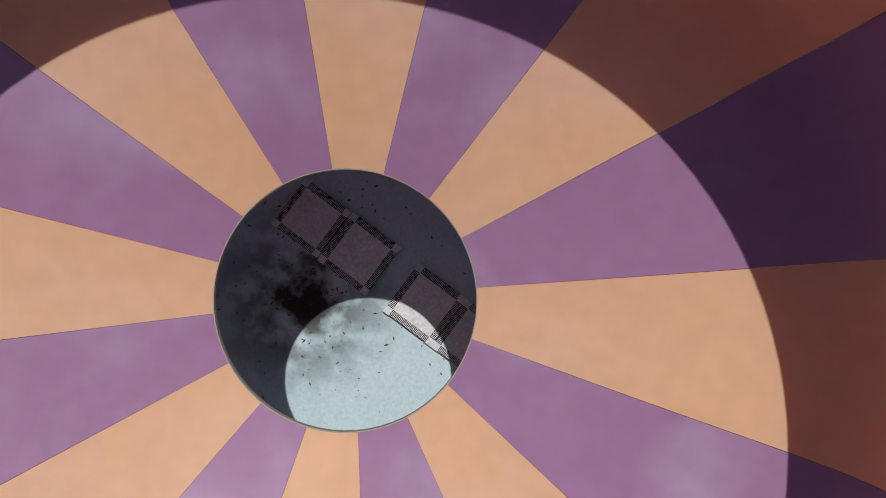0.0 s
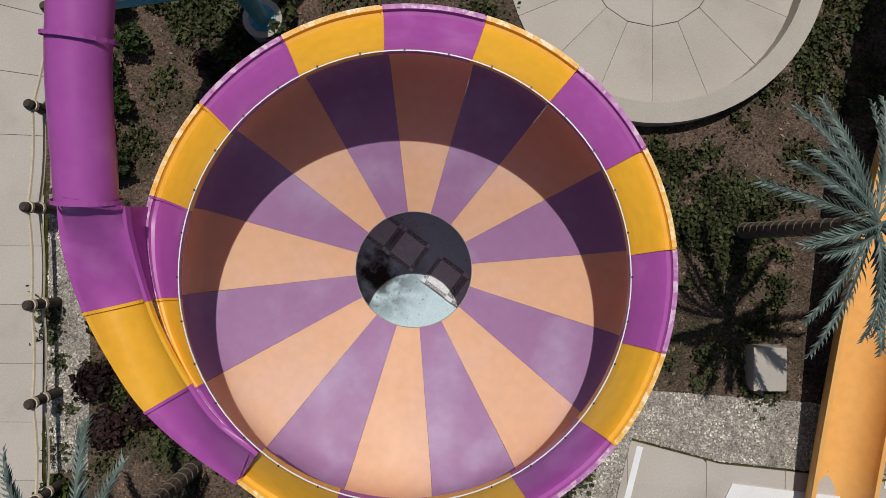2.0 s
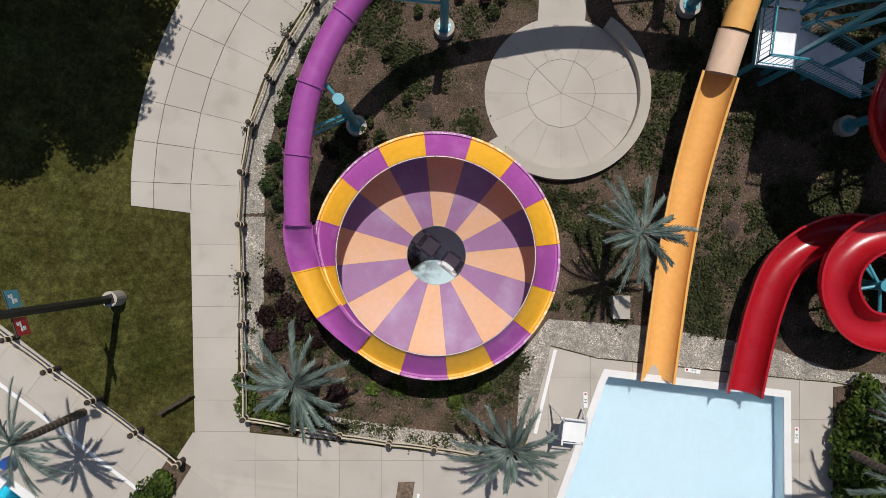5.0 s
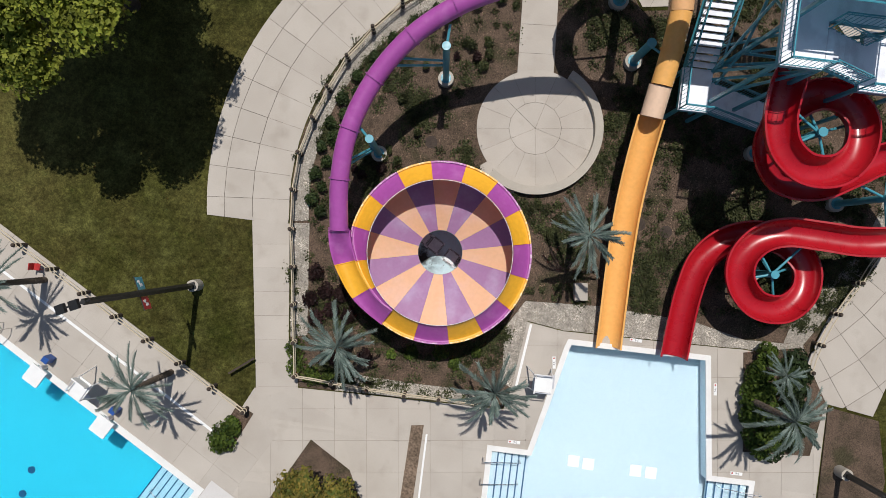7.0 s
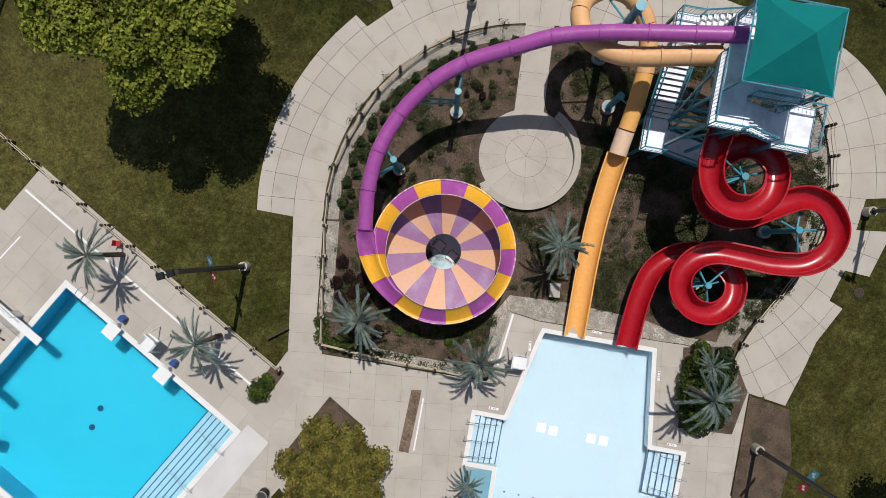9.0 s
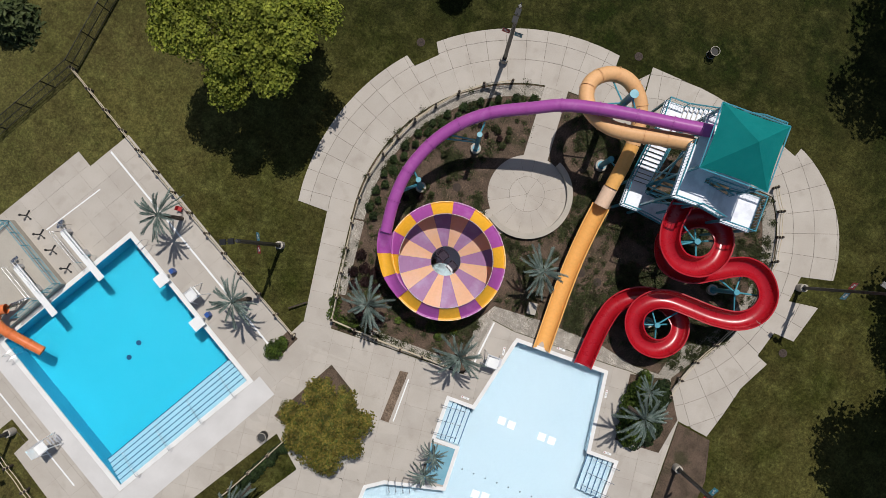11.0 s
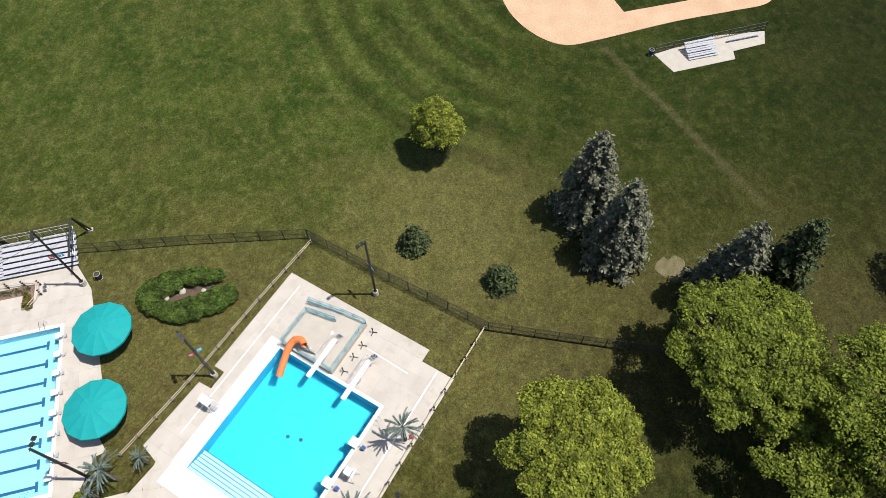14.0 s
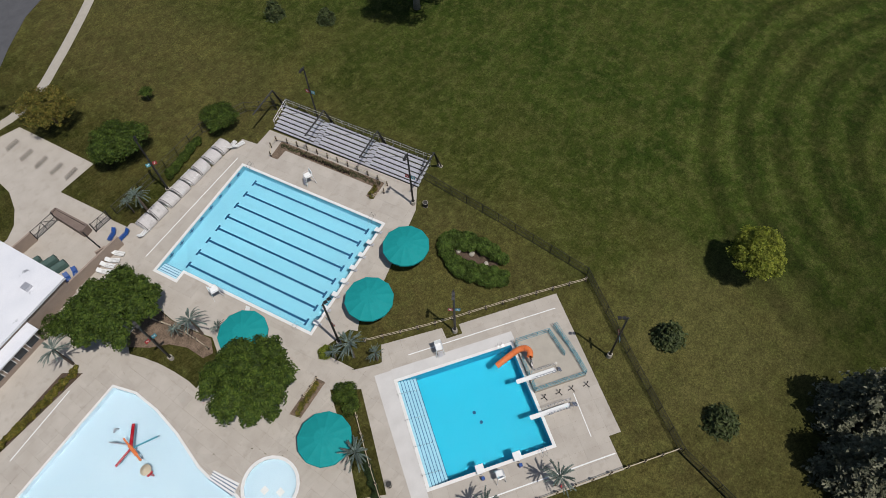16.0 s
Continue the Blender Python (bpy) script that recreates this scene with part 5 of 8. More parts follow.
# ---- plants ----
def cards_mesh(name, centres, normals, sizes, mat, rng, long=1.35):
    """Small leaf shapes, each a bent diamond, as one mesh."""
    n = len(centres)
    normals = normals / np.maximum(1e-6, np.linalg.norm(normals, axis=1))[:, None]
    ref = rng.normal(size=(n, 3))
    a = np.cross(normals, ref)
    a /= np.maximum(1e-6, np.linalg.norm(a, axis=1))[:, None]
    b = np.cross(normals, a)
    s = sizes[:, None]
    pts = np.stack([centres - a * s * long / 2, centres - b * s / 2 + normals * s * 0.12, centres + a * s * long / 2, centres + b * s / 2 + normals * s * 0.12], 1).reshape(-1, 3)
    idx = np.arange(4 * n).reshape(n, 4)
    faces = np.concatenate([idx[:, [0, 1, 2]], idx[:, [0, 2, 3]]])
    me = bpy.data.meshes.new(name)
    me.from_pydata(pts.tolist(), [], faces.tolist())
    me.materials.append(mat)
    return me


def lump_points(rng, lumps, count, shell=0.35):
    """Points near the upper skins of many round lumps, with outward normals."""
    which = rng.choice(len(lumps), count, p=np.array([l[3] ** 2 for l in lumps]) / sum(l[3] ** 2 for l in lumps))
    c = np.array(lumps)[which]
    d = rng.normal(size=(count, 3))
    d[:, 2] = np.abs(d[:, 2]) * 0.9 + d[:, 2] * 0.25
    d /= np.linalg.norm(d, axis=1)[:, None]
    r = c[:, 3] * (1 - shell * rng.random(count) ** 1.5)
    return c[:, :3] + d * r[:, None], d + rng.normal(size=(count, 3)) * 0.55


def tree(at, crown_z, radius, depth, mat, label, leaves=9000, leaf=0.3, lobes=13, bark=BARK, seed=1, trunk_r=None, open_=0.0, category="tree", peaked=0.0):
    """A broad-leaved tree: tapered trunk, forking limbs to several lobes, and a crown of leafy twigs with gaps between them."""
    rng = np.random.default_rng(seed)
    t = thing("tree", (*at, -0.05), label, category)
    bm = bmesh.new()
    trunk_r = trunk_r or radius * 0.045
    low = crown_z - depth * 0.4
    fork = Vector((0.1, 0.05, max(0.4, low)))
    rod(bm, (0, 0, 0), fork, trunk_r * 1.25, trunk_r * 0.8, 10)
    masses = []
    for k in range(lobes):
        ang, f = 2.399 * k + rng.normal() * 0.3, math.sqrt((k + 0.3) / lobes)
        size = radius * (1.3 / math.sqrt(lobes)) * (0.75 + 0.5 * rng.random())
        rad = (radius - size) * f * (0.93 + 0.14 * rng.random())
        top = math.sqrt(max(0.0, 1 - (rad / radius) ** 2))
        z = crown_z + depth * (0.5 * top - 0.22 + 0.05 * rng.normal() + peaked * (0.5 - f)) - size * 0.5
        masses.append((rad * math.cos(ang), rad * math.sin(ang), z, size))
    twig = 12
    want, centres, outs, tries = leaves // twig, [], [], 0
    weight = np.array([m[3] ** 2 for m in masses])
    weight = weight / weight.sum()
    tall = min(1.35, max(0.6, depth / (1.7 * radius)))
    while len(centres) < want and tries < want * 6:
        tries += 1
        x, y, z, r = masses[rng.choice(lobes, p=weight)]
        d = rng.normal(size=3)
        d[2] = abs(d[2]) if rng.random() < 0.75 else d[2]
        d /= np.linalg.norm(d)
        q = np.array((x, y, z)) + d * r * (1 - 0.5 * rng.random() ** 2.0) * np.array((1, 1, tall))
        gap = (noise.noise(Vector(q * (3.2 / radius)) + Vector((seed * 7.1, 0, 0))) if open_ > 0.05 else 0.0) + 0.8 * noise.noise(Vector(q * 1.6) + Vector((0, seed * 3.3, 0)))
        if gap < -0.26 + open_ * 1.1 and rng.random() < 0.93:
            continue
        centres.append(q)
        outs.append(d)
    for x, y, z, r in masses:
        mid = fork.lerp(Vector((x, y, z)), 0.5) + Vector((0, 0, 0.08 * depth))
        rod(bm, fork, mid, trunk_r * 0.5, trunk_r * 0.28, 6)
        rod(bm, mid, (x, y, z), trunk_r * 0.28, trunk_r * 0.1, 5)
        for q in [c for c in centres[:: max(1, want // 90)] if np.hypot(c[0] - x, c[1] - y) < r][:9]:
            rod(bm, (x, y, z), Vector(q), trunk_r * 0.1, trunk_r * 0.03, 4)
    part("trunk", bm, bark, t, "forked bark trunk", smooth=True)
    centres, outs = np.array(centres), np.array(outs)
    spread = leaf * 1.5
    off = rng.normal(size=(len(centres) * twig, 3))
    off[:, 2] = np.abs(off[:, 2]) * 0.8 + off[:, 2] * 0.2
    off *= np.minimum(1.0, 1.5 / np.linalg.norm(off, axis=1))[:, None]
    pts = np.repeat(centres, twig, 0) + off * np.array((spread, spread, spread * 0.6))
    nor = off * 0.42 + np.repeat(outs, twig, 0) * 0.35 + np.array((0, 0, 0.35)) + rng.normal(size=pts.shape) * 0.4
    crown = new("crown", cards_mesh("crown", pts, nor, leaf * (0.55 + 0.75 * rng.random(len(pts))), mat, rng))
    crown.parent = t
    return t


def spruce(at, height, radius, mat, label, seed=1, tiers=20, dens=1.7):
    """A spruce: straight trunk and whorls of drooping, needled boughs, shorter towards the tip."""
    rng = np.random.default_rng(seed)
    t = thing("spruce_tree", (*at, -0.05), label, "tree")
    bm = bmesh.new()
    rod(bm, (0, 0, 0), (0, 0, height * 0.97), height * 0.022, 0.02, 8)
    pts, nor, size = [], [], []
    for k in range(tiers):
        f = k / (tiers - 1)
        z0, reach = height * (0.06 + 0.9 * f), radius * (1 - f) ** 0.6 + 0.14
        boughs = max(5, round(13 * (1 - f * 0.6)))
        for j in range(boughs):
            ang = 2 * math.pi * j / boughs + k * 0.7 + rng.normal() * 0.15
            r_out = reach * (0.75 + 0.4 * rng.random())
            tip = Vector((math.cos(ang) * r_out, math.sin(ang) * r_out, z0 - 0.25 * r_out + 0.1 * rng.normal()))
            rod(bm, (0, 0, z0), tip, 0.03, 0.008, 4)
            m = max(4, int(r_out * 16 * dens))
            s = rng.random(m) ** 0.7
            line_ = np.outer(s, np.array(tip) - np.array((0, 0, z0))) + np.array((0, 0, z0))
            line_ += rng.normal(size=(m, 3)) * (0.12 + 0.1 * s[:, None]) * np.array((1, 1, 0.5))
            pts.append(line_)
            nor.append(np.tile((math.cos(ang) * 0.5, math.sin(ang) * 0.5, 0.9), (m, 1)) + rng.normal(size=(m, 3)) * 0.5)
            size.append(0.17 + 0.14 * rng.random(m))
    part("trunk", bm, BARK, t)
    pts, nor, size = np.concatenate(pts), np.concatenate(nor), np.concatenate(size)
    ob = new("crown", cards_mesh("crown", pts, nor, size, mat, rng, 2.0))
    ob.parent = t
    return t


def shrub(at, radius, height, mat, label, seed=1, leaves=420, leaf=0.11, name="shrub", group="", flat=1.0):
    rng = np.random.default_rng(seed)
    t = thing(name, (*at, -0.03), label, "shrub", group)
    bm = bmesh.new()
    for k in range(5):
        a = 1.26 * k
        rod(bm, (0, 0, 0), (radius * 0.55 * math.cos(a), radius * 0.55 * math.sin(a), height * 0.7), 0.02, 0.008, 4)
    part("stem", bm, BARK, t)
    lumps = [(radius * 0.5 * math.cos(2.4 * k) * math.sqrt(k / 7), radius * 0.5 * math.sin(2.4 * k) * math.sqrt(k / 7), height * (0.52 - 0.02 * k), radius * 0.55) for k in range(8)]
    pts, nor = lump_points(rng, lumps, leaves, 0.5)
    pts[:, 2] = np.clip(pts[:, 2] * (height / (height * 0.52 + radius * 0.55)), 0.03, None)
    ob = new("foliage", cards_mesh("foliage", pts, nor, leaf * (0.6 + 0.8 * rng.random(leaves)), mat, rng))
    ob.parent = t
    return t


def hedge(points, width, height, mat, label, seed=1, per=420, leaf=0.13, category="hedge"):
    """A clipped, uneven hedge along a line."""
    rng = np.random.default_rng(seed)
    line_ = spline([(x, y, 0) for x, y in points], 0.45)
    t = thing("hedge", (points[0][0], points[0][1], -0.03), label, category)
    o = np.array((points[0][0], points[0][1], 0))
    lumps = []
    for p in line_:
        for s in (-0.27, 0.27):
            lumps.append((*(np.array(p) - o + np.append(rng.normal(size=2) * width * 0.09, 0) + np.array((s * width * 0.6, s * width * 0.6, height * 0.45)))[:3], width * (0.3 + 0.1 * rng.random())))
    pts, nor = lump_points(rng, lumps, int(per * len(line_)), 0.4)
    pts[:, 2] = np.clip(pts[:, 2], 0.04, height * 1.05)
    ob = new("foliage", cards_mesh("foliage", pts, nor, leaf * (0.6 + 0.8 * rng.random(len(pts))), mat, rng))
    ob.parent = t
    bm = bmesh.new()
    for p in line_[::2]:
        rod(bm, Vector(p) - Vector(o), Vector(p) - Vector(o) + Vector((0, 0, height * 0.6)), 0.03, 0.01, 4)
    part("stem", bm, BARK, t)
    return t


def palm():
    """A made-up metal palm: ringed trunk and arching pinnate fronds."""
    t = thing("palm_tree", (0, 0, 0), "grey-green artificial palm tree with arching painted metal fronds", "palm tree", "artificial palms")
    bm = bmesh.new()
    for k in range(16):
        rod(bm, (0, 0, 0.26 * k), (0, 0, 0.26 * k + 0.27), 0.15 - 0.002 * k, 0.17 - 0.002 * k, 10)
    part("trunk", bm, PALM_TRUNK, t, "brown ringed trunk")
    rng = random.Random(5)
    for k in range(24):
        upper = k % 4
        lift = (1.2, 0.7, 0.35, 0.05)[upper] + rng.uniform(-0.18, 0.18)
        length = rng.uniform(1.6, 2.25) * (0.66 if upper == 0 else 0.9 if upper == 1 else 1)
        bend_side, twist = rng.uniform(-0.13, 0.13), rng.uniform(-0.5, 0.5)
        bm = bmesh.new()
        ribs = []
        for i in range(13):
            s = i / 12
            ribs.append(Vector((length * s * (1 - 0.1 * s), bend_side * length * s * s, lift * length * s - (0.3 + lift * 0.72) * length * s * s * 0.85)))
        sweep(bm, ribs, [(0.03, 0.0), (0, 0.026), (-0.03, 0.0), (0, -0.026)], True)
        for i in range(20):
            s = 0.14 + 0.86 * i / 19
            j = min(11, int(s * 12))
            base = ribs[j].lerp(ribs[j + 1], s * 12 - j)
            d = (ribs[j + 1] - ribs[j]).normalized()
            ll = (0.29 * (min(1, s / 0.3) ** 0.5) * (1 - 0.6 * s) + 0.08) * rng.uniform(0.85, 1.12)
            for sgn in (-1, 1):
                bend = rng.uniform(0.8, 1.2)
                tip = base + Vector((d.x * ll * 0.9, sgn * ll * 0.46 * bend, d.z * ll * 0.9 + ll * (0.22 + 0.22 * sgn * twist)))
                w = d * 0.046
                a, b = bm.verts.new(base - w * 0.5), bm.verts.new(base + w * 0.5)
                c, e = bm.verts.new((base + tip) / 2 + w * 0.8 + Vector((0, 0, 0.03))), bm.verts.new((base + tip) / 2 - w * 0.6 + Vector((0, 0, 0.0)))
                f_ = bm.verts.new(tip + Vector((0, 0, -0.05)))
                bm.faces.new((a, b, c, e)), bm.faces.new((e, c, f_))
        f = part("frond", bm, FROND, t)
        f.matrix_basis = pose(0, 0, 4.2 + 0.05 * (3 - upper), 0, 0, 137.5 * k + rng.uniform(-14, 14))
    return t


PALMS = [(6.1, 1.45, 1.0), (-4.5, -4.85, 1.03), (2.75, -6.1, 1.0), (16.1, -5.65, 1.05), (-20.4, -4.05, 1.0), (-13.4, -7.95, 1.0), (-16.5, -30.4, 1.02), (-8.5, -21.2, 1.0), (-12.8, -66.6, 1.0),
         (-6.5, -46.6, 1.0), (6.1, -55.3, 1.05)]
p0 = palm()
p0.matrix_basis = pose(*PALMS[0][:2], -0.04)
for i, (x, y, s) in enumerate(PALMS[1:]):
    copy_thing(p0, pose(x, y, -0.04, 0, 0, 47 * i + 20) @ Matrix.Scale(s, 4))
for x, y, s, r in ((16.5, -3.9, 0.62, 10), (-18.0, -28.0, 0.6, 80), (3.55, -13.6, 0.6, 30), (3.4, -15.1, 0.62, 70), (-15.0, -31.9, 0.55, 50), (-4.6, -48.2, 0.55, 20), (-8.2, -44.6, 0.55, 60), (-11.5, -68.4, 0.6, 0)):
    c = copy_thing(p0, pose(x, y, -0.04, 0, 0, r) @ Matrix.Scale(s, 4))
    tagged(c, "low dark green artificial palm with short fronds")

tree((-17.6, 10.5), 8.8, 6.3, 8.6, LEAF_LIME, "large yellow-green maple tree on the lawn", 66000, 0.17, 46, seed=2)
tree((-4.4, -13.9), 3.2, 3.5, 3.6, LEAF_OLIVE, "olive and bronze ornamental tree in the plaza bed", 34000, 0.13, 40, seed=3, open_=-0.45)
tree((-6.2, -36.0), 3.8, 5.3, 5.2, LEAF_GREEN, "dense round dark green tree beside the umbrella", 44000, 0.22, 70, seed=4, open_=-0.7)
tree((-1.5, -55.0), 4.2, 5.6, 5.4, LEAF_GREEN, "dense round dark green tree beside the building", 44000, 0.22, 70, seed=5, open_=-0.7)
tree((-26.5, 27.0), 8.3, 8.0, 8.2, LEAF_MID, "broad spreading green shade tree beyond the fence", 62000, 0.18, 40, seed=6, open_=0.27)
tree((-20.0, 36.8), 9.8, 8.0, 9.2, LEAF_MID, "broad spreading green shade tree with an airy crown", 62000, 0.18, 40, seed=7, open_=0.33)
tree((-1.0, 43.0), 9.0, 9.5, 8.5, LEAF_MID, "old spreading shade tree with bare lower branches", 32000, 0.2, 30, seed=8, open_=0.42)
tree((11.5, 44.0), 9.0, 8.5, 8.0, LEAF_MID, "spreading green shade tree beside the lawn", 34000, 0.2, 30, seed=9, open_=0.2)
tree((30.5, 32.5), 12.0, 9.5, 10.0, LEAF_GREEN, "tall dark green shade tree beside the walkway", 30000, 0.3, 15, seed=10, open_=-0.2)
tree((-38.0, 58.5), 11.0, 8.5, 9.5, LEAF_GREEN, "big dark shade tree by the park path", 26000, 0.26, 15, seed=23)
tree((-25.5, 74.0), 11.0, 9.0, 9.5, LEAF_GREEN, "big dark shade tree at the woods' edge", 22000, 0.28, 15, seed=24)
tree((-18.5, 31.0), 6.0, 6.3, 6.5, LEAF_MID, "airy low-branched shade tree before the taller ones", 32000, 0.2, 26, seed=25, open_=0.22)
tree((37.0, 12.0), 9.0, 7.0, 8.0, LEAF_GREEN, "dark green shade tree at the lawn's edge", 20000, 0.28, 12, seed=11)
tree((35.5, 0.2), 8.0, 6.0, 7.0, LEAF_GREEN, "dark shade tree beside the east lawn", 18000, 0.26, 12, seed=12)
tree((30.6, -9.6), 4.6, 3.2, 4.5, LEAF_MID, "small green tree beside the east lawn", 14000, 0.17, 10, seed=13)
tree((-16.6, -77.6), 3.2, 4.6, 4.2, LEAF_GREEN, "dark green tree beside the bicycle patio", 20000, 0.2, 11, seed=14)
tree((-29.3, -71.2), 2.2, 3.0, 3.0, LEAF_GREEN, "low round green tree by the grandstand", 14000, 0.17, 9, seed=15, open_=-0.2)
tree((-13.5, -91.5), 3.5, 5.0, 4.6, LEAF_OLIVE, "thin-leaved olive tree beside the park path", 14000, 0.18, 12, seed=16, open_=0.25)
tree((-6, -100), 4.0, 4.5, 4.8, LEAF_OLIVE, "thin-leaved tree beside the car park", 12000, 0.18, 12, seed=17, open_=0.25)
tree((-56.3, -1.6), 4.5, 3.5, 8.4, LEAF_LIME, "young yellow-green tree on the open lawn", 22000, 0.19, 34, seed=18, peaked=0.28)
tree((-6.7, 19.6), 1.6, 1.25, 2.2, LEAF_GREEN, "small round green tree beside the curved walkway", 7000, 0.12, 9, seed=19, open_=-0.8)
tree((-67.0, -67.0), 9.0, 8.0, 8.5, LEAF_MID, "tall spreading tree with a pale trunk", 24000, 0.24, 15, bark=BARK_PALE, seed=20, open_=0.2, trunk_r=0.5)
tree((-70, -82), 3.0, 4.0, 3.6, LEAF_PLUM, "low plum-coloured flowering tree", 10000, 0.2, 10, seed=21)
tree((-25.3, -84.4), 1.4, 1.1, 1.8, LEAF_GREEN, "thin staked sapling on the lawn", 1500, 0.14, 6, seed=22)
for at, h, r, mat, label, seed in (((-46.8, 15.4), 14.3, 3.7, NEEDLE, "tall blue-grey spruce on the lawn", 31), ((-41.0, 17.9), 14.0, 3.6, NEEDLE, "blue-grey spruce beside a taller one", 32),
                                   ((-35.7, 28.2), 14.5, 3.5, NEEDLE, "blue-grey spruce near the fence", 33), ((-35.9, 33.3), 15.0, 3.2, NEEDLE_GREEN, "dark green pointed spruce", 34), ((-13.6, 45.6), 12.5, 2.6, NEEDLE_GREEN, "dark narrow spruce behind the picnic table", 39),
                                   ((-42.4, -3.95), 3.4, 1.6, NEEDLE_GREEN, "small young spruce on dry grass", 35), ((-37.5, 5.6), 3.0, 1.7, NEEDLE_GREEN, "small bushy young spruce", 36),
                                   ((-50.5, -84.2), 3.0, 1.5, NEEDLE_GREEN, "small young spruce far across the lawn", 37), ((-55.2, -76.6), 2.2, 1.3, NEEDLE_GREEN, "little spruce on the far lawn", 38)):
    spruce(at, h, r, mat, label, seed)

# clipped shrubs along the gravel
for k in range(26):
    a = 187 - 3.35 * k
    r = 11.25 + (0.28 if k % 2 else -0.18)
    x, y = 4.25 + r * math.cos(radians(a)), 2.49 + r * math.sin(radians(a))
    shrub((x, y), 0.37 + 0.07 * math.sin(k * 2.3), 0.55, LEAF_BOX, "small rounded dark green boxwood shrub in mulch", 100 + k, 420, 0.09, group="boxwood row")
for k, (x, y) in enumerate([(-6.6, -1.9), (-6.0, -2.8), (-6.7, -3.3), (-5.6, -3.7), (-6.3, -4.2), (-5.2, -2.9), (-4.7, -3.9), (-5.0, -6.2), (-3.6, -5.9)]):
    shrub((x, y), 0.5, 0.5, LEAF_PLUM, "low plum-leaved shrub in the mulch", 140 + k, 420, 0.1, group="plum shrubs")
for k, (x, y, r) in enumerate([(-7.2, -5.9, 0.6), (-7.0, -6.8, 0.65), (-6.2, -7.2, 0.6), (-5.3, -7.2, 0.55), (-1.3, -5.4, 0.45), (0.2, -5.2, 0.5), (1.0, -5.7, 0.4), (-2.3, -5.6, 0.3), (2.0, -5.0, 0.3)]):
    shrub((x, y), r, 0.35, LEAF_CLUMP, "green grassy clump in the mulch", 160 + k, 420, 0.1, group="grassy clumps")
for k, (x, y, r, h) in enumerate([(-10.3, -10.9, 0.85, 0.8), (-9.9, -10.3, 0.6, 0.6)]):
    shrub((x, y), r, h, LEAF_GREEN, "clipped green shrub in the corner bed", 180 + k, 1100, 0.12)
hedge([(16.4, -3.6), (16.5, -5.2), (16.6, -6.6), (16.9, -7.9)], 1.5, 1.0, LEAF_GREEN, "dense green and bronze hedge round the palms", 201, 520, 0.13)
hedge([(17.9, -3.3), (18.2, -5.0), (18.3, -6.4), (18.0, -7.7)], 1.5, 0.9, LEAF_DARK, "dark green hedge in the palm bed", 202, 520, 0.13)
hedge([(-35.3, -32.6), (-33.6, -30.2), (-33.9, -27.0), (-35.9, -23.4)], 2.2, 1.4, LEAF_LAWN_HEDGE, "curved clipped green hedge on the lawn", 203, 1100, 0.15)
hedge([(-35.9, -32.4), (-37.1, -30.4), (-38.0, -28.0), (-38.3, -25.9)], 2.2, 1.4, LEAF_LAWN_HEDGE, "second arm of the clipped lawn hedge", 204, 1100, 0.15)
bed([(-35.4, -31.6), (-34.6, -29), (-35.4, -24.6), (-37.6, -25.6), (-36.8, -29.6)], "mulch between the arms of the lawn hedge", z=0.0)
hedge([(-12.2, -28.6), (-12.9, -27.3), (-12.0, -25.9)], 2.2, 1.3, LEAF_GREEN, "rounded green shrubs beside the teal umbrella", 205, 700, 0.14)
hedge([(-14.3, -33.5), (-15.0, -33.0)], 1.3, 0.6, LEAF_MID, "low bright green shrub in the palm bed", 206, 500, 0.13)
hedge([(-18.5, -69.6), (-21.5, -70.6), (-25.0, -71.6)], 1.5, 1.0, LEAF_GREEN, "clipped hedge along the boundary fence", 207, 560, 0.15)
hedge([(6.3, -54.2), (11, -53.5), (17, -52.8)], 1.0, 0.6, LEAF_OLIVE, "low olive hedge beside the building", 208, 420, 0.13)
hedge([(-32.46, -61.51), (-34.47, -53.97), (-36.49, -46.02)], 0.8, 0.35, LEAF_WEED, "low dry planting before the grandstand", 209, 42, 0.11)
hedge([(-33.17, -58.29), (-35.14, -50.53)], 0.5, 0.3, LEAF_PLUM, "low reddish planting before the grandstand", 212, 60, 0.1)
hedge([(-35.71, -45.83), (-34.45, -45.51)], 0.9, 0.6, LEAF_OLIVE, "leafy clump at the end of the grandstand bed", 213, 160, 0.12)
hedge([(-11.4, -31.3), (-9.6, -30.9), (-7.6, -30.5)], 0.8, 0.5, LEAF_OLIVE, "leafy clump in the narrow mulched bed", 214, 110, 0.12)
hedge([(2.6, -58.4), (5.0, -61.4)], 2.8, 1.8, LEAF_GREEN, "green shrubs against the building wall", 210, 600, 0.15)
hedge([(-9.6, -24.3), (-8.6, -20.5), (-7.0, -17.4)], 1.1, 0.5, LEAF_DARK, "dark low planting along the diving deck strip", 211, 420, 0.12)
shrub((-9.2, -41.9), 0.9, 1.2, LEAF_DARK, "dark round shrub beside the umbrella", 220, 1600, 0.13)

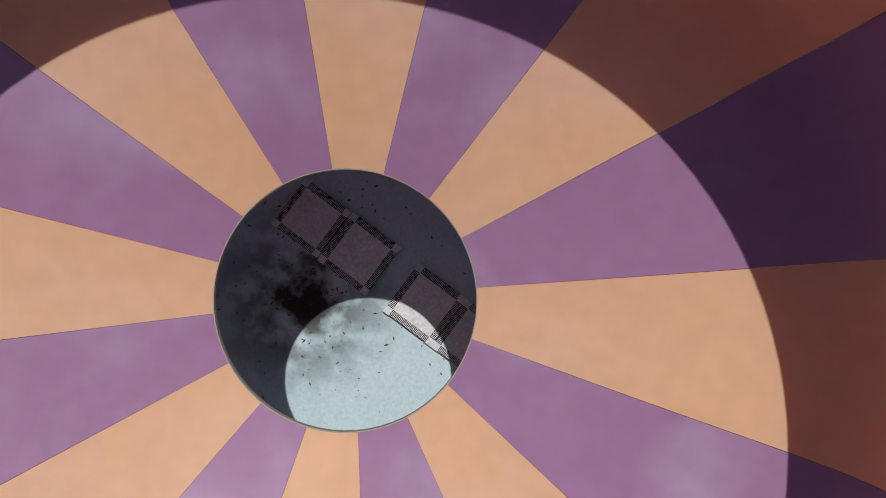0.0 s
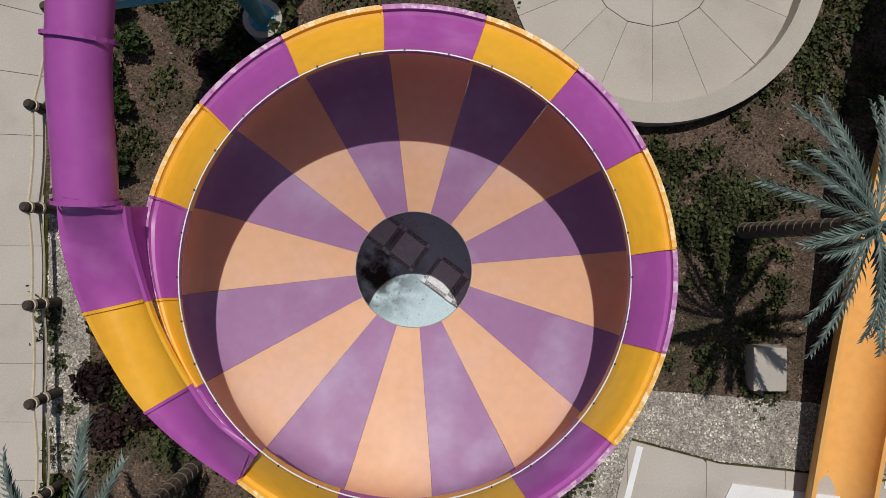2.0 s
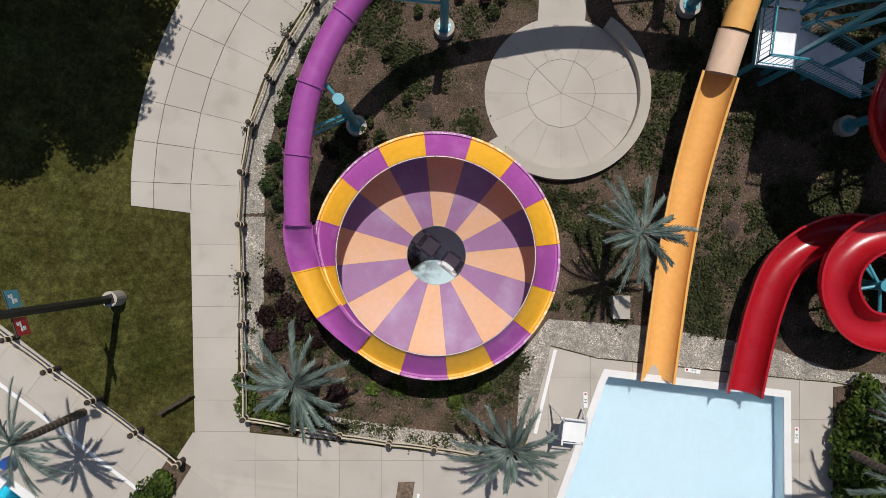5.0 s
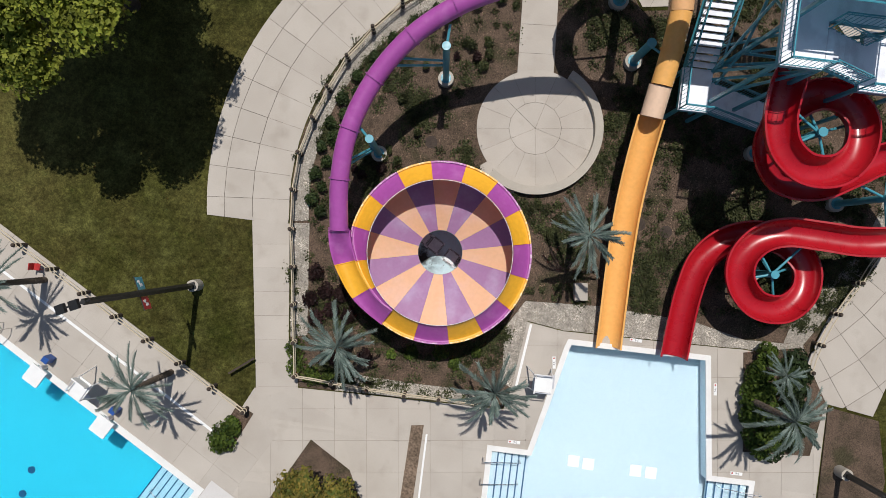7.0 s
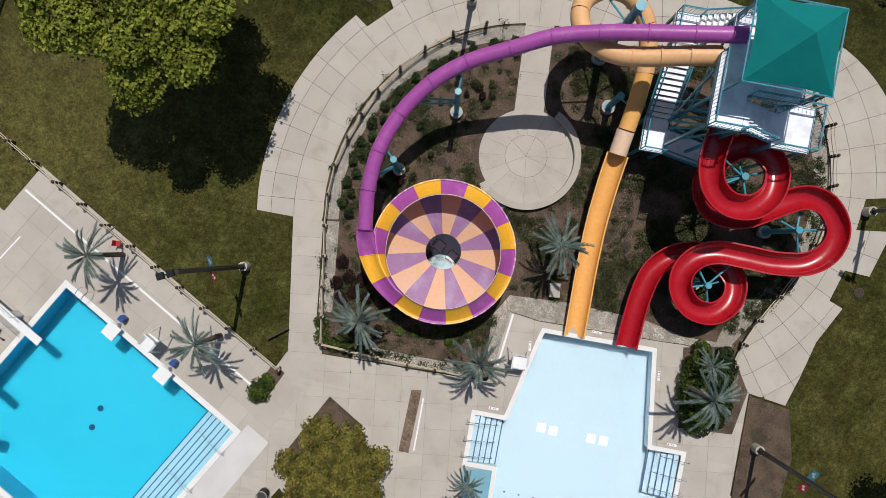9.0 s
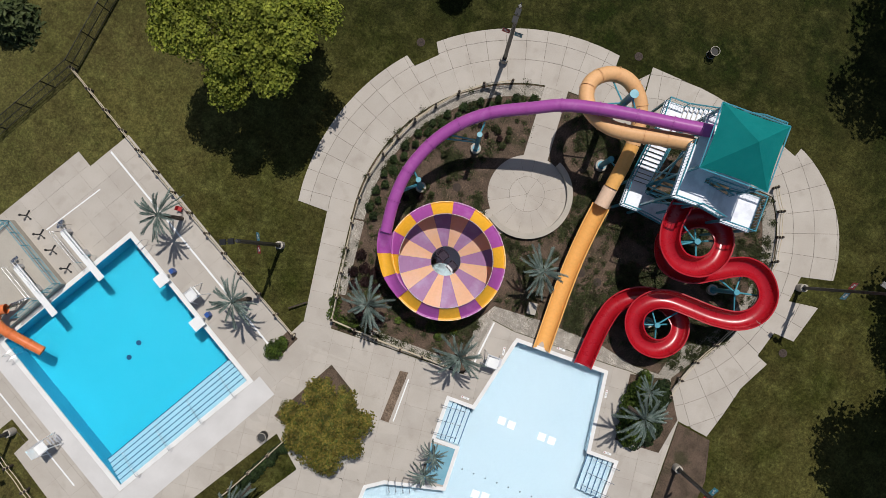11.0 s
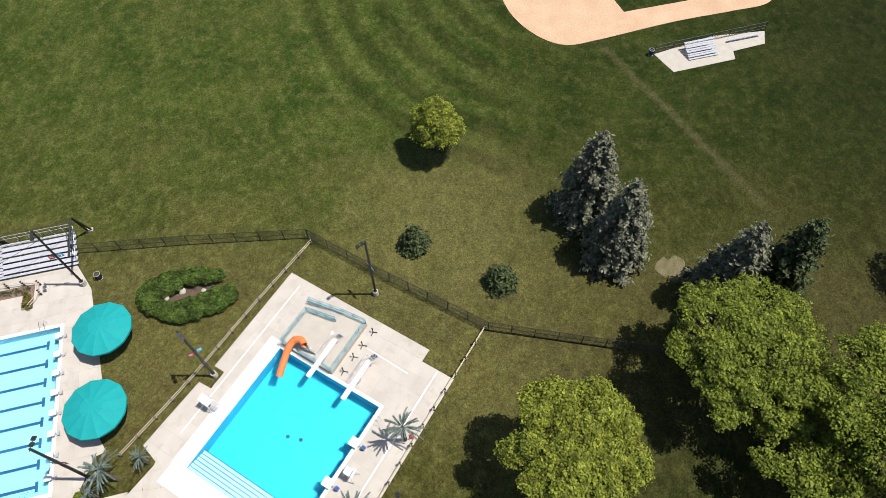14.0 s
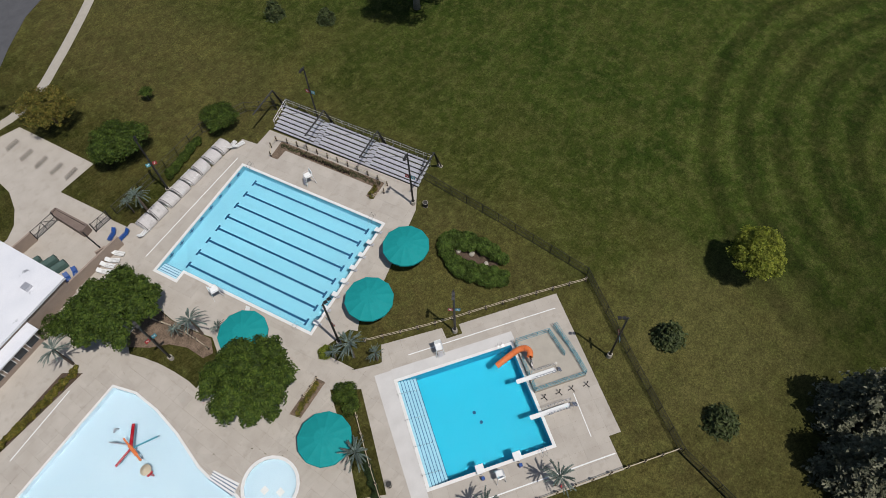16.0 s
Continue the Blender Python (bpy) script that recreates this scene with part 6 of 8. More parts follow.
rng = np.random.default_rng(41)
for k in range(26):
    a, r = radians(rng.uniform(88, 178)), rng.uniform(7.2, 10.3)
    x, y = 4.25 + r * math.cos(a), 2.49 + r * math.sin(a)
    if math.hypot(x + 0.45, y + 0.15) < 4.3 or math.hypot(x - 3.6, y - 6.75) < 3.9 or (1.8 < x < 4.5 and y > 9):
        continue
    shrub((x, y), rng.uniform(0.2, 0.36), rng.uniform(0.3, 0.5), LEAF_WEED if k % 3 else LEAF_PLUM, "small bushy perennial in the bark mulch", 240 + k, 260, 0.085, "perennial", "garden perennials")
for k, (x, y, r) in enumerate(((-36.3, -29.0, 0.4), (-35.5, -30.6, 0.35), (-36.3, -26.6, 0.35))):
    bm = bmesh.new()
    bmesh.ops.create_icosphere(bm, subdivisions=2, radius=r)
    for v in bm.verts:
        v.co *= 1 + 0.35 * noise.noise(v.co * 2.2 + Vector((k * 5, 0, 0)))
        v.co.z *= 0.7
    rock = solid("boulder", bm, CURB, "pale rough boulder between the hedge arms", "rock", "hedge boulders")
    rock.location = (x, y, 0.15)

# weeds and ground cover in the beds, too many to count
rng = np.random.default_rng(77)
cover_p, cover_n, cover_s = [], [], []
tries = 0
while len(cover_p) < 2500 and tries < 40000:
    tries += 1
    x, y = rng.uniform(-8.5, 22.5), rng.uniform(-7.5, 14.8)
    east = x > 5.5
    dense = noise.noise(Vector((x * 0.35, y * 0.35, 3.1)))
    if not inside(garden, x, y) or math.hypot(x - 3.6, y - 6.75) < 3.6 or math.hypot(x + 0.47, y + 0.15) < 2.5 or (2 < x < 4.3 and y > 9) or inside(grav_w, x, y) or (y < -1.8 and x > 3.4):
        continue
    if dense < (0.0 if east else 0.12) and rng.random() > 0.12:
        continue
    r = rng.uniform(0.1, 0.34)
    m = int(30 + 190 * r)
    d = rng.normal(size=(m, 3)) * np.array((r * 0.6, r * 0.6, 0.05))
    d[:, 2] = np.abs(d[:, 2]) * 1.5
    cover_p.append(d + np.array((x, y, -0.02)))
    cover_n.append(np.tile((0, 0, 0.8), (m, 1)) + rng.normal(size=(m, 3)) * 0.6)
    cover_s.append(np.full(m, 0.065) * (0.6 + 0.9 * rng.random(m)))
ob = new("ground_cover", cards_mesh("ground_cover", np.concatenate(cover_p), np.concatenate(cover_n), np.concatenate(cover_s), LEAF_WEED, rng))
tagged(ob, "scattered green weeds and ground cover over brown mulch", "ground cover", kind="stuff")
m = 34000
pts = np.stack([rng.uniform(-8.5, 22.5, m), rng.uniform(-7.7, 14.8, m), np.full(m, -0.022)], 1)
keep = np.array([inside(garden, x, y) and math.hypot(x - 3.6, y - 6.75) > 3.45 and math.hypot(x + 0.47, y + 0.15) > 2.35 and not (2.0 < x < 4.3 and y > 9) for x, y, z in pts])
pts = pts[keep]
CHIP = leaf_material("bark_chips", (0.06, 0.04, 0.028), (0.24, 0.165, 0.115), 0.9, 0.0)
chips = new("bark_chips", cards_mesh("bark_chips", pts, np.tile((0, 0, 1.0), (len(pts), 1)) + rng.normal(size=(len(pts), 3)) * 0.35, 0.045 * (0.5 + rng.random(len(pts))), CHIP, rng, 2.2))
tagged(chips, "loose brown bark chips over the garden bed", "mulch", kind="stuff")
debris = new("debris", cards_mesh("debris", DEBRIS_AT, np.tile((0, 0, 1.0), (len(DEBRIS_AT), 1)), 0.008 + 0.018 * rng.random(len(DEBRIS_AT)) ** 2, BARK, rng, 2.8))
tagged(debris, "dark bits of leaf and bark on the basin floor", "debris", kind="stuff")
# pebbles on the gravel strips near the bowl
STONES = leaf_material("gravel_stones", (0.22, 0.195, 0.16), (0.68, 0.625, 0.545), 0.8, 0.0)
strips = [grav_w, [(-8.2, 0.4), (-7.55, -5.4), (-6.7, -5.2), (-7.3, 0.5)], [(-4.9, -7.85), (-4.9, -6.9), (-1.0, -7.0), (2.4, -7.0), (3.5, -7.65)],
          [(3.3, -3.6), (4.2, -2.1), (8.0, -1.9), (12.9, -2.1), (15.6, -2.7), (18.6, -2.6), (18.8, -3.3), (15.6, -3.15), (14.5, -3.2), (6.3, -3.35), (4.42, -3.1), (4.0, -6.6), (3.5, -6.4)]]
pts = []
for strip in strips:
    lo, hi = [min(p[i] for p in strip) for i in (0, 1)], [max(p[i] for p in strip) for i in (0, 1)]
    q = np.stack([rng.uniform(lo[0], hi[0], 60000), rng.uniform(lo[1], hi[1], 60000)], 1)
    want = abs(area(strip)) * 620
    q = [p for p in q[: int(want * (hi[0] - lo[0]) * (hi[1] - lo[1]) / abs(area(strip)))] if inside(strip, *p)]
    pts += [(x, y, -0.004) for x, y in q]
pts = np.array(pts)
stones = new("gravel_stones", cards_mesh("gravel_stones", pts, np.tile((0, 0, 1.0), (len(pts), 1)) + rng.normal(size=(len(pts), 3)) * 0.4, 0.042 * (0.5 + rng.random(len(pts))), STONES, rng, 1.2))
tagged(stones, "loose pale and brown gravel stones", "gravel", kind="stuff")

# ---- fixtures and furniture ----
def lamp(at, head_turn, label="tall black floodlight pole with teal and red signs", height=10.6, signs=1):
    """A light pole: concrete footing, square pole, arm with flood heads, and two signs on a bar."""
    t = thing("light_pole", (*at, -0.04), label, "light pole", "light poles", rz=head_turn)
    bm = bmesh.new()
    rod(bm, (0, 0, -0.1), (0, 0, 0.75), 0.3, n=20)
    part("footing", bm, CURB, t, "round concrete footing")
    bm = bmesh.new()
    box(bm, (0, 0, 0.79), (0.34, 0.34, 0.08))
    part("base_plate", bm, BLACK, t)
    bm = bmesh.new()
    rod(bm, (0, 0, 0.8), (0, 0, height), 0.15, 0.12, 4)
    part("pole", bm, BLACK, t)
    bm = bmesh.new()
    rod(bm, (-0.25, 0, height - 0.1), (0.85, 0, height - 0.05), 0.04, n=6)
    part("arm", bm, BLACK, t)
    for x in (0.35, 0.85):
        bm = bmesh.new()
        box(bm, (x, 0, height - 0.08), (0.38, 0.34, 0.14), tilt=14)
        bmesh.ops.bevel(bm, geom=bm.edges[:], offset=0.02, segments=1)
        head = part("flood_head", bm, BLACK, t)
        bm = bmesh.new()
        box(bm, (x + 0.02, 0, height - 0.16), (0.3, 0.27, 0.02), tilt=14)
        part("lens", bm, WHITE, head, "pale lens")
    if signs:
        for s, mat, sign in ((signs, TEAL_STEEL, "teal sign with a pale figure mark"), (-signs, SIGN_RED, "red sign with a pale mark")):
            bm = bmesh.new()
            rod(bm, (0, 0, 6.4), (0, s * 0.75, 6.4), 0.02, n=6)
            bracket = part("sign_bracket", bm, BLACK, t)
            bm = bmesh.new()
            box(bm, (0, s * 0.43, 6.05), (0.03, 0.55, 0.6))
            part("sign", bm, mat, bracket, sign)
            bm = bmesh.new()
            for dy, dz, w, h in ((0, 0.05, 0.3, 0.07), (0.06, -0.08, 0.12, 0.12), (-0.08, 0.16, 0.1, 0.1)):
                box(bm, (0, s * 0.43 + dy, 6.05 + dz), (0.045, w, h))
            part("sign_mark", bm, WHITE, bracket)
    return t


LAMPS = [((-12.6, -3.35), 205), ((-1.55, 15.75), 270), ((25.4, 7.2), 160), ((-36.1, -7.9), 310), ((-26.75, -23.55), 40), ((-37.2, -40.1), 20), ((-39.1, -61.1), 20), ((-16.8, -67.6), 250), ((-2.1, -46.8), 90),
         ((-16.6, -33.0), 180), ((21.2, -8.75), 330)]
for k, (at, turn) in enumerate(LAMPS):
    lamp(at, turn, signs=1 if k else -1)

# rope fences
post_bm = bmesh.new()
rod(post_bm, (0, 0, -0.1), (0, 0, 0.98), 0.105, 0.1, 12)
rod(post_bm, (0, 0, 0.98), (0, 0, 1.04), 0.1, 0.06, 12)
POST_MESH = mesh_of("post", post_bm, POST)
ring_bm = bmesh.new()
rod(ring_bm, (0, 0, -0.035), (0, 0, 0.035), 0.125, n=12)
RING_MESH = mesh_of("rope_wrap", ring_bm, ROPE)


def rope_fence(posts, label):
    f = thing("rope_fence", (*posts[0], 0), label, "fence", "rope fences")
    o = Vector((*posts[0], 0))
    for p in posts:
        q = share("post", POST_MESH, f, Matrix.Translation(Vector((*p, 0)) - o) @ pose(0, 0, 0, random.uniform(-3, 3), random.uniform(-3, 3), 0))
        for z in (0.86, 0.5):
            share("rope_wrap", RING_MESH, q, Matrix.Translation((0, 0, z)))
    for z in (0.86, 0.5):
        for a, b in zip(posts, posts[1:]):
            bm = bmesh.new()
            line_ = []
            for i in range(9):
                s = i / 8
                p = Vector((*a, z)).lerp(Vector((*b, z)), s)
                p.z -= 0.35 * s * (1 - s)
                line_.append(p - o)
            sweep(bm, line_, [(0.032 * math.cos(k * 1.047), 0.032 * math.sin(k * 1.047)) for k in range(6)], True)
            part("rope", bm, ROPE, f)
    return f


def spaced(points, step):
    return [(p.x, p.y) for p in spline([(x, y, 0) for x, y in points], step)]


rope_fence([(-0.4, 14.35), (-2.3, 13.35), (-3.9, 12.1), (-5.2, 10.6), (-6.3, 9.05), (-7.05, 7.35), (-7.65, 5.75), (-8.1, 3.95), (-8.2, 2.05), (-8.05, 0.1), (-7.75, -1.8), (-7.5, -3.65), (-7.2, -5.5), (-6.95, -7.25),
            (-5.1, -7.35), (-3.3, -7.45), (-1.35, -7.5), (0.4, -7.5), (2.25, -7.6)], "dark timber post and rope fence round the slide garden")
rope_fence([(21.0, 13.6), (21.95, 12.05), (22.5, 10.2), (22.8, 8.3), (22.75, 6.4), (22.35, 4.5), (21.6, 2.7), (20.7, 0.9), (19.75, -0.8), (19.1, -2.4), (18.75, -3.9)],
           "dark timber post and rope fence beside the red slide")
rope_fence(spaced([(-32.0, 3.75), (-20.7, -2.9), (-9.3, -9.3)], 2.05), "timber post and rope fence along the diving deck lawn")
rope_fence(spaced([(-42.5, -15.7), (-34, -21.1), (-25.9, -25.95), (-18.7, -30.8)], 2.1), "pale rope fence along the umbrella lawn")
rope_fence(spaced([(-12.6, -26.6), (-9.6, -21.5), (-7.0, -16.6)], 1.9), "low rope fence in the planted strip")
rope_fence(spaced([(-30.12, -61.38), (-32.94, -62.25), (-37.14, -45.67), (-34.33, -44.96)], 1.75), "low rope fence round the grandstand bed")
rope_fence([(-11.75, -31.7), (-10.5, -31.45), (-9.3, -31.2)], "short rope fence in the narrow plaza bed")
rope_fence(spaced([(-3.4, -53.2), (-5.0, -49.0), (-5.8, -44.4)], 1.8), "low rope fence along the palm bed")


# boundary fence of chain link
def chain_fence(points, label, height=1.85, spacing=2.6):
    line_ = [Vector((*p, 0)) for p in spaced_straight(points, spacing)]
    f = thing("chain_link_fence", line_[0], label, "fence", "boundary fences")
    o = line_[0]
    bm = bmesh.new()
    rod(bm, (0, 0, -0.1), (0, 0, height + 0.05), 0.045, n=8)
    mesh = mesh_of("post", bm, BLACK)
    for p in line_:
        share("post", mesh, f, Matrix.Translation(p - o))
    for a, b in zip(line_, line_[1:]):
        bm = bmesh.new()
        for z in (height, height * 0.5, 0.08):
            rod(bm, a - o + Vector((0, 0, z)), b - o + Vector((0, 0, z)), 0.028, n=6)
        part("rail", bm, BLACK, f)
        bm = bmesh.new()
        d = b - a
        length = d.length
        u = d / length
        side = Vector((-u.y, u.x, 0))
        n = int(length / 0.16)
        for sgn in (1, -1):
            for k in range(-int(height / 0.16), n + 1):
                s0, s1 = 0.16 * k, 0.16 * k + height
                z0, z1 = (0.08, height) if sgn > 0 else (height, 0.08)
                lo, hi = max(0, s0), min(length, s1)
                if hi - lo < 0.05:
                    continue
                q = lambda s: a - o + u * s + Vector((0, 0, z0 + (z1 - z0) * (s - s0) / height))
                w = Vector((0, 0, 0.006)) + side * 0.004
                bm.faces.new([bm.verts.new(v) for v in (q(lo) - w, q(hi) - w, q(hi) + w, q(lo) + w)])
        part("wire_mesh", bm, BLACK, f)
    return f


def spaced_straight(points, step):
    out = []
    for a, b in zip(points, points[1:]):
        a, b = Vector(a), Vector(b)
        n = max(1, round((b - a).length / step))
        out += [tuple(a.lerp(b, i / n)) for i in range(n)]
    return out + [tuple(points[-1])]


chain_fence([(-41.2, -42.3), (-42.4, -29.6), (-43.3, -16.1), (-37.7, -6.5), (-31.9, 4.1), (-29.7, 18.4), (-28.5, 26)], "black chain link fence between pool lawn and park")
chain_fence([(-36.6, -67.6), (-33.4, -71.0), (-26.5, -72.7), (-16.5, -70.8), (-9.8, -70.0)], "black chain link fence behind the lap pool hedge")
chain_fence([(-41.2, -42.3), (-43.6, -43.4), (-37.0, -69.2), (-36.6, -67.6)], "black chain link fence behind the grandstand")


# umbrellas
def umbrella(at, label, r=3.0):
    t = thing("umbrella", (*at, 0), label, "umbrella", "teal umbrellas")
    bm = bmesh.new()
    n, rings = 12, [(0.02, 3.25), (0.35, 3.2), (0.7, 2.9), (0.985, 2.6), (1.0, 2.55), (0.995, 2.3)]
    vs = []
    for f, z in rings:
        row = []
        for k in range(n * 3):
            a = 2 * math.pi * k / (n * 3)
            bump = 1 if k % 3 == 0 else 0.975
            row.append(bm.verts.new((r * f * bump * math.cos(a), r * f * bump * math.sin(a), z - (0.0 if k % 3 == 0 else 0.05 * f))))
        vs.append(row)
    for p, q in zip(vs, vs[1:]):
        for k in range(n * 3):
            j = (k + 1) % (n * 3)
            bm.faces.new((p[k], q[k], q[j], p[j]))
    bm.faces.new(vs[0])
    bmesh.ops.recalc_face_normals(bm, faces=bm.faces)
    for e in bm.edges:
        e.smooth = True
    part("canopy", bm, TEAL_CLOTH, t, "teal canvas canopy with a hanging edge")
    bm = bmesh.new()
    rod(bm, (0, 0, 0), (0, 0, 3.2), 0.06, n=10)
    part("pole", bm, WHITE, t)
    bm = bmesh.new()
    rod(bm, (0, 0, 0), (0, 0, 0.12), 0.4, 0.36, 16)
    part("base", bm, CURB, t)
    for k in range(n):
        bm = bmesh.new()
        a = 2 * math.pi * k / n
        rod(bm, (0.05 * math.cos(a), 0.05 * math.sin(a), 3.15), (r * 0.95 * math.cos(a), r * 0.95 * math.sin(a), 2.58), 0.018, n=5)
        part("rib", bm, WHITE, t)
    return t


u0 = umbrella((-30.75, -35.15), "large round teal canvas umbrella over deck and lawn")
for x, y in ((-22.45, -33.4), (-9.6, -41.5), (-7.5, -25.2)):
    copy_thing(u0, pose(x, y, 0, 0, 0, x * 7))

# grandstand
g = thing("grandstand", (-36.5, -54.5, 0), "aluminium bleachers with six rows and black awning frames", "bleachers")
a0, along = Vector((-34.0, -65.2)), Vector((-0.2457, 0.9693))
back = Vector((-0.9693, -0.2457))
turn_g = math.degrees(math.atan2(along.y, along.x))
LEN = 24.4


def stand(s, d, z):
    q = a0 + along * s + back * d
    return (q.x, q.y, z)


for k in range(6):
    for nm, d, z, w in (("seat", 0.62 * k + 0.2, 0.42 + 0.2 * k, 0.26), ("footboard", 0.62 * k - 0.12, 0.16 + 0.2 * k, 0.3)):
        for s0, s1 in ((0.1, 7.0), (7.9, 15.6), (16.5, LEN)) if nm == "seat" else ((0.1, LEN),):
            bm = bmesh.new()
            box(bm, stand((s0 + s1) / 2, d, z), (s1 - s0, w, 0.05), turn_g)
            part(nm, bm, BLEACHER, g, world=True)
for s in (7.45, 16.05):
    for k in range(6):
        bm = bmesh.new()
        box(bm, stand(s, 0.62 * k + 0.1, 0.3 + 0.2 * k), (0.8, 0.3, 0.04), turn_g)
        part("aisle_step", bm, BLEACHER, g, world=True)
for s in [0.2 + 2.0 * k for k in range(13)]:
    bm = bmesh.new()
    rod(bm, stand(s, -0.2, 0), stand(s, -0.2, 0.2), 0.03)
    rod(bm, stand(s, 3.6, 0), stand(s, 3.6, 1.5), 0.03)
    rod(bm, stand(s, -0.2, 0.02), stand(s, 3.6, 1.12), 0.03)
    part("support_frame", bm, ALU, g, world=True)
for pts in ([stand(0.1, 3.7, 1.5), stand(LEN, 3.7, 1.5)], [stand(0.1, 0.2, 0.5), stand(0.1, 3.7, 1.5)], [stand(LEN, 0.2, 0.5), stand(LEN, 3.7, 1.5)]):
    bm = bmesh.new()
    p, q = Vector(pts[0]), Vector(pts[1])
    n = max(3, round((q - p).length / 1.2))
    for h in (0.5, 1.0):
        rod(bm, p + Vector((0, 0, h)), q + Vector((0, 0, h)), 0.025, n=6)
    for i in range(n + 1):
        s = p.lerp(q, i / n)
        rod(bm, s, s + Vector((0, 0, 1.0)), 0.025, n=6)
    part("guard_rail", bm, ALU, g, world=True)
bm = bmesh.new()
box(bm, stand(LEN / 2, -0.35, 0.12), (LEN, 0.06, 0.2), turn_g)
part("front_board", bm, BLACK, g, world=True)
for s in (-1.4, 7.5, 16.3, 25.1):
    f = thing("awning_frame", stand(s, 3.9, 0), "black steel cantilever awning frame over the bleachers", "awning frame", "awning frames")
    for ds in (0.0, 0.45):
        bm = bmesh.new()
        rod(bm, stand(s + ds, 4.3, 0), stand(s + 0.22, 3.0, 4.3), 0.11, n=6)
        part("upright", bm, BLACK, f, world=True)
    bm = bmesh.new()
    rod(bm, stand(s + 0.22, 3.0, 4.3), stand(s + 0.22, -1.9, 4.0), 0.12, 0.11, n=6)
    part("boom", bm, BLACK, f, world=True)
    bm = bmesh.new()
    box(bm, stand(s + 0.22, 4.3, 0.04), (0.8, 0.5, 0.1), turn_g)
    part("footing", bm, CURB, f, world=True)
    if s < 20:
        for d, z, sag in ((3.0, 4.3, 2.8), (-1.9, 4.0, 1.2)):
            bm = bmesh.new()
            a, b = Vector(stand(s + 0.22, d, z)), Vector(stand(s + 9.0, 3.0, 4.3))
            line_ = [a.lerp(b, i / 12) - Vector((0, 0, sag * (i / 12) * (1 - i / 12))) for i in range(13)]
            sweep(bm, line_, [(0.03, 0), (0, 0.03), (-0.03, 0), (0, -0.03)], True)
            part("cable", bm, BLACK, f, world=True)



# poolside equipment
def block(at, turn):
    t = thing("starting_block", (*at, 0), "white starting block with a grey sloping step at the pool edge", "starting block", "starting blocks", rz=turn)
    bm = bmesh.new()
    box(bm, (0, 0, 0.62), (0.72, 0.62, 0.06), tilt=6)
    bmesh.ops.bevel(bm, geom=bm.edges[:], offset=0.015, segments=1)
    part("platform", bm, WHITE, t)
    bm = bmesh.new()
    rod(bm, (-0.2, 0, 0), (-0.1, 0, 0.6), 0.09, n=8)
    box(bm, (-0.2, 0, 0.03), (0.34, 0.34, 0.06))
    part("pedestal", bm, ALU, t)
    bm = bmesh.new()
    box(bm, (-0.52, 0, 0.3), (0.24, 0.4, 0.05))
    part("step", bm, ALU, t, "grey foot step")
    return t


b0 = None
for k in range(8):
    x, y = lap(23.0, 1.35 + 2.11 * k)
    if b0 is None:
        b0 = block((x, y), math.degrees(math.atan2(-LANE.y, -LANE.x)))
    else:
        copy_thing(b0, pose(x, y, 0, 0, 0, math.degrees(math.atan2(-LANE.y, -LANE.x))))


def guard_chair(at, turn, label="white lifeguard chair with a sloping ladder at the poolside"):
    t = thing("lifeguard_chair", (*at, 0), label, "lifeguard chair", "lifeguard chairs", rz=turn)
    for sx in (-0.55, 0.55):
        for sy in (-0.45, 0.45):
            bm = bmesh.new()
            rod(bm, (sx * 1.15, sy * 1.15, 0), (sx * 0.75, sy * 0.8, 1.7), 0.035, n=6)
            part("leg", bm, WHITE, t)
    bm = bmesh.new()
    box(bm, (0, 0, 1.55), (0.95, 0.85, 0.06))
    bmesh.ops.bevel(bm, geom=bm.edges[:], offset=0.02, segments=1)
    part("seat", bm, WHITE, t)
    bm = bmesh.new()
    box(bm, (-0.42, 0, 1.95), (0.06, 0.8, 0.7), tilt=-10)
    part("backrest", bm, WHITE, t)
    for k in range(4):
        bm = bmesh.new()
        box(bm, (0.75 - 0.06 * k, 0, 0.3 + 0.3 * k), (0.12, 0.55, 0.03))
        part("rung", bm, ALU, t)
    bm = bmesh.new()
    for sy in (-0.42, 0.42):
        rod(bm, (-0.4, sy, 1.85), (0.4, sy, 1.8), 0.025, n=6)
        rod(bm, (0.4, sy, 1.8), (0.42, sy, 1.55), 0.025, n=6)
    part("armrest", bm, ALU, t)
    return t


c0 = guard_chair((5.3, -5.9), 0)
for x, y, r, k in ((-17.1, -8.9, -120, 1.0), (-23.6, -23.3, 60, 1.0), (-30.6, -53.6, -14, 1.08), (-11.0, -49.3, 166, 1.08)):
    copy_thing(c0, pose(x, y, 0, 0, 0, r) @ Matrix.Scale(k, 4))


def lift_seat(at, turn):
    t = thing("guard_platform", (*at, 0), "white low platform with a blue post over the pool edge", "platform", "edge platforms", rz=turn)
    bm = bmesh.new()
    box(bm, (0.25, 0, 0.5), (0.95, 0.9, 0.1))
    bmesh.ops.bevel(bm, geom=bm.edges[:], offset=0.03, segments=2)
    part("platform", bm, WHITE, t)
    bm = bmesh.new()
    rod(bm, (-0.2, 0, 0), (-0.2, 0, 0.5), 0.12, n=10)
    part("pedestal", bm, ALU, t)
    bm = bmesh.new()
    box(bm, (-0.75, 0, 0.35), (0.3, 0.34, 0.6))
    part("tackle_box", bm, BLUE, t, "blue rescue box")
    return t


TURN_D = math.degrees(math.atan2(V.y, V.x))
s0 = lift_seat(dive(4.45, 0.1), TURN_D)
copy_thing(s0, pose(*dive(8.7, 0.1), 0, 0, 0, TURN_D))


# diving boards
TURN_U = math.degrees(math.atan2(U.y, U.x))


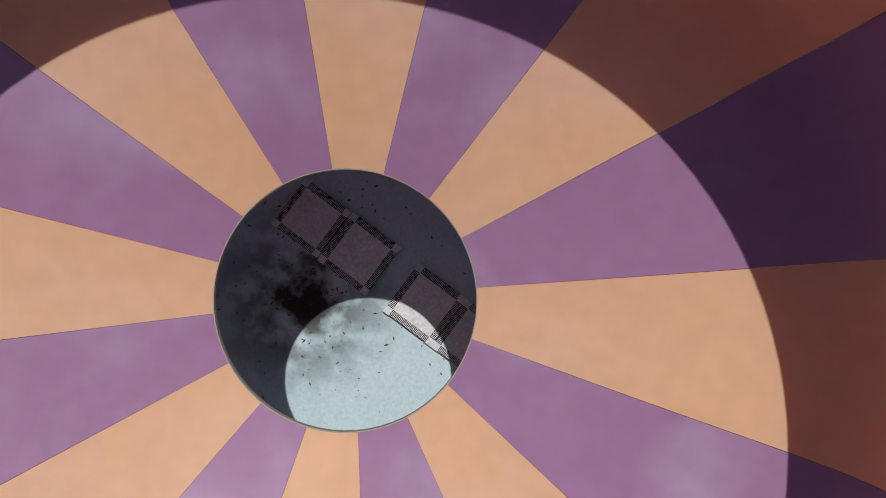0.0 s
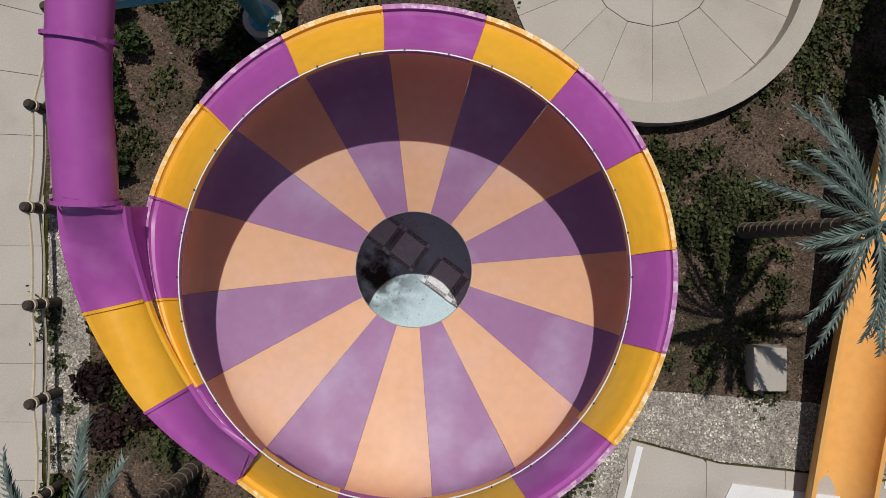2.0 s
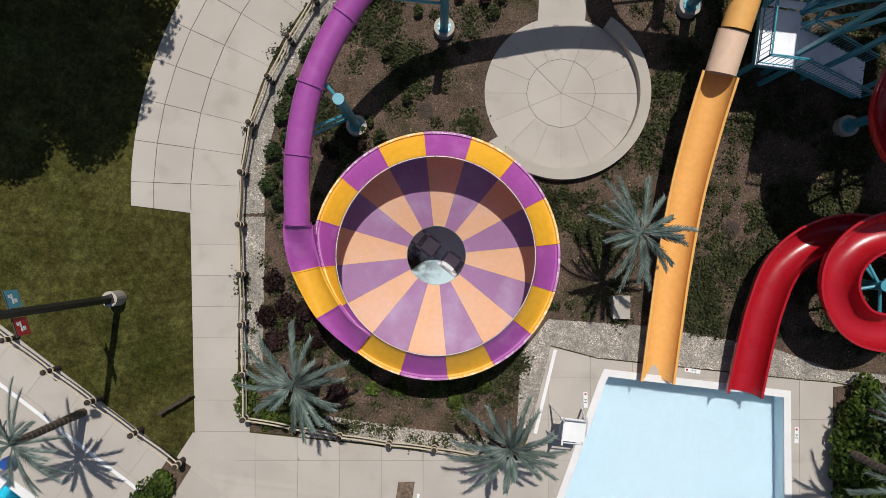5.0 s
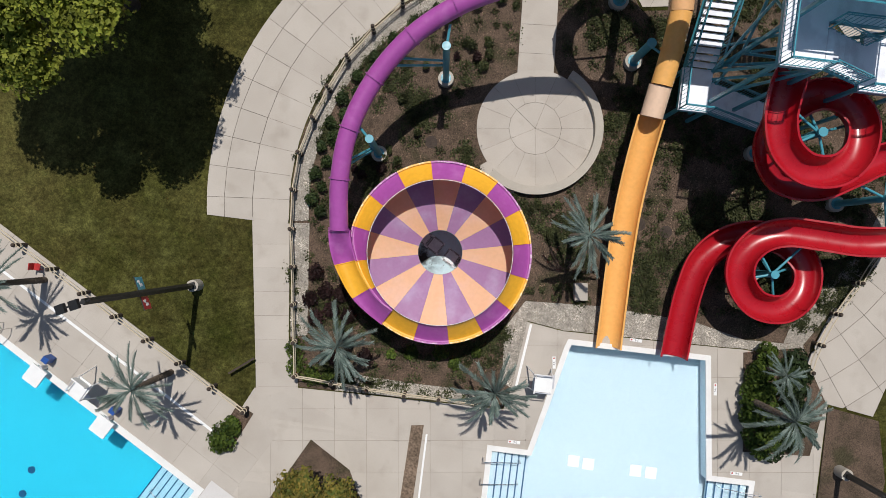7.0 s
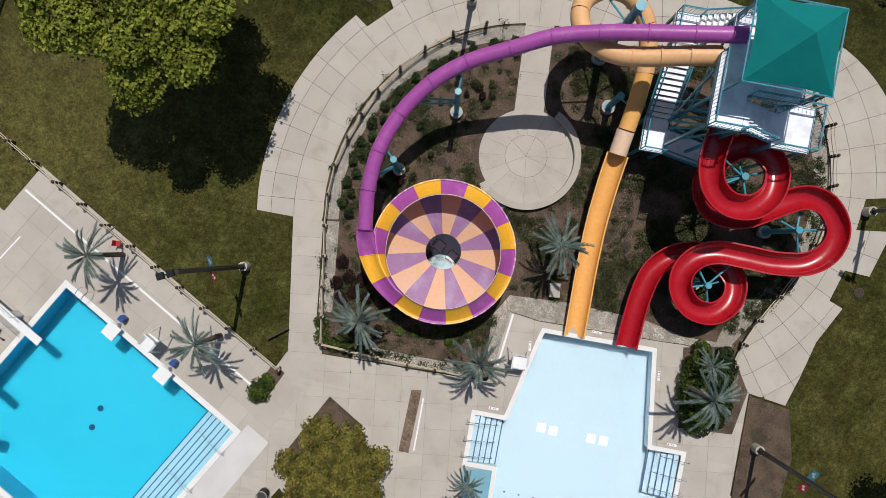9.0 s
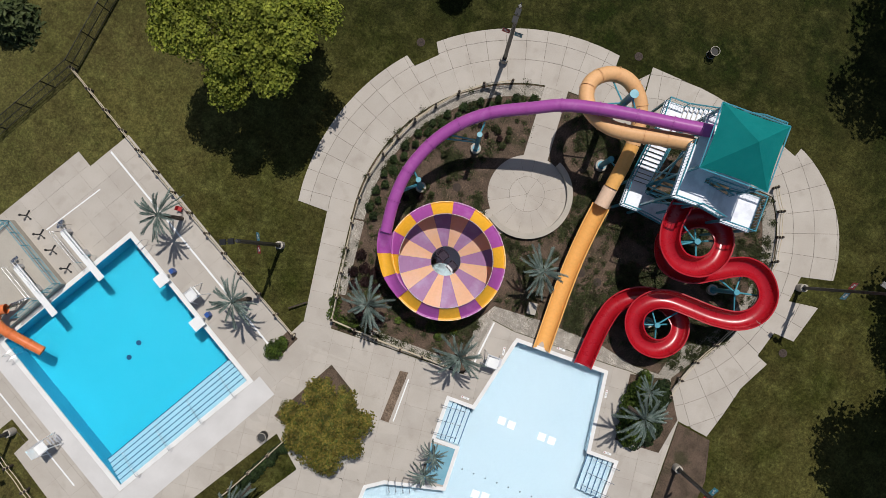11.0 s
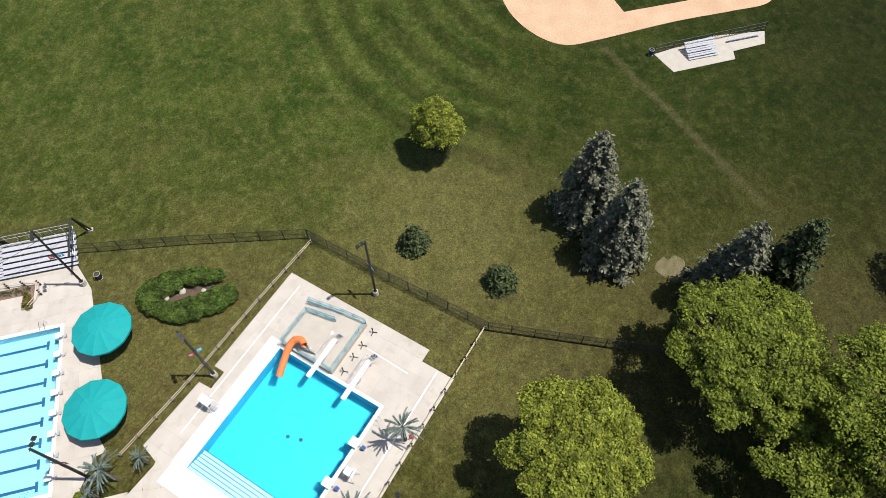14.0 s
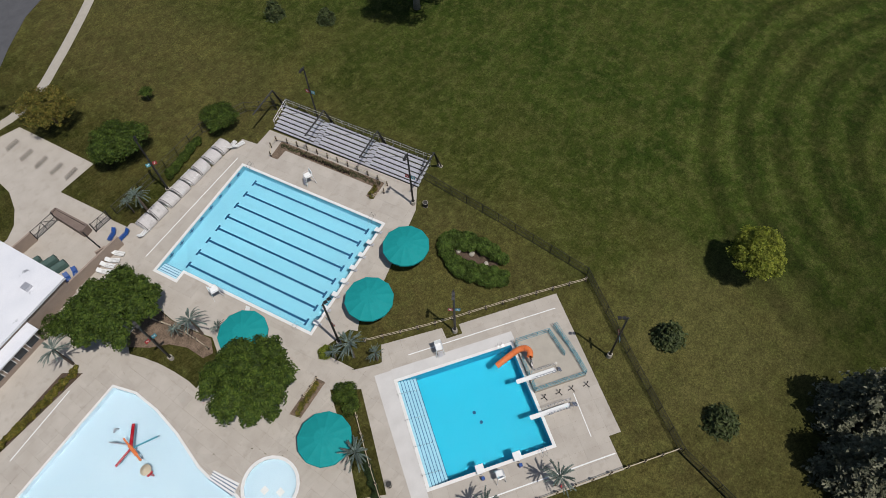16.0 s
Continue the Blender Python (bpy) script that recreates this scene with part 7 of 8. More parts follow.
def diving_board(u, v, z, label, length=4.9):
    t = thing("diving_board", (*dive(u, v), 0), label, "diving board", "diving boards", rz=TURN_U)
    bm = bmesh.new()
    box(bm, (-length / 2 + 1.6, 0, z), (length, 0.52, 0.06))
    bmesh.ops.bevel(bm, geom=bm.edges[:], offset=0.015, segments=1)
    part("board", bm, WHITE, t, "white springboard")
    bm = bmesh.new()
    box(bm, (-0.9, 0, z / 2), (0.5, 0.36, z - 0.06))
    box(bm, (-3.0, 0, z / 2), (0.3, 0.4, z - 0.06))
    part("pedestal", bm, ALU, t)
    for sy in (-0.42, 0.42):
        bm = bmesh.new()
        pts = [(-3.4, sy, 0), (-3.3, sy, z + 0.9), (-0.4, sy, z + 0.9), (-0.3, sy, 0.1)]
        for p, q in zip(pts, pts[1:]):
            rod(bm, p, q, 0.022, n=6)
        rod(bm, (-3.3, sy, z + 0.45), (-0.4, sy, z + 0.45), 0.018, n=6)
        part("handrail", bm, STEEL, t, "steel handrail")
    bm = bmesh.new()
    for k in range(3):
        box(bm, (-3.6 - 0.2 * (2 - k), 0, z * (k + 0.7) / 3.4), (0.2, 0.5, 0.03))
    part("rung", bm, STEEL, t)
    return t


diving_board(0.1, 3.6, 0.95, "low white springboard on a steel stand", 4.6)
diving_board(0.05, 7.8, 1.25, "white springboard beside the platform wall", 4.6)

# raised platform with ramp rails behind the boards
plat = thing("diving_platform", (*dive(-3.0, 9.6), 0), "raised concrete platform with teal mesh railings behind the boards", "platform")
bm = bmesh.new()
prism(bm, ccw([dive(-6.3, 6.3), dive(-0.05, 6.3), dive(-0.05, 12.6), dive(-4.3, 12.6), dive(-4.9, 9.2), dive(-5.9, 9.2)]), 0, 0.6)
part("slab", bm, CURB, plat, world=True)


def mesh_rail(p, q, z, h=1.05, parent=plat):
    bm = bmesh.new()
    a, b = Vector((*p, z)), Vector((*q, z))
    for k in (0, 0.5, 1.0):
        rod(bm, a + Vector((0, 0, h * k + 0.02)), b + Vector((0, 0, h * k + 0.02)), 0.025, n=5)
    n = max(2, round((b - a).length / 1.2))
    for i in range(n + 1):
        s = a.lerp(b, i / n)
        rod(bm, s, s + Vector((0, 0, h)), 0.03, n=5)
    m = max(4, round((b - a).length / 0.13))
    for i in range(m + 1):
        s = a.lerp(b, i / m)
        rod(bm, s, s + Vector((0, 0, h)), 0.007, n=3)
    part("railing", bm, TEAL_STEEL, parent, "teal wire mesh railing", world=True)


# ramp up along the back of the platform
bm = bmesh.new()
lo, hi = [dive(-4.3, 12.6), dive(-5.3, 13.0)], [dive(-4.9, 9.2), dive(-5.9, 9.2)]
v = [bm.verts.new((*p, z)) for p, z in ((lo[0], 0.0), (lo[1], 0.0), (hi[1], 0.0), (hi[0], 0.0), (lo[0], 0.02), (lo[1], 0.02), (hi[1], 0.6), (hi[0], 0.6))]
for f in ((0, 1, 2, 3), (4, 5, 6, 7), (0, 1, 5, 4), (1, 2, 6, 5), (2, 3, 7, 6), (3, 0, 4, 7)):
    bm.faces.new([v[i] for i in f])
bmesh.ops.recalc_face_normals(bm, faces=bm.faces)
part("ramp", bm, CURB, plat, world=True)
for p, q in ((dive(-6.25, 6.35), dive(-0.15, 6.35)), (dive(-0.12, 6.35), dive(-0.12, 7.35)), (dive(-0.12, 8.25), dive(-0.12, 10.3)), (dive(-0.15, 12.55), dive(-4.2, 12.55)), (dive(-4.3, 12.5), dive(-4.85, 9.2)),
             (dive(-5.95, 9.3), dive(-6.25, 6.4)), (dive(-0.12, 11.7), dive(-0.12, 12.5))):
    mesh_rail(p, q, 0.6)
for p, q in ((dive(-4.4, 12.7), dive(-5.0, 9.4)), (dive(-5.3, 13.2), dive(-5.95, 9.3)), (dive(-5.55, 13.25), dive(-6.2, 9.3)), (dive(-6.2, 9.3), dive(-6.45, 6.6))):
    mesh_rail(p, q, 0.02)


def rest(at, turn):
    """A low black stand on a forked foot beside the platform."""
    t = thing("black_stand", (*at, 0), "low black stand with a forked foot on the deck", "stand", "black stands", rz=turn)
    for k, a in enumerate((0.9, -0.9)):
        bm = bmesh.new()
        rod(bm, (0, 0, 0.08), (0.4 * math.cos(a), 0.4 * math.sin(a), 0.06), 0.045, n=6)
        rod(bm, (0.4 * math.cos(a), 0.4 * math.sin(a), 0.0), (0.4 * math.cos(a), 0.4 * math.sin(a), 0.1), 0.065, n=8)
        part("foot", bm, BLACK, t)
    bm = bmesh.new()
    rod(bm, (0, 0, 0), (-0.06, 0, 0.75), 0.05, n=8)
    rod(bm, (-0.06, 0, 0.75), (-0.06, 0, 0.86), 0.1, 0.07, n=8)
    part("post", bm, BLACK, t)
    return t


s0 = rest(dive(-6.0, 5.35), TURN_U + 60)
for u, v in ((-4.2, 5.45), (-2.7, 5.5), (-0.9, 5.5)):
    copy_thing(s0, pose(*dive(u, v), 0, 0, 0, TURN_U + 60))
flume("orange_slide", "short orange tube slide into the diving pool",
      [([(*dive(-0.7, 9.85), 2.05), (*dive(-0.95, 10.35), 2.05), (*dive(-0.75, 10.95), 1.95), (*dive(0.0, 11.2), 1.7), (*dive(1.2, 11.0), 1.25), (*dive(3.0, 10.5), 0.7)], "tube", 0.36, [ORANGE], 1.2, 0)], (*dive(0, 12), 0))
bm = bmesh.new()
for p in (dive(-0.9, 9.9), dive(-0.9, 10.9)):
    rod(bm, (*p, 0), (*p, 1.7), 0.05)
for k in range(6):
    box(bm, (*dive(-0.8, 9.1 + 0.12 * k), 0.75 + 0.2 * k), (0.18, 0.6, 0.03), TURN_U)
solid("slide_ladder", bm, STEEL, "steel ladder up to the orange slide", "ladder")


def handrail(at, turn, label="stainless steel pool handrail", length=1.0, h=0.85):
    t = thing("pool_handrail", (*at, 0), label, "handrail", "pool handrails", rz=turn)
    for sy in (-0.25, 0.25):
        bm = bmesh.new()
        pts = [Vector((-0.5, sy, 0)), Vector((-0.48, sy, h)), Vector((-0.1, sy, h + 0.05)), Vector((length * 0.5, sy, h * 0.6)), Vector((length * 0.62, sy, -0.3))]
        sweep(bm, spline(pts, 0.1), [(0.022 * math.cos(k * 1.047), 0.022 * math.sin(k * 1.047)) for k in range(6)], True)
        part("rail", bm, STEEL, t)
    return t


h0 = handrail(dive(1.6, -0.1), TURN_D)
for p, r in ((dive(1.7, 12.5), TURN_D + 180), (lap(1.3, -0.1), math.degrees(math.atan2(ACROSS.y, ACROSS.x))), (lap(21.3, -0.1), math.degrees(math.atan2(ACROSS.y, ACROSS.x))),
             (lap(21.0, 17.5), 180 + math.degrees(math.atan2(ACROSS.y, ACROSS.x))), ((1.6, -17.3), 290), ((2.6, -17.0), 290)):
    copy_thing(h0, pose(*p, 0, 0, 0, r))


def step_rail(a, b, label):
    t = thing("step_rail", (*a, 0), label, "handrail", "step rails")
    bm = bmesh.new()
    p, q = Vector((*a, 0)), Vector((*b, 0))
    pts = [p, p + Vector((0, 0, 0.85)), q + Vector((0, 0, 0.3)), q + Vector((0, 0, -0.5))]
    for s, e in zip(pts, pts[1:]):
        rod(bm, s, e, 0.022, n=6)
    part("rail", bm, STEEL, t, world=True)


for v in (1.6, 4.7, 7.8, 10.9):
    step_rail(dive(14.7, v), dive(12.6, v), "steel rail down the broad diving pool steps")
for y in (-10.3, -11.4, -12.4):
    step_rail((3.0, y), (4.9, y), "steel rail down the slide pool steps")
    step_rail((17.0, y), (15.1, y), "steel rail down the eastern pool steps")


# drain covers and floats
def square_plate(at, size, z, label, mat=WHITE):
    bm = bmesh.new()
    box(bm, (0, 0, 0.04), (size, size, 0.08))
    bmesh.ops.bevel(bm, geom=bm.edges[:], offset=0.02, segments=1)
    ob = solid("drain_cover", bm, mat, label, "drain cover", "drain covers")
    ob.location = (*at, z)
    return ob


for x, y in ((7.83, -10.18), (8.62, -10.24), (11.12, -10.28), (11.93, -10.3), (7.83, -16.15), (8.58, -16.06)):
    square_plate((x, y), 0.58, -1.11, "square white drain cover on the pale pool floor", COPING)
for u, v in ((6.6, 5.6), (7.0, 6.9)):
    bm = bmesh.new()
    rod(bm, (0, 0, 0), (0, 0, 0.06), 0.2, n=20)
    ob = solid("main_drain", bm, NAVY, "round dark main drain on the pool floor", "drain", "main drains")
    ob.location = (*dive(u, v), -2.3)


for k in range(7):
    bm = bmesh.new()
    rod(bm, (0, 0, 0), (0, 0, 0.03), 0.06, n=12)
    ob = solid("floor_inlet", bm, GRATE_DARK, "small dark round inlet on the pool floor", "inlet", "floor inlets")
    ob.location = (6.24 + 0.95 * k, -14.7 - 0.02 * k, -1.1)
sheet("painted_pad", [(3.27, -13.42), (5.2, -13.2), (5.25, -14.0), (5.2, -16.1), (3.6, -16.19)], 0.006, TEAL_PAD, "faded blue painted deck under two low palms", "paving", 0.02)


stair = thing("entry_steps", (2.7, -30.9, 0), "low white steps with blue edges between wading and leisure pools", "steps")
for k in range(4):
    s0, s1 = k / 4, (k + 1) / 4
    lo, hi = [Vector((2.61, -32.62)).lerp(Vector((3.61, -32.33)), s) for s in (s0, s1)], [Vector((1.64, -29.46)).lerp(Vector((3.01, -29.01)), s) for s in (s0, s1)]
    bm = bmesh.new()
    prism(bm, ccw([tuple(lo[0]), tuple(lo[1]), tuple(hi[1]), tuple(hi[0])]), -0.05, 0.12 - 0.025 * k)
    tread_ = part("step", bm, COPING, stair, world=True)
    bm = bmesh.new()
    prism(bm, ccw([tuple(lo[1].lerp(lo[0], 0.25)), tuple(lo[1]), tuple(hi[1]), tuple(hi[1].lerp(hi[0], 0.25))]), 0.12 - 0.025 * k, 0.128 - 0.025 * k)
    part("step_edge", bm, NAVY, tread_, "navy tiled edge", world=True)


def cover(at, label="round rusty metal manhole cover in the lawn", r=0.32):
    bm = bmesh.new()
    rod(bm, (0, 0, -0.03), (0, 0, 0.02), r, n=24)
    for k in range(6):
        rod(bm, (0, 0, 0.022), (r * 0.9 * math.cos(k * 1.047), r * 0.9 * math.sin(k * 1.047), 0.022), 0.014, n=4)
    for rr in (0.4, 0.7):
        for k in range(14):
            a, b = 2 * math.pi * k / 14, 2 * math.pi * (k + 1) / 14
            rod(bm, (r * rr * math.cos(a), r * rr * math.sin(a), 0.022), (r * rr * math.cos(b), r * rr * math.sin(b), 0.022), 0.012, n=4)
    ob = solid("manhole_cover", bm, POST, label, "manhole cover", "manhole covers")
    ob.location = (*at, -0.02)


for at in ((-8.0, 14.9), (8.0, 19.6), (25.9, 2.1), (-1.6, 5.4), (10.9, 2.3), (9.5, 2.5)):
    cover(at)


def bin_(at, label, mat=BLACK):
    t = thing("litter_bin", (*at, -0.02), label, "litter bin", "litter bins")
    for k in range(20):
        bm = bmesh.new() if k == 0 else bm
        a = 2 * math.pi * k / 20
        rod(bm, (0.3 * math.cos(a), 0.3 * math.sin(a), 0.05), (0.33 * math.cos(a), 0.33 * math.sin(a), 0.95), 0.02, n=4)
    part("slat", bm, mat, t, "dark metal slats")
    bm = bmesh.new()
    for z, r in ((0.06, 0.31), (0.92, 0.345)):
        for k in range(20):
            a, b = 2 * math.pi * k / 20, 2 * math.pi * (k + 1) / 20
            rod(bm, (r * math.cos(a), r * math.sin(a), z), (r * math.cos(b), r * math.sin(b), z), 0.03, n=5)
    part("rim", bm, CURB, t, "pale rim")
    bm = bmesh.new()
    rod(bm, (0, 0, 0.05), (0, 0, 0.8), 0.27, n=16)
    part("liner", bm, GRATE_DARK, t)


bin_((13.1, 21.6), "round slatted litter bin on the open lawn")
bin_((-8.8, -17.2), "round slatted litter bin by the planted strip")
bin_((-38.0, -38.6), "round slatted litter bin by the grandstand lamp")

util = thing("utility_box", (6.88, -1.27, -0.03), "grey concrete utility box with a small black pipe", "utility box", rz=7)
bm = bmesh.new()
box(bm, (0, 0, 0.2), (0.66, 0.88, 0.46))
bmesh.ops.bevel(bm, geom=bm.edges[:], offset=0.02, segments=1)
part("body", bm, CURB, util)
bm = bmesh.new()
rod(bm, (-0.36, -0.42, 0.02), (-0.2, -0.46, 0.5), 0.05, n=8)
part("pipe", bm, BLACK, util)
bench = thing("low_bench", (-9.75, -7.1, -0.03), "weathered narrow timber bench on the lawn", "bench", rz=38)
bm = bmesh.new()
box(bm, (0, 0, 0.42), (1.5, 0.1, 0.08))
part("seat", bm, POST, bench)
for s in (-0.5, 0.5):
    bm = bmesh.new()
    box(bm, (s, 0, 0.2), (0.08, 0.08, 0.42))
    part("leg", bm, POST, bench)


def marker(at, turn, text="3-6", w=0.62):
    t = thing("depth_marker", (*at, 0.012), "white depth marking tile set in the pool edge", "depth marker", "depth markers", rz=turn)
    bm = bmesh.new()
    box(bm, (0, 0, 0.002), (w, 0.16, 0.01))
    part("tile", bm, WHITE, t)
    curve = bpy.data.curves.new("depth_text", "FONT")
    curve.body, curve.size, curve.align_x, curve.align_y = text, 0.15, "CENTER", "CENTER"
    curve.materials.append(BLACK)
    ob = new("depth_text", curve)
    ob.parent, ob.location = t, (-0.05, 0, 0.009)
    bm = bmesh.new()
    rod(bm, (w * 0.36, 0, 0.006), (w * 0.36, 0, 0.01), 0.045, n=16)
    part("no_diving_mark", bm, SIGN_RED, t)


for at, turn in (((10.05, -3.4), 178), ((6.03, -5.05), 98), ((14.4, -5.4), 96), ((4.5, -9.35), 180), ((16.0, -9.55), 180)):
    marker(at, turn)


def stripe(a, b, w=0.14, label="painted white line on the pool deck"):
    a, b = Vector(a), Vector(b)
    n = Vector((-(b - a).y, (b - a).x)).normalized() * w / 2
    bm = bmesh.new()
    prism(bm, ccw([tuple(a - n), tuple(b - n), tuple(b + n), tuple(a + n)]), 0.0, 0.008)
    solid("deck_line", bm, WHITE, label, "painted line", kind="structure")


stripe((4.62, -3.25), (4.24, -6.6), 0.13)
stripe((0.0, -9.5), (0.0, -12.9), 0.1)
stripe(dive(-5.7, -2.65), dive(14.0, -2.65), 0.14)
stripe(dive(-6.5, 15.4), dive(12.2, 15.4), 0.12)
stripe(dive(-4.2, 4.9), dive(-4.0, -0.2), 0.1)
stripe((-8.4, -61.2), (-26.8, -64.9), 0.13)
stripe((17.0, -50.6), (8.2, -52.7), 0.13)


# covered loungers in a row behind the lap pool
def covered_stack(at, turn, seed):
    """Loungers stacked on edge under a white pleated cover with black straps."""
    rng = np.random.default_rng(seed + 500)
    t = thing("lounger_stack", (*at, 0), "stack of white sun loungers under a pleated white cover", "sun lounger", "lounger stacks", rz=turn)
    hump = spline([(0, -1.2, 0.12), (0, -1.1, 0.6), (0, -0.6, 0.95), (0, 0.15, 1.1), (0, 0.8, 0.85), (0, 1.1, 0.45), (0, 1.2, 0.1)], 0.16)
    bm = bmesh.new()
    rows, cols = [], 30
    lean, tall = rng.uniform(-0.12, 0.12), rng.uniform(0.9, 1.08)
    for p in hump:
        row = []
        for i in range(cols + 1):
            x = -0.98 + 1.96 * i / cols
            end = min(1.0, (0.98 - abs(x)) / 0.12)
            pleat = 0.05 * abs(math.sin(i * math.pi / 5.0)) + 0.02 * noise.noise(Vector((x * 3, p[1] * 2, seed * 4.0)))
            row.append(bm.verts.new((x + lean * p[1], p[1] * (0.94 + 0.06 * end), p[2] * tall * (0.82 + 0.18 * end) + pleat)))
        rows.append(row)
    for p, q in zip(rows, rows[1:]):
        for i in range(cols):
            bm.faces.new((p[i], p[i + 1], q[i + 1], q[i]))
    geo = bmesh.ops.extrude_face_region(bm, geom=bm.faces[:])
    for v in [e for e in geo["geom"] if isinstance(e, bmesh.types.BMVert)]:
        v.co.z -= 0.03
    bmesh.ops.recalc_face_normals(bm, faces=bm.faces)
    part("cover", bm, CLOTH_WHITE, t, "pleated white cover", smooth=True)
    for x in (-0.8, 0.92):
        bm = bmesh.new()
        sweep(bm, [Vector((x + lean * p[1], p[1], p[2] * tall + 0.05)) for p in hump[1:-1]], [(0.035, 0), (0, 0.02), (-0.035, 0), (0, -0.02)], True)
        part("strap", bm, BLACK, t, "black strap")
    for x in (-0.7, 0.0, 0.7):
        bm = bmesh.new()
        box(bm, (x, 0, 0.4), (0.5, 1.8, 0.76))
        part("lounger", bm, WHITE, t)


for k in range(8):
    s = k / 7
    covered_stack((-11.6 - 14.9 * s, -65.4 - 2.7 * s), 190, k)


def lounger(at, turn, mat=WHITE, label="white slatted sun lounger on the deck"):
    t = thing("sun_lounger", (*at, 0), label, "sun lounger", "loose loungers", rz=turn)
    bm = bmesh.new()
    for sy in (-0.3, 0.3):
        box(bm, (0, sy, 0.3), (1.3, 0.05, 0.05))
    part("frame", bm, mat, t)
    for k in range(9):
        bm = bmesh.new() if k == 0 else bm
        box(bm, (-0.6 + 0.15 * k, 0, 0.33), (0.11, 0.6, 0.025))
    part("slat", bm, mat, t)
    bm = bmesh.new()
    box(bm, (-0.9, 0, 0.55), (0.62, 0.6, 0.04), tilt=40)
    part("backrest", bm, mat, t)
    for sx in (-0.5, 0.55):
        for sy in (-0.28, 0.28):
            bm = bmesh.new()
            rod(bm, (sx, sy, 0), (sx, sy, 0.3), 0.025, n=5)
            part("leg", bm, mat, t)
    return t


l0 = lounger((-27.9, -67.2), 200)
for x, y, r in ((-28.6, -66.4, 170), (-10.6, -64.3, 190), (-6.4, -64.0, 120), (-5.4, -63.6, 130), (-4.5, -63.4, 120), (-3.7, -63.0, 125), (-11.4, -44.4, 20)):
    copy_thing(l0, pose(x, y, 0, 0, 0, r))
for x, y, r in ((-7.2, -67.2, 30), (-8.2, -66.0, 10), (-0.8, -65.6, 70), (0.2, -65.6, 80)):
    lounger((x, y), r, BLUE, "blue and white folded chair on the deck")
bm = bmesh.new()
for sx, sy in ((-0.2, -0.2), (0.2, -0.2), (-0.2, 0.2), (0.2, 0.2)):
    rod(bm, (sx, sy, 0), (sx * 0.9, sy * 0.9, 0.42), 0.025, n=5)
box(bm, (0, 0, 0.44), (0.48, 0.46, 0.05))
box(bm, (-0.22, 0, 0.7), (0.05, 0.46, 0.5), tilt=-8)
ob = solid("deck_chair", bm, SIGN_RED, "small red plastic chair beside the palm", "chair")
ob.location, ob.scale = (-20.7, -3.4, 0), (0.75, 0.75, 0.75)

# play feature in the leisure pool
toy = thing("spray_feature", (6.9, -40.9, -1.1), "red and grey water spray feature with arms and a straw parasol", "play feature")
for x, y in ((0.1, -0.6), (0.2, 0.6)):
    bm = bmesh.new()
    rod(bm, (x, y, 0), (x, y, 2.1), 0.13, n=10)
    part("post", bm, ALU, toy)
bm = bmesh.new()
rod(bm, (0.08, -1.5, 2.4), (0.26, 1.8, 2.05), 0.1, 0.13, n=10)
rod(bm, (0.12, -0.4, 2.3), (0.2, 1.0, 2.15), 0.2, 0.2, n=10)
part("beam", bm, ORANGE, toy, "orange red beam")
for a, b, r, mat in (((-0.1, -0.4, 2.25), (-1.56, -2.06, 2.3), 0.19, RED), ((0.3, 0.0, 2.25), (2.42, 0.34, 2.2), 0.13, RED), ((-0.6, 0.3, 2.2), (-2.5, 1.14, 2.3), 0.1, TEAL_STEEL), ((0.15, -0.6, 2.0), (1.5, -2.7, 1.8), 0.08, ALU)):
    bm = bmesh.new()
    sweep(bm, spline([(0.15, 0.0, 2.1), a, b], 0.2), [(r * math.cos(j * 0.785), r * math.sin(j * 0.785)) for j in range(8)], True)
    part("arm", bm, mat, toy, smooth=True)
bm = bmesh.new()
rod(bm, (0.57, 2.77, 0), (0.57, 2.77, 1.7), 0.05, n=8)
rod(bm, (0.57, 2.77, 1.55), (0.57, 2.77, 2.0), 0.62, 0.05, 18)
part("parasol", bm, ROPE, toy, "straw parasol")
bm = bmesh.new()
rod(bm, (0.54, 3.3, 0), (0.54, 3.3, 1.25), 0.12, n=10)
rod(bm, (0.2, 3.3, 1.25), (0.9, 3.35, 1.25), 0.14, n=10)
part("spout", bm, RED, toy, "short red spout")
bm = bmesh.new()
rod(bm, (7.05, -44.9, -1.1), (7.2, -44.7, 0.1), 0.1, n=8)
rod(bm, (7.2, -44.7, 0.1), (7.5, -44.4, 0.2), 0.13, 0.1, n=8)
solid("water_jet", bm, ALU, "small grey water jet standing in the leisure pool", "water jet")
for x, y in ((0.32, -26.97), (-0.67, -25.55)):
    square_plate((x, y), 0.7, -0.34, "square pale drain cover on the wading pool floor", WHITE_DECK)

# ---- building and yard at the lap pool's far side ----
house = thing("pool_building", (6, -66, 0), "low tan masonry pool building with a white flat roof", "building", kind="")
def B(u, v):
    """A place on the building's axes."""
    return (0.3 + 0.975 * u + 0.22 * v, -62.8 + 0.22 * u - 0.975 * v)


for name, poly, z0, z1, mat in (("wall", [B(0, 0.8), B(16, 0.8), B(16, 14), B(0, 14)], 0, 3.3, WALL_TAN), ("roof", [B(-0.25, 0.55), B(16.2, 0.55), B(16.2, 14.2), B(-0.25, 14.2)], 3.3, 3.65, ROOF_WHITE),
                                ("porch_roof", [B(6.2, -1.1), B(16, -1.1), B(16, 0.75), B(6.2, 0.75)], 2.6, 2.8, ROOF_WHITE), ("porch_wall", [B(6.6, -0.6), B(16, -0.6), B(16, 0.7), B(6.6, 0.7)], 0, 2.58, WALL_TAN)):
    bm = bmesh.new()
    prism(bm, ccw(poly), z0, z1)
    part(name, bm, mat, house, world=True)
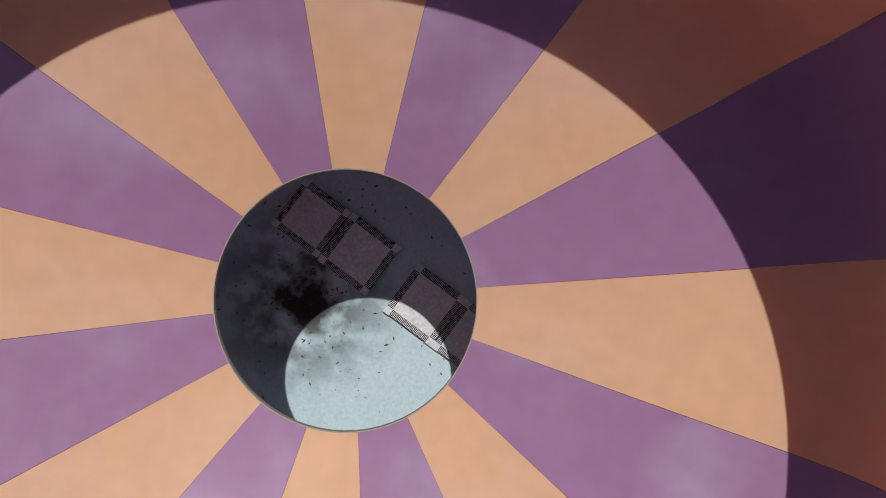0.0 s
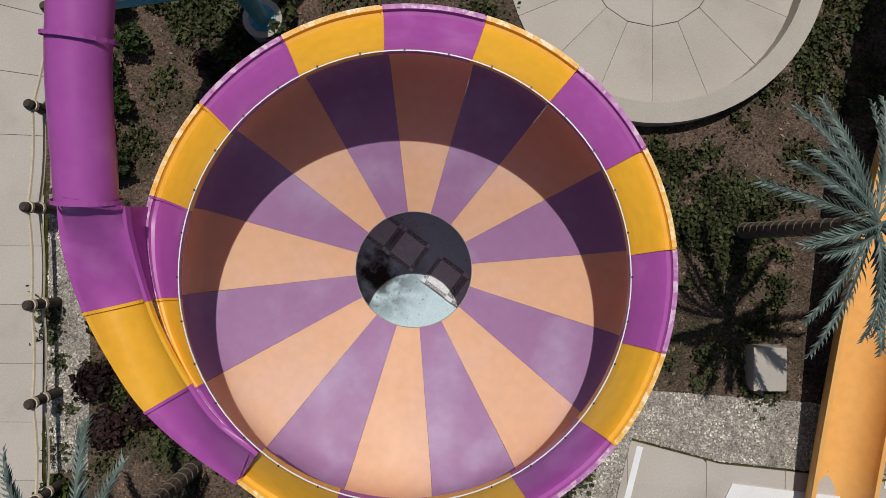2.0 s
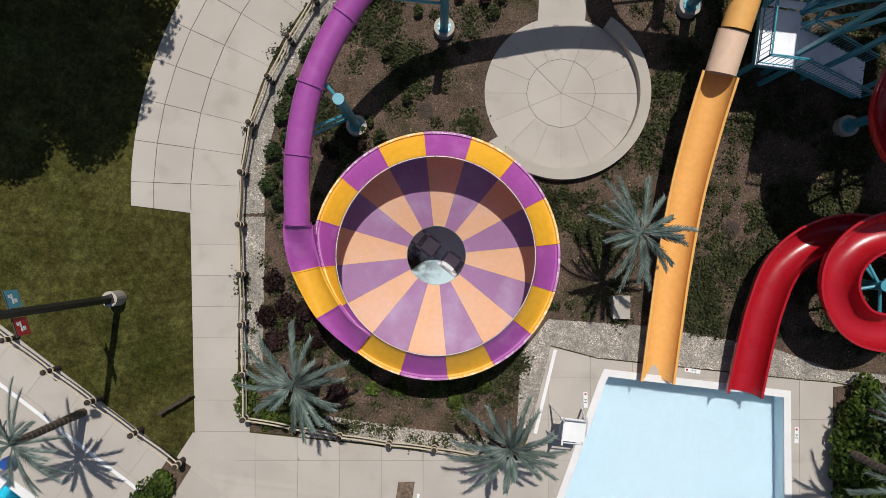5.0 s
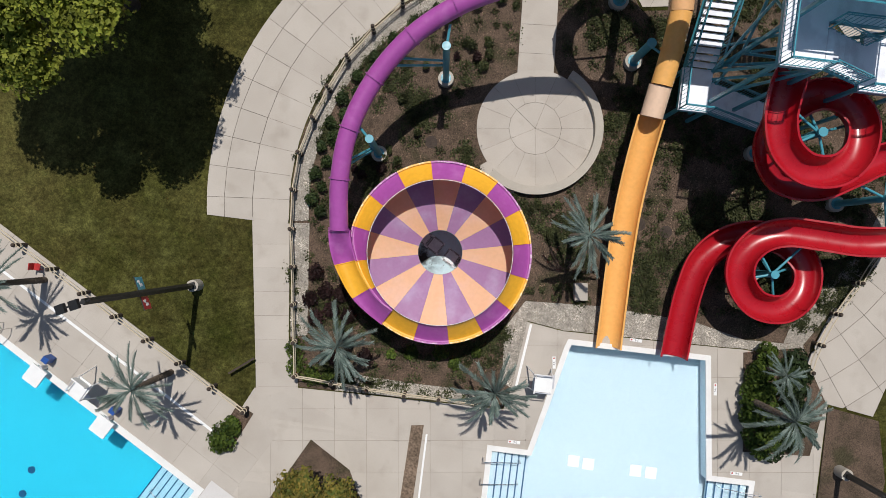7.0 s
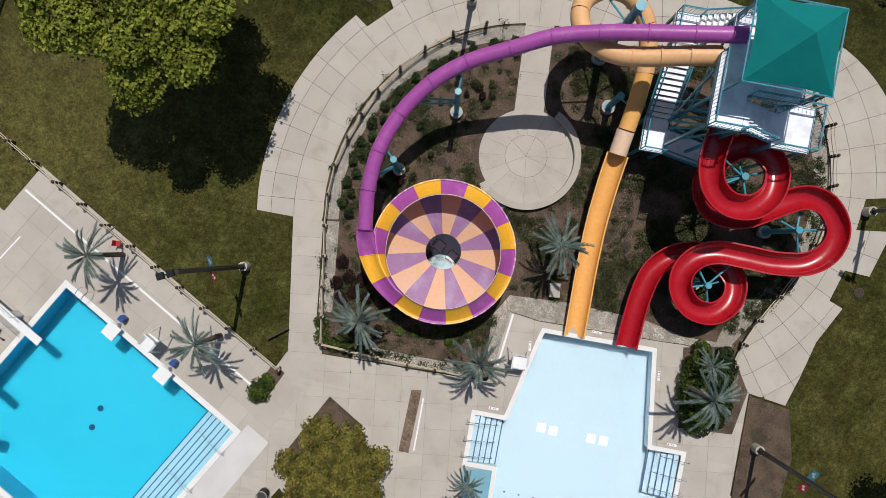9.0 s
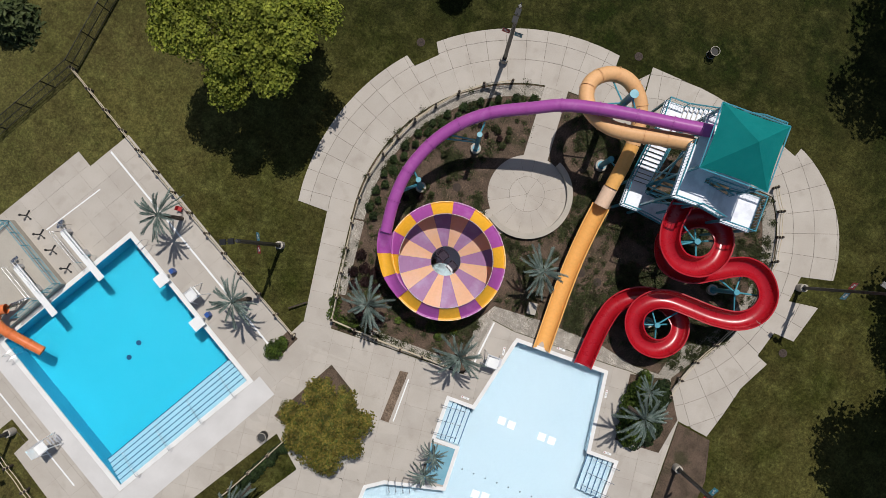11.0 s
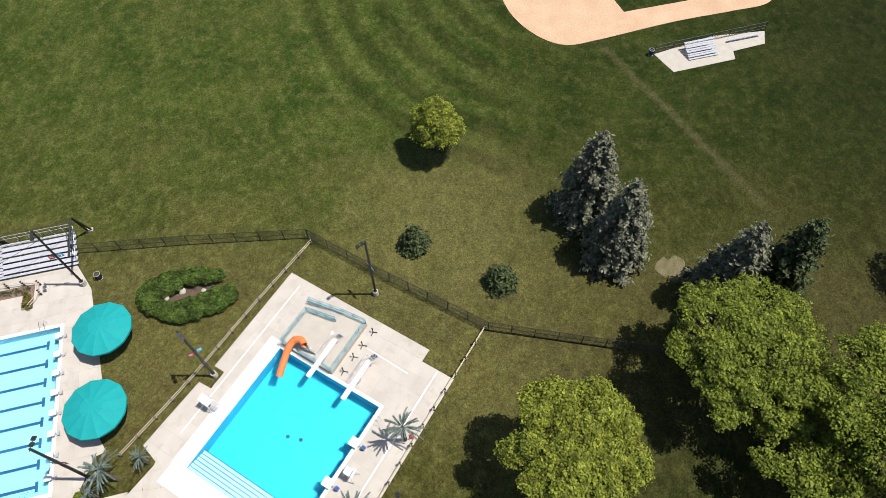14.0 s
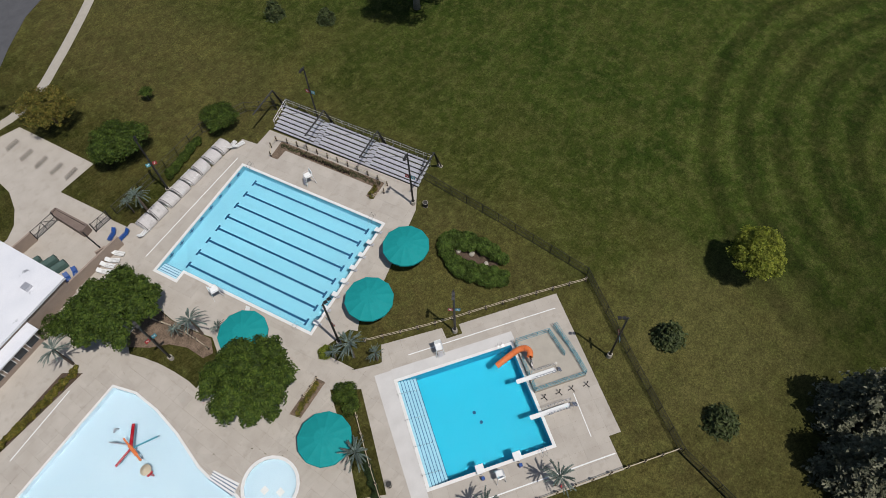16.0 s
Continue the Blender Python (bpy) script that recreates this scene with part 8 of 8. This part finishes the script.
for k in range(5):
    bm = bmesh.new()
    prism(bm, ccw([B(6.9 + 1.8 * k, -0.66), B(8.3 + 1.8 * k, -0.66), B(8.3 + 1.8 * k, -0.58), B(6.9 + 1.8 * k, -0.58)]), 0.9, 2.3)
    w = part("window", bm, GLASS_DARK, house, "dark window", world=True)
    bm = bmesh.new()
    for e in (6.85, 8.25):
        prism(bm, ccw([B(e + 1.8 * k, -0.7), B(e + 0.1 + 1.8 * k, -0.7), B(e + 0.1 + 1.8 * k, -0.57), B(e + 1.8 * k, -0.57)]), 0.85, 2.35)
    part("window_frame", bm, WHITE, w, world=True)
for k, (u, v) in enumerate(((2.5, 3), (5, 8), (9, 4))):
    bm = bmesh.new()
    prism(bm, ccw([B(u, v), B(u + 0.9, v), B(u + 0.9, v + 0.9), B(u, v + 0.9)]), 3.65, 4.2)
    part("roof_vent", bm, ALU, house, world=True)
sheet("porch_paving", [(28, -50), (15, -51.4), (9.2, -54.4), (5.2, -56.2), (2.2, -61.5), (5, -64), (28, -58)], -0.003, CONCRETE, "pale concrete walk along the building", "paving")
sheet("yard_paving", [(3.6, -77.7), (2.3, -77.9), (0.6, -79.2), (-0.9, -81.7), (-1.9, -85.0), (-1.6, -96.5), (-9.2, -95.1), (-12.6, -80.2), (-6.7, -79.4), (-8.6, -71.9), (-8.8, -69.5), (-10.0, -65.1), (0.9, -63.0), (8, -66), (12, -74)], 0.002,
      CONCRETE, "pale concrete patio and service yard", "paving")


def garden_wall(a, b, h, label, mat=WALL_TAN):
    d = (Vector(b) - Vector(a))
    n = Vector((-d.y, d.x)).normalized() * 0.12
    bm = bmesh.new()
    prism(bm, ccw([tuple(Vector(a) - n), tuple(Vector(b) - n), tuple(Vector(b) + n), tuple(Vector(a) + n)]), 0, h)
    solid("yard_wall", bm, mat, label, "wall", kind="structure")


garden_wall((0.9, -63.9), (-7.6, -65.1), 1.9, "tan masonry yard wall beside the deck")
garden_wall((3.4, -74.1), (-0.35, -74.6), 1.9, "tan masonry yard wall beside the gate")
garden_wall((-4.3, -65.9), (-5.7, -65.7), 1.2, "short dark stub wall in the yard")
for a, b in (((-3.9, -75.9), (-4.7, -76.0)), ((-4.7, -76.0), (-6.0, -70.3)), ((-6.0, -70.3), (-4.9, -70.0)), ((-4.9, -70.0), (-3.9, -75.9))):
    garden_wall(a, b, 1.4, "brown masonry wall of a walled pen", WALL_BROWN)
sheet("pen_floor", [(-4.1, -75.8), (-4.6, -75.9), (-5.8, -70.4), (-5.0, -70.2)], 1.2, WALL_BROWN, "brown boarded cover over the walled pen", "cover", 0.1)


def yard_gate(a, b, label, h=1.9):
    """A black framed mesh gate with a diagonal brace."""
    t = thing("yard_gate", (*a, 0), label, "gate", "yard gates")
    p, q = Vector((*a, 0)), Vector((*b, 0))
    for e in (p, q):
        bm = bmesh.new()
        rod(bm, e, e + Vector((0, 0, h)), 0.09, n=6)
        part("post", bm, BLACK, t, world=True)
    bm = bmesh.new()
    up, low = Vector((0, 0, h - 0.1)), Vector((0, 0, 0.15))
    mid = (p + q) / 2
    for c, d in ((p + up, q + up), (p + low, q + low), (p + low, mid + up), (mid + up, q + low), (mid + low, mid + up), (p + up / 2, q + up / 2)):
        rod(bm, c, d, 0.045, n=6)
    part("gate_frame", bm, BLACK, t, world=True)
    n = round((q - p).length / 0.14)
    bm = bmesh.new()
    for i in range(1, n):
        e = p.lerp(q, i / n)
        rod(bm, e + low, e + up, 0.008, n=3)
    part("wire_mesh", bm, BLACK, t, world=True)


yard_gate((-0.4, -74.7), (-3.9, -75.3), "black steel mesh gate between yard wall and pen")
yard_gate((-6.3, -69.6), (-8.8, -69.9), "black steel mesh gate beside the palms")
yard_gate((-5.0, -69.4), (-5.2, -66.0), "black steel mesh gate standing open in the yard", 1.6)
for x, y, r, l in ((1.6, -71.6, 0.42, 0.75), (0.7, -69.9, 0.55, 1.3), (0.25, -68.3, 0.55, 1.3)):
    t = thing("covered_cart", (x, y, 0), "dark green tarpaulin over a long cart in the yard", "cart", "covered carts", rz=175)
    bm = bmesh.new()
    prof = [(-r, 0.0), (-r, 0.6 * r), (-0.8 * r, 1.35 * r), (-0.4 * r, 1.8 * r), (0, 1.95 * r), (0.4 * r, 1.8 * r), (0.8 * r, 1.35 * r), (r, 0.6 * r), (r, 0.0)]
    rings = sweep(bm, [Vector((-l + 0.2 * l * i, 0, 0.03 * math.sin(i * 2.1))) for i in range(11)], prof)
    for ring in (rings[0], rings[-1]):
        bm.faces.new(ring)
    bmesh.ops.recalc_face_normals(bm, faces=bm.faces)
    part("tarpaulin", bm, DKGREEN, t)
for x, y in ((-8.2, -92.4), (-8.6, -89.0), (-9.3, -86.1), (-10.1, -83.3), (-11.0, -80.9)):
    t = thing("bicycle_rack", (x + 1.6, y + 0.2, 0), "wavy dark steel bicycle rack on the patio", "bicycle rack", "bicycle racks", rz=12)
    bm = bmesh.new()
    pts = [(-1.1 + 0.18 * i, 0, 0.02 + (0.8 if i % 2 else 0.0)) for i in range(13)]
    sweep(bm, spline(pts, 0.08), [(0.035, 0), (0, 0.035), (-0.035, 0), (0, -0.035)], True)
    part("bar", bm, POST, t)

# ---- park beyond the fence ----
path_l = spline([(-4, -97.6, 0), (-7.4, -97.8, 0), (-10.1, -97.9, 0), (-15.2, -99.7, 0), (-19.9, -102.9, 0), (-25.8, -107.3, 0), (-32.5, -112.7, 0), (-42, -121, 0)], 1.0)
bm = bmesh.new()
sweep(bm, [p + Vector((0, 0, -0.02)) for p in path_l], [(-0.85, -0.06), (-0.85, 0.01), (0.85, 0.01), (0.85, -0.06)], True)
bmesh.ops.recalc_face_normals(bm, faces=bm.faces)
solid("park_path", bm, CURB, "winding pale concrete park path", "path", kind="structure")
sheet("north_path", [(-75, 77.5), (-61, 71), (-54, 67.9), (-35.7, 66.0), (-20, 67.0), (-20, 69.6), (-34.8, 67.9), (-54, 70.2), (-60, 73.3), (-74, 80)], -0.01, CURB, "pale concrete path under the park trees", "path")
sheet("car_park", [(-13.9, -109.6), (-4, -104), (30, -106), (30, -150), (-50, -150), (-27.0, -119.5), (-22.9, -117.5), (-17.0, -112.6)], -0.01, ASPHALT, "grey asphalt car park", "car park")
bm = bmesh.new()
# skinned infield: an arc on the outfield side and straight base lines towards home
infield = [(-76.8, 21.3), (-80.4, 32.0), (-82.6, 40.4), (-84.5, 46.5), (-88.5, 48.5), (-91, 45.5), (-100, 43.5), (-108, 38), (-111, 28), (-109, 17), (-101, 9.2), (-91.3, 7.0), (-83.5, 8.3), (-78.2, 11.6), (-75.6, 16.0)]
prism(bm, ccw([(p.x, p.y) for p in spline([(x, y, 0) for x, y in infield + infield[:1]], 0.8)][:-1]), -0.06, -0.02)
solid("ball_field_dirt", bm, DIRT, "sandy baseball infield dirt with scuffed edges", "ball field", kind="structure")
sheet("ball_field_grass", [(-82.6, 25.2), (-87.2, 43.0), (-104.5, 39.5), (-100.3, 18.2), (-93.6, 21.0)], -0.008, GRASS, "green infield grass square", "ball field", 0.03)
sheet("pitching_mound", [(-93.9, 29.6), (-92.5, 31.0), (-91.0, 38.4), (-94.6, 33.0), (-96.4, 31.6), (-96.2, 29.6)], 0.0, DIRT, "sandy pitching mound with a worn tail", "ball field", 0.03)
sheet("spectator_pad", [(-73.6, 28.1), (-70.1, 30.2), (-72.6, 39.0), (-74.2, 39.1), (-75.7, 43.8), (-78.3, 44.4), (-77.3, 36.8)], -0.005, CURB, "pale concrete pad for spectators beside the ball field", "paving")
stand_ = thing("small_bleacher", (-74.2, 34.4, 0), "small aluminium bleacher beside the ball field", "bleachers", rz=105)
for k in range(4):
    bm = bmesh.new()
    box(bm, (0, 0.6 * k - 1.0, 0.35 + 0.28 * k), (4.4, 0.3, 0.05))
    part("seat", bm, ALU, stand_)
    bm = bmesh.new()
    box(bm, (0, 0.6 * k - 1.3, 0.15 + 0.28 * k), (4.4, 0.26, 0.04))
    part("footboard", bm, ALU, stand_)
for s in (-1.9, 0, 1.9):
    bm = bmesh.new()
    rod(bm, (s, -1.3, 0), (s, 0.9, 1.1), 0.03, n=5)
    rod(bm, (s, 0.9, 0), (s, 0.9, 1.1), 0.03, n=5)
    part("support_frame", bm, ALU, stand_)
bench2 = thing("players_bench", (-76.6, 41.0, 0), "long aluminium players' bench", "bench", rz=105)
bm = bmesh.new()
box(bm, (0, 0, 0.45), (5.0, 0.3, 0.05))
part("seat", bm, ALU, bench2)
for s in (-2, 0, 2):
    bm = bmesh.new()
    rod(bm, (s, 0, 0), (s, 0, 0.43), 0.04, n=6)
    part("leg", bm, ALU, bench2)
chain_fence([(-74.0, 28.2), (-78.8, 44.6)], "low wire fence beside the ball field", 1.2, 3.0)
bin_((-73.5, 27.6), "blue litter bin beside the spectator pad", BLUE)
grill = thing("picnic_table", (-13.2, 40.0, 0), "small pale stone picnic table on a stony pad", "picnic table", rz=20)
bm = bmesh.new()
box(bm, (0, 0, 0.74), (1.7, 0.7, 0.06))
part("tabletop", bm, CURB, grill)
for s in (-0.7, 0.7):
    bm = bmesh.new()
    box(bm, (0, s, 0.44), (1.7, 0.26, 0.05))
    part("seat", bm, CURB, grill)
bm = bmesh.new()
for s in (-0.6, 0.6):
    rod(bm, (s, -0.75, 0), (s, 0.3, 0.72), 0.05, n=4)
    rod(bm, (s, 0.75, 0), (s, -0.3, 0.72), 0.05, n=4)
part("leg", bm, CURB, grill)
sheet("picnic_pad", arc(-13.2, 40.0, 1.45, 0, 345, 23), -0.01, GRAVEL, "round stony pad under the picnic table", "gravel")
for x, y, r, k in ((-39.55, 24.45, 1.5, 1), (-24.9, 58.5, 2.0, 2)):
    sheet("bare_patch", [(x + r * (1 + 0.25 * math.sin(a * 3.1 + k) + 0.12 * math.sin(a * 7 + k)) * math.cos(a), y + r * (1 + 0.25 * math.cos(a * 2.3 + k)) * math.sin(a)) for a in [2 * math.pi * i / 40 for i in range(40)]],
          -0.034, SOIL, "bare dusty soil patch in the lawn", "soil", 0.02)
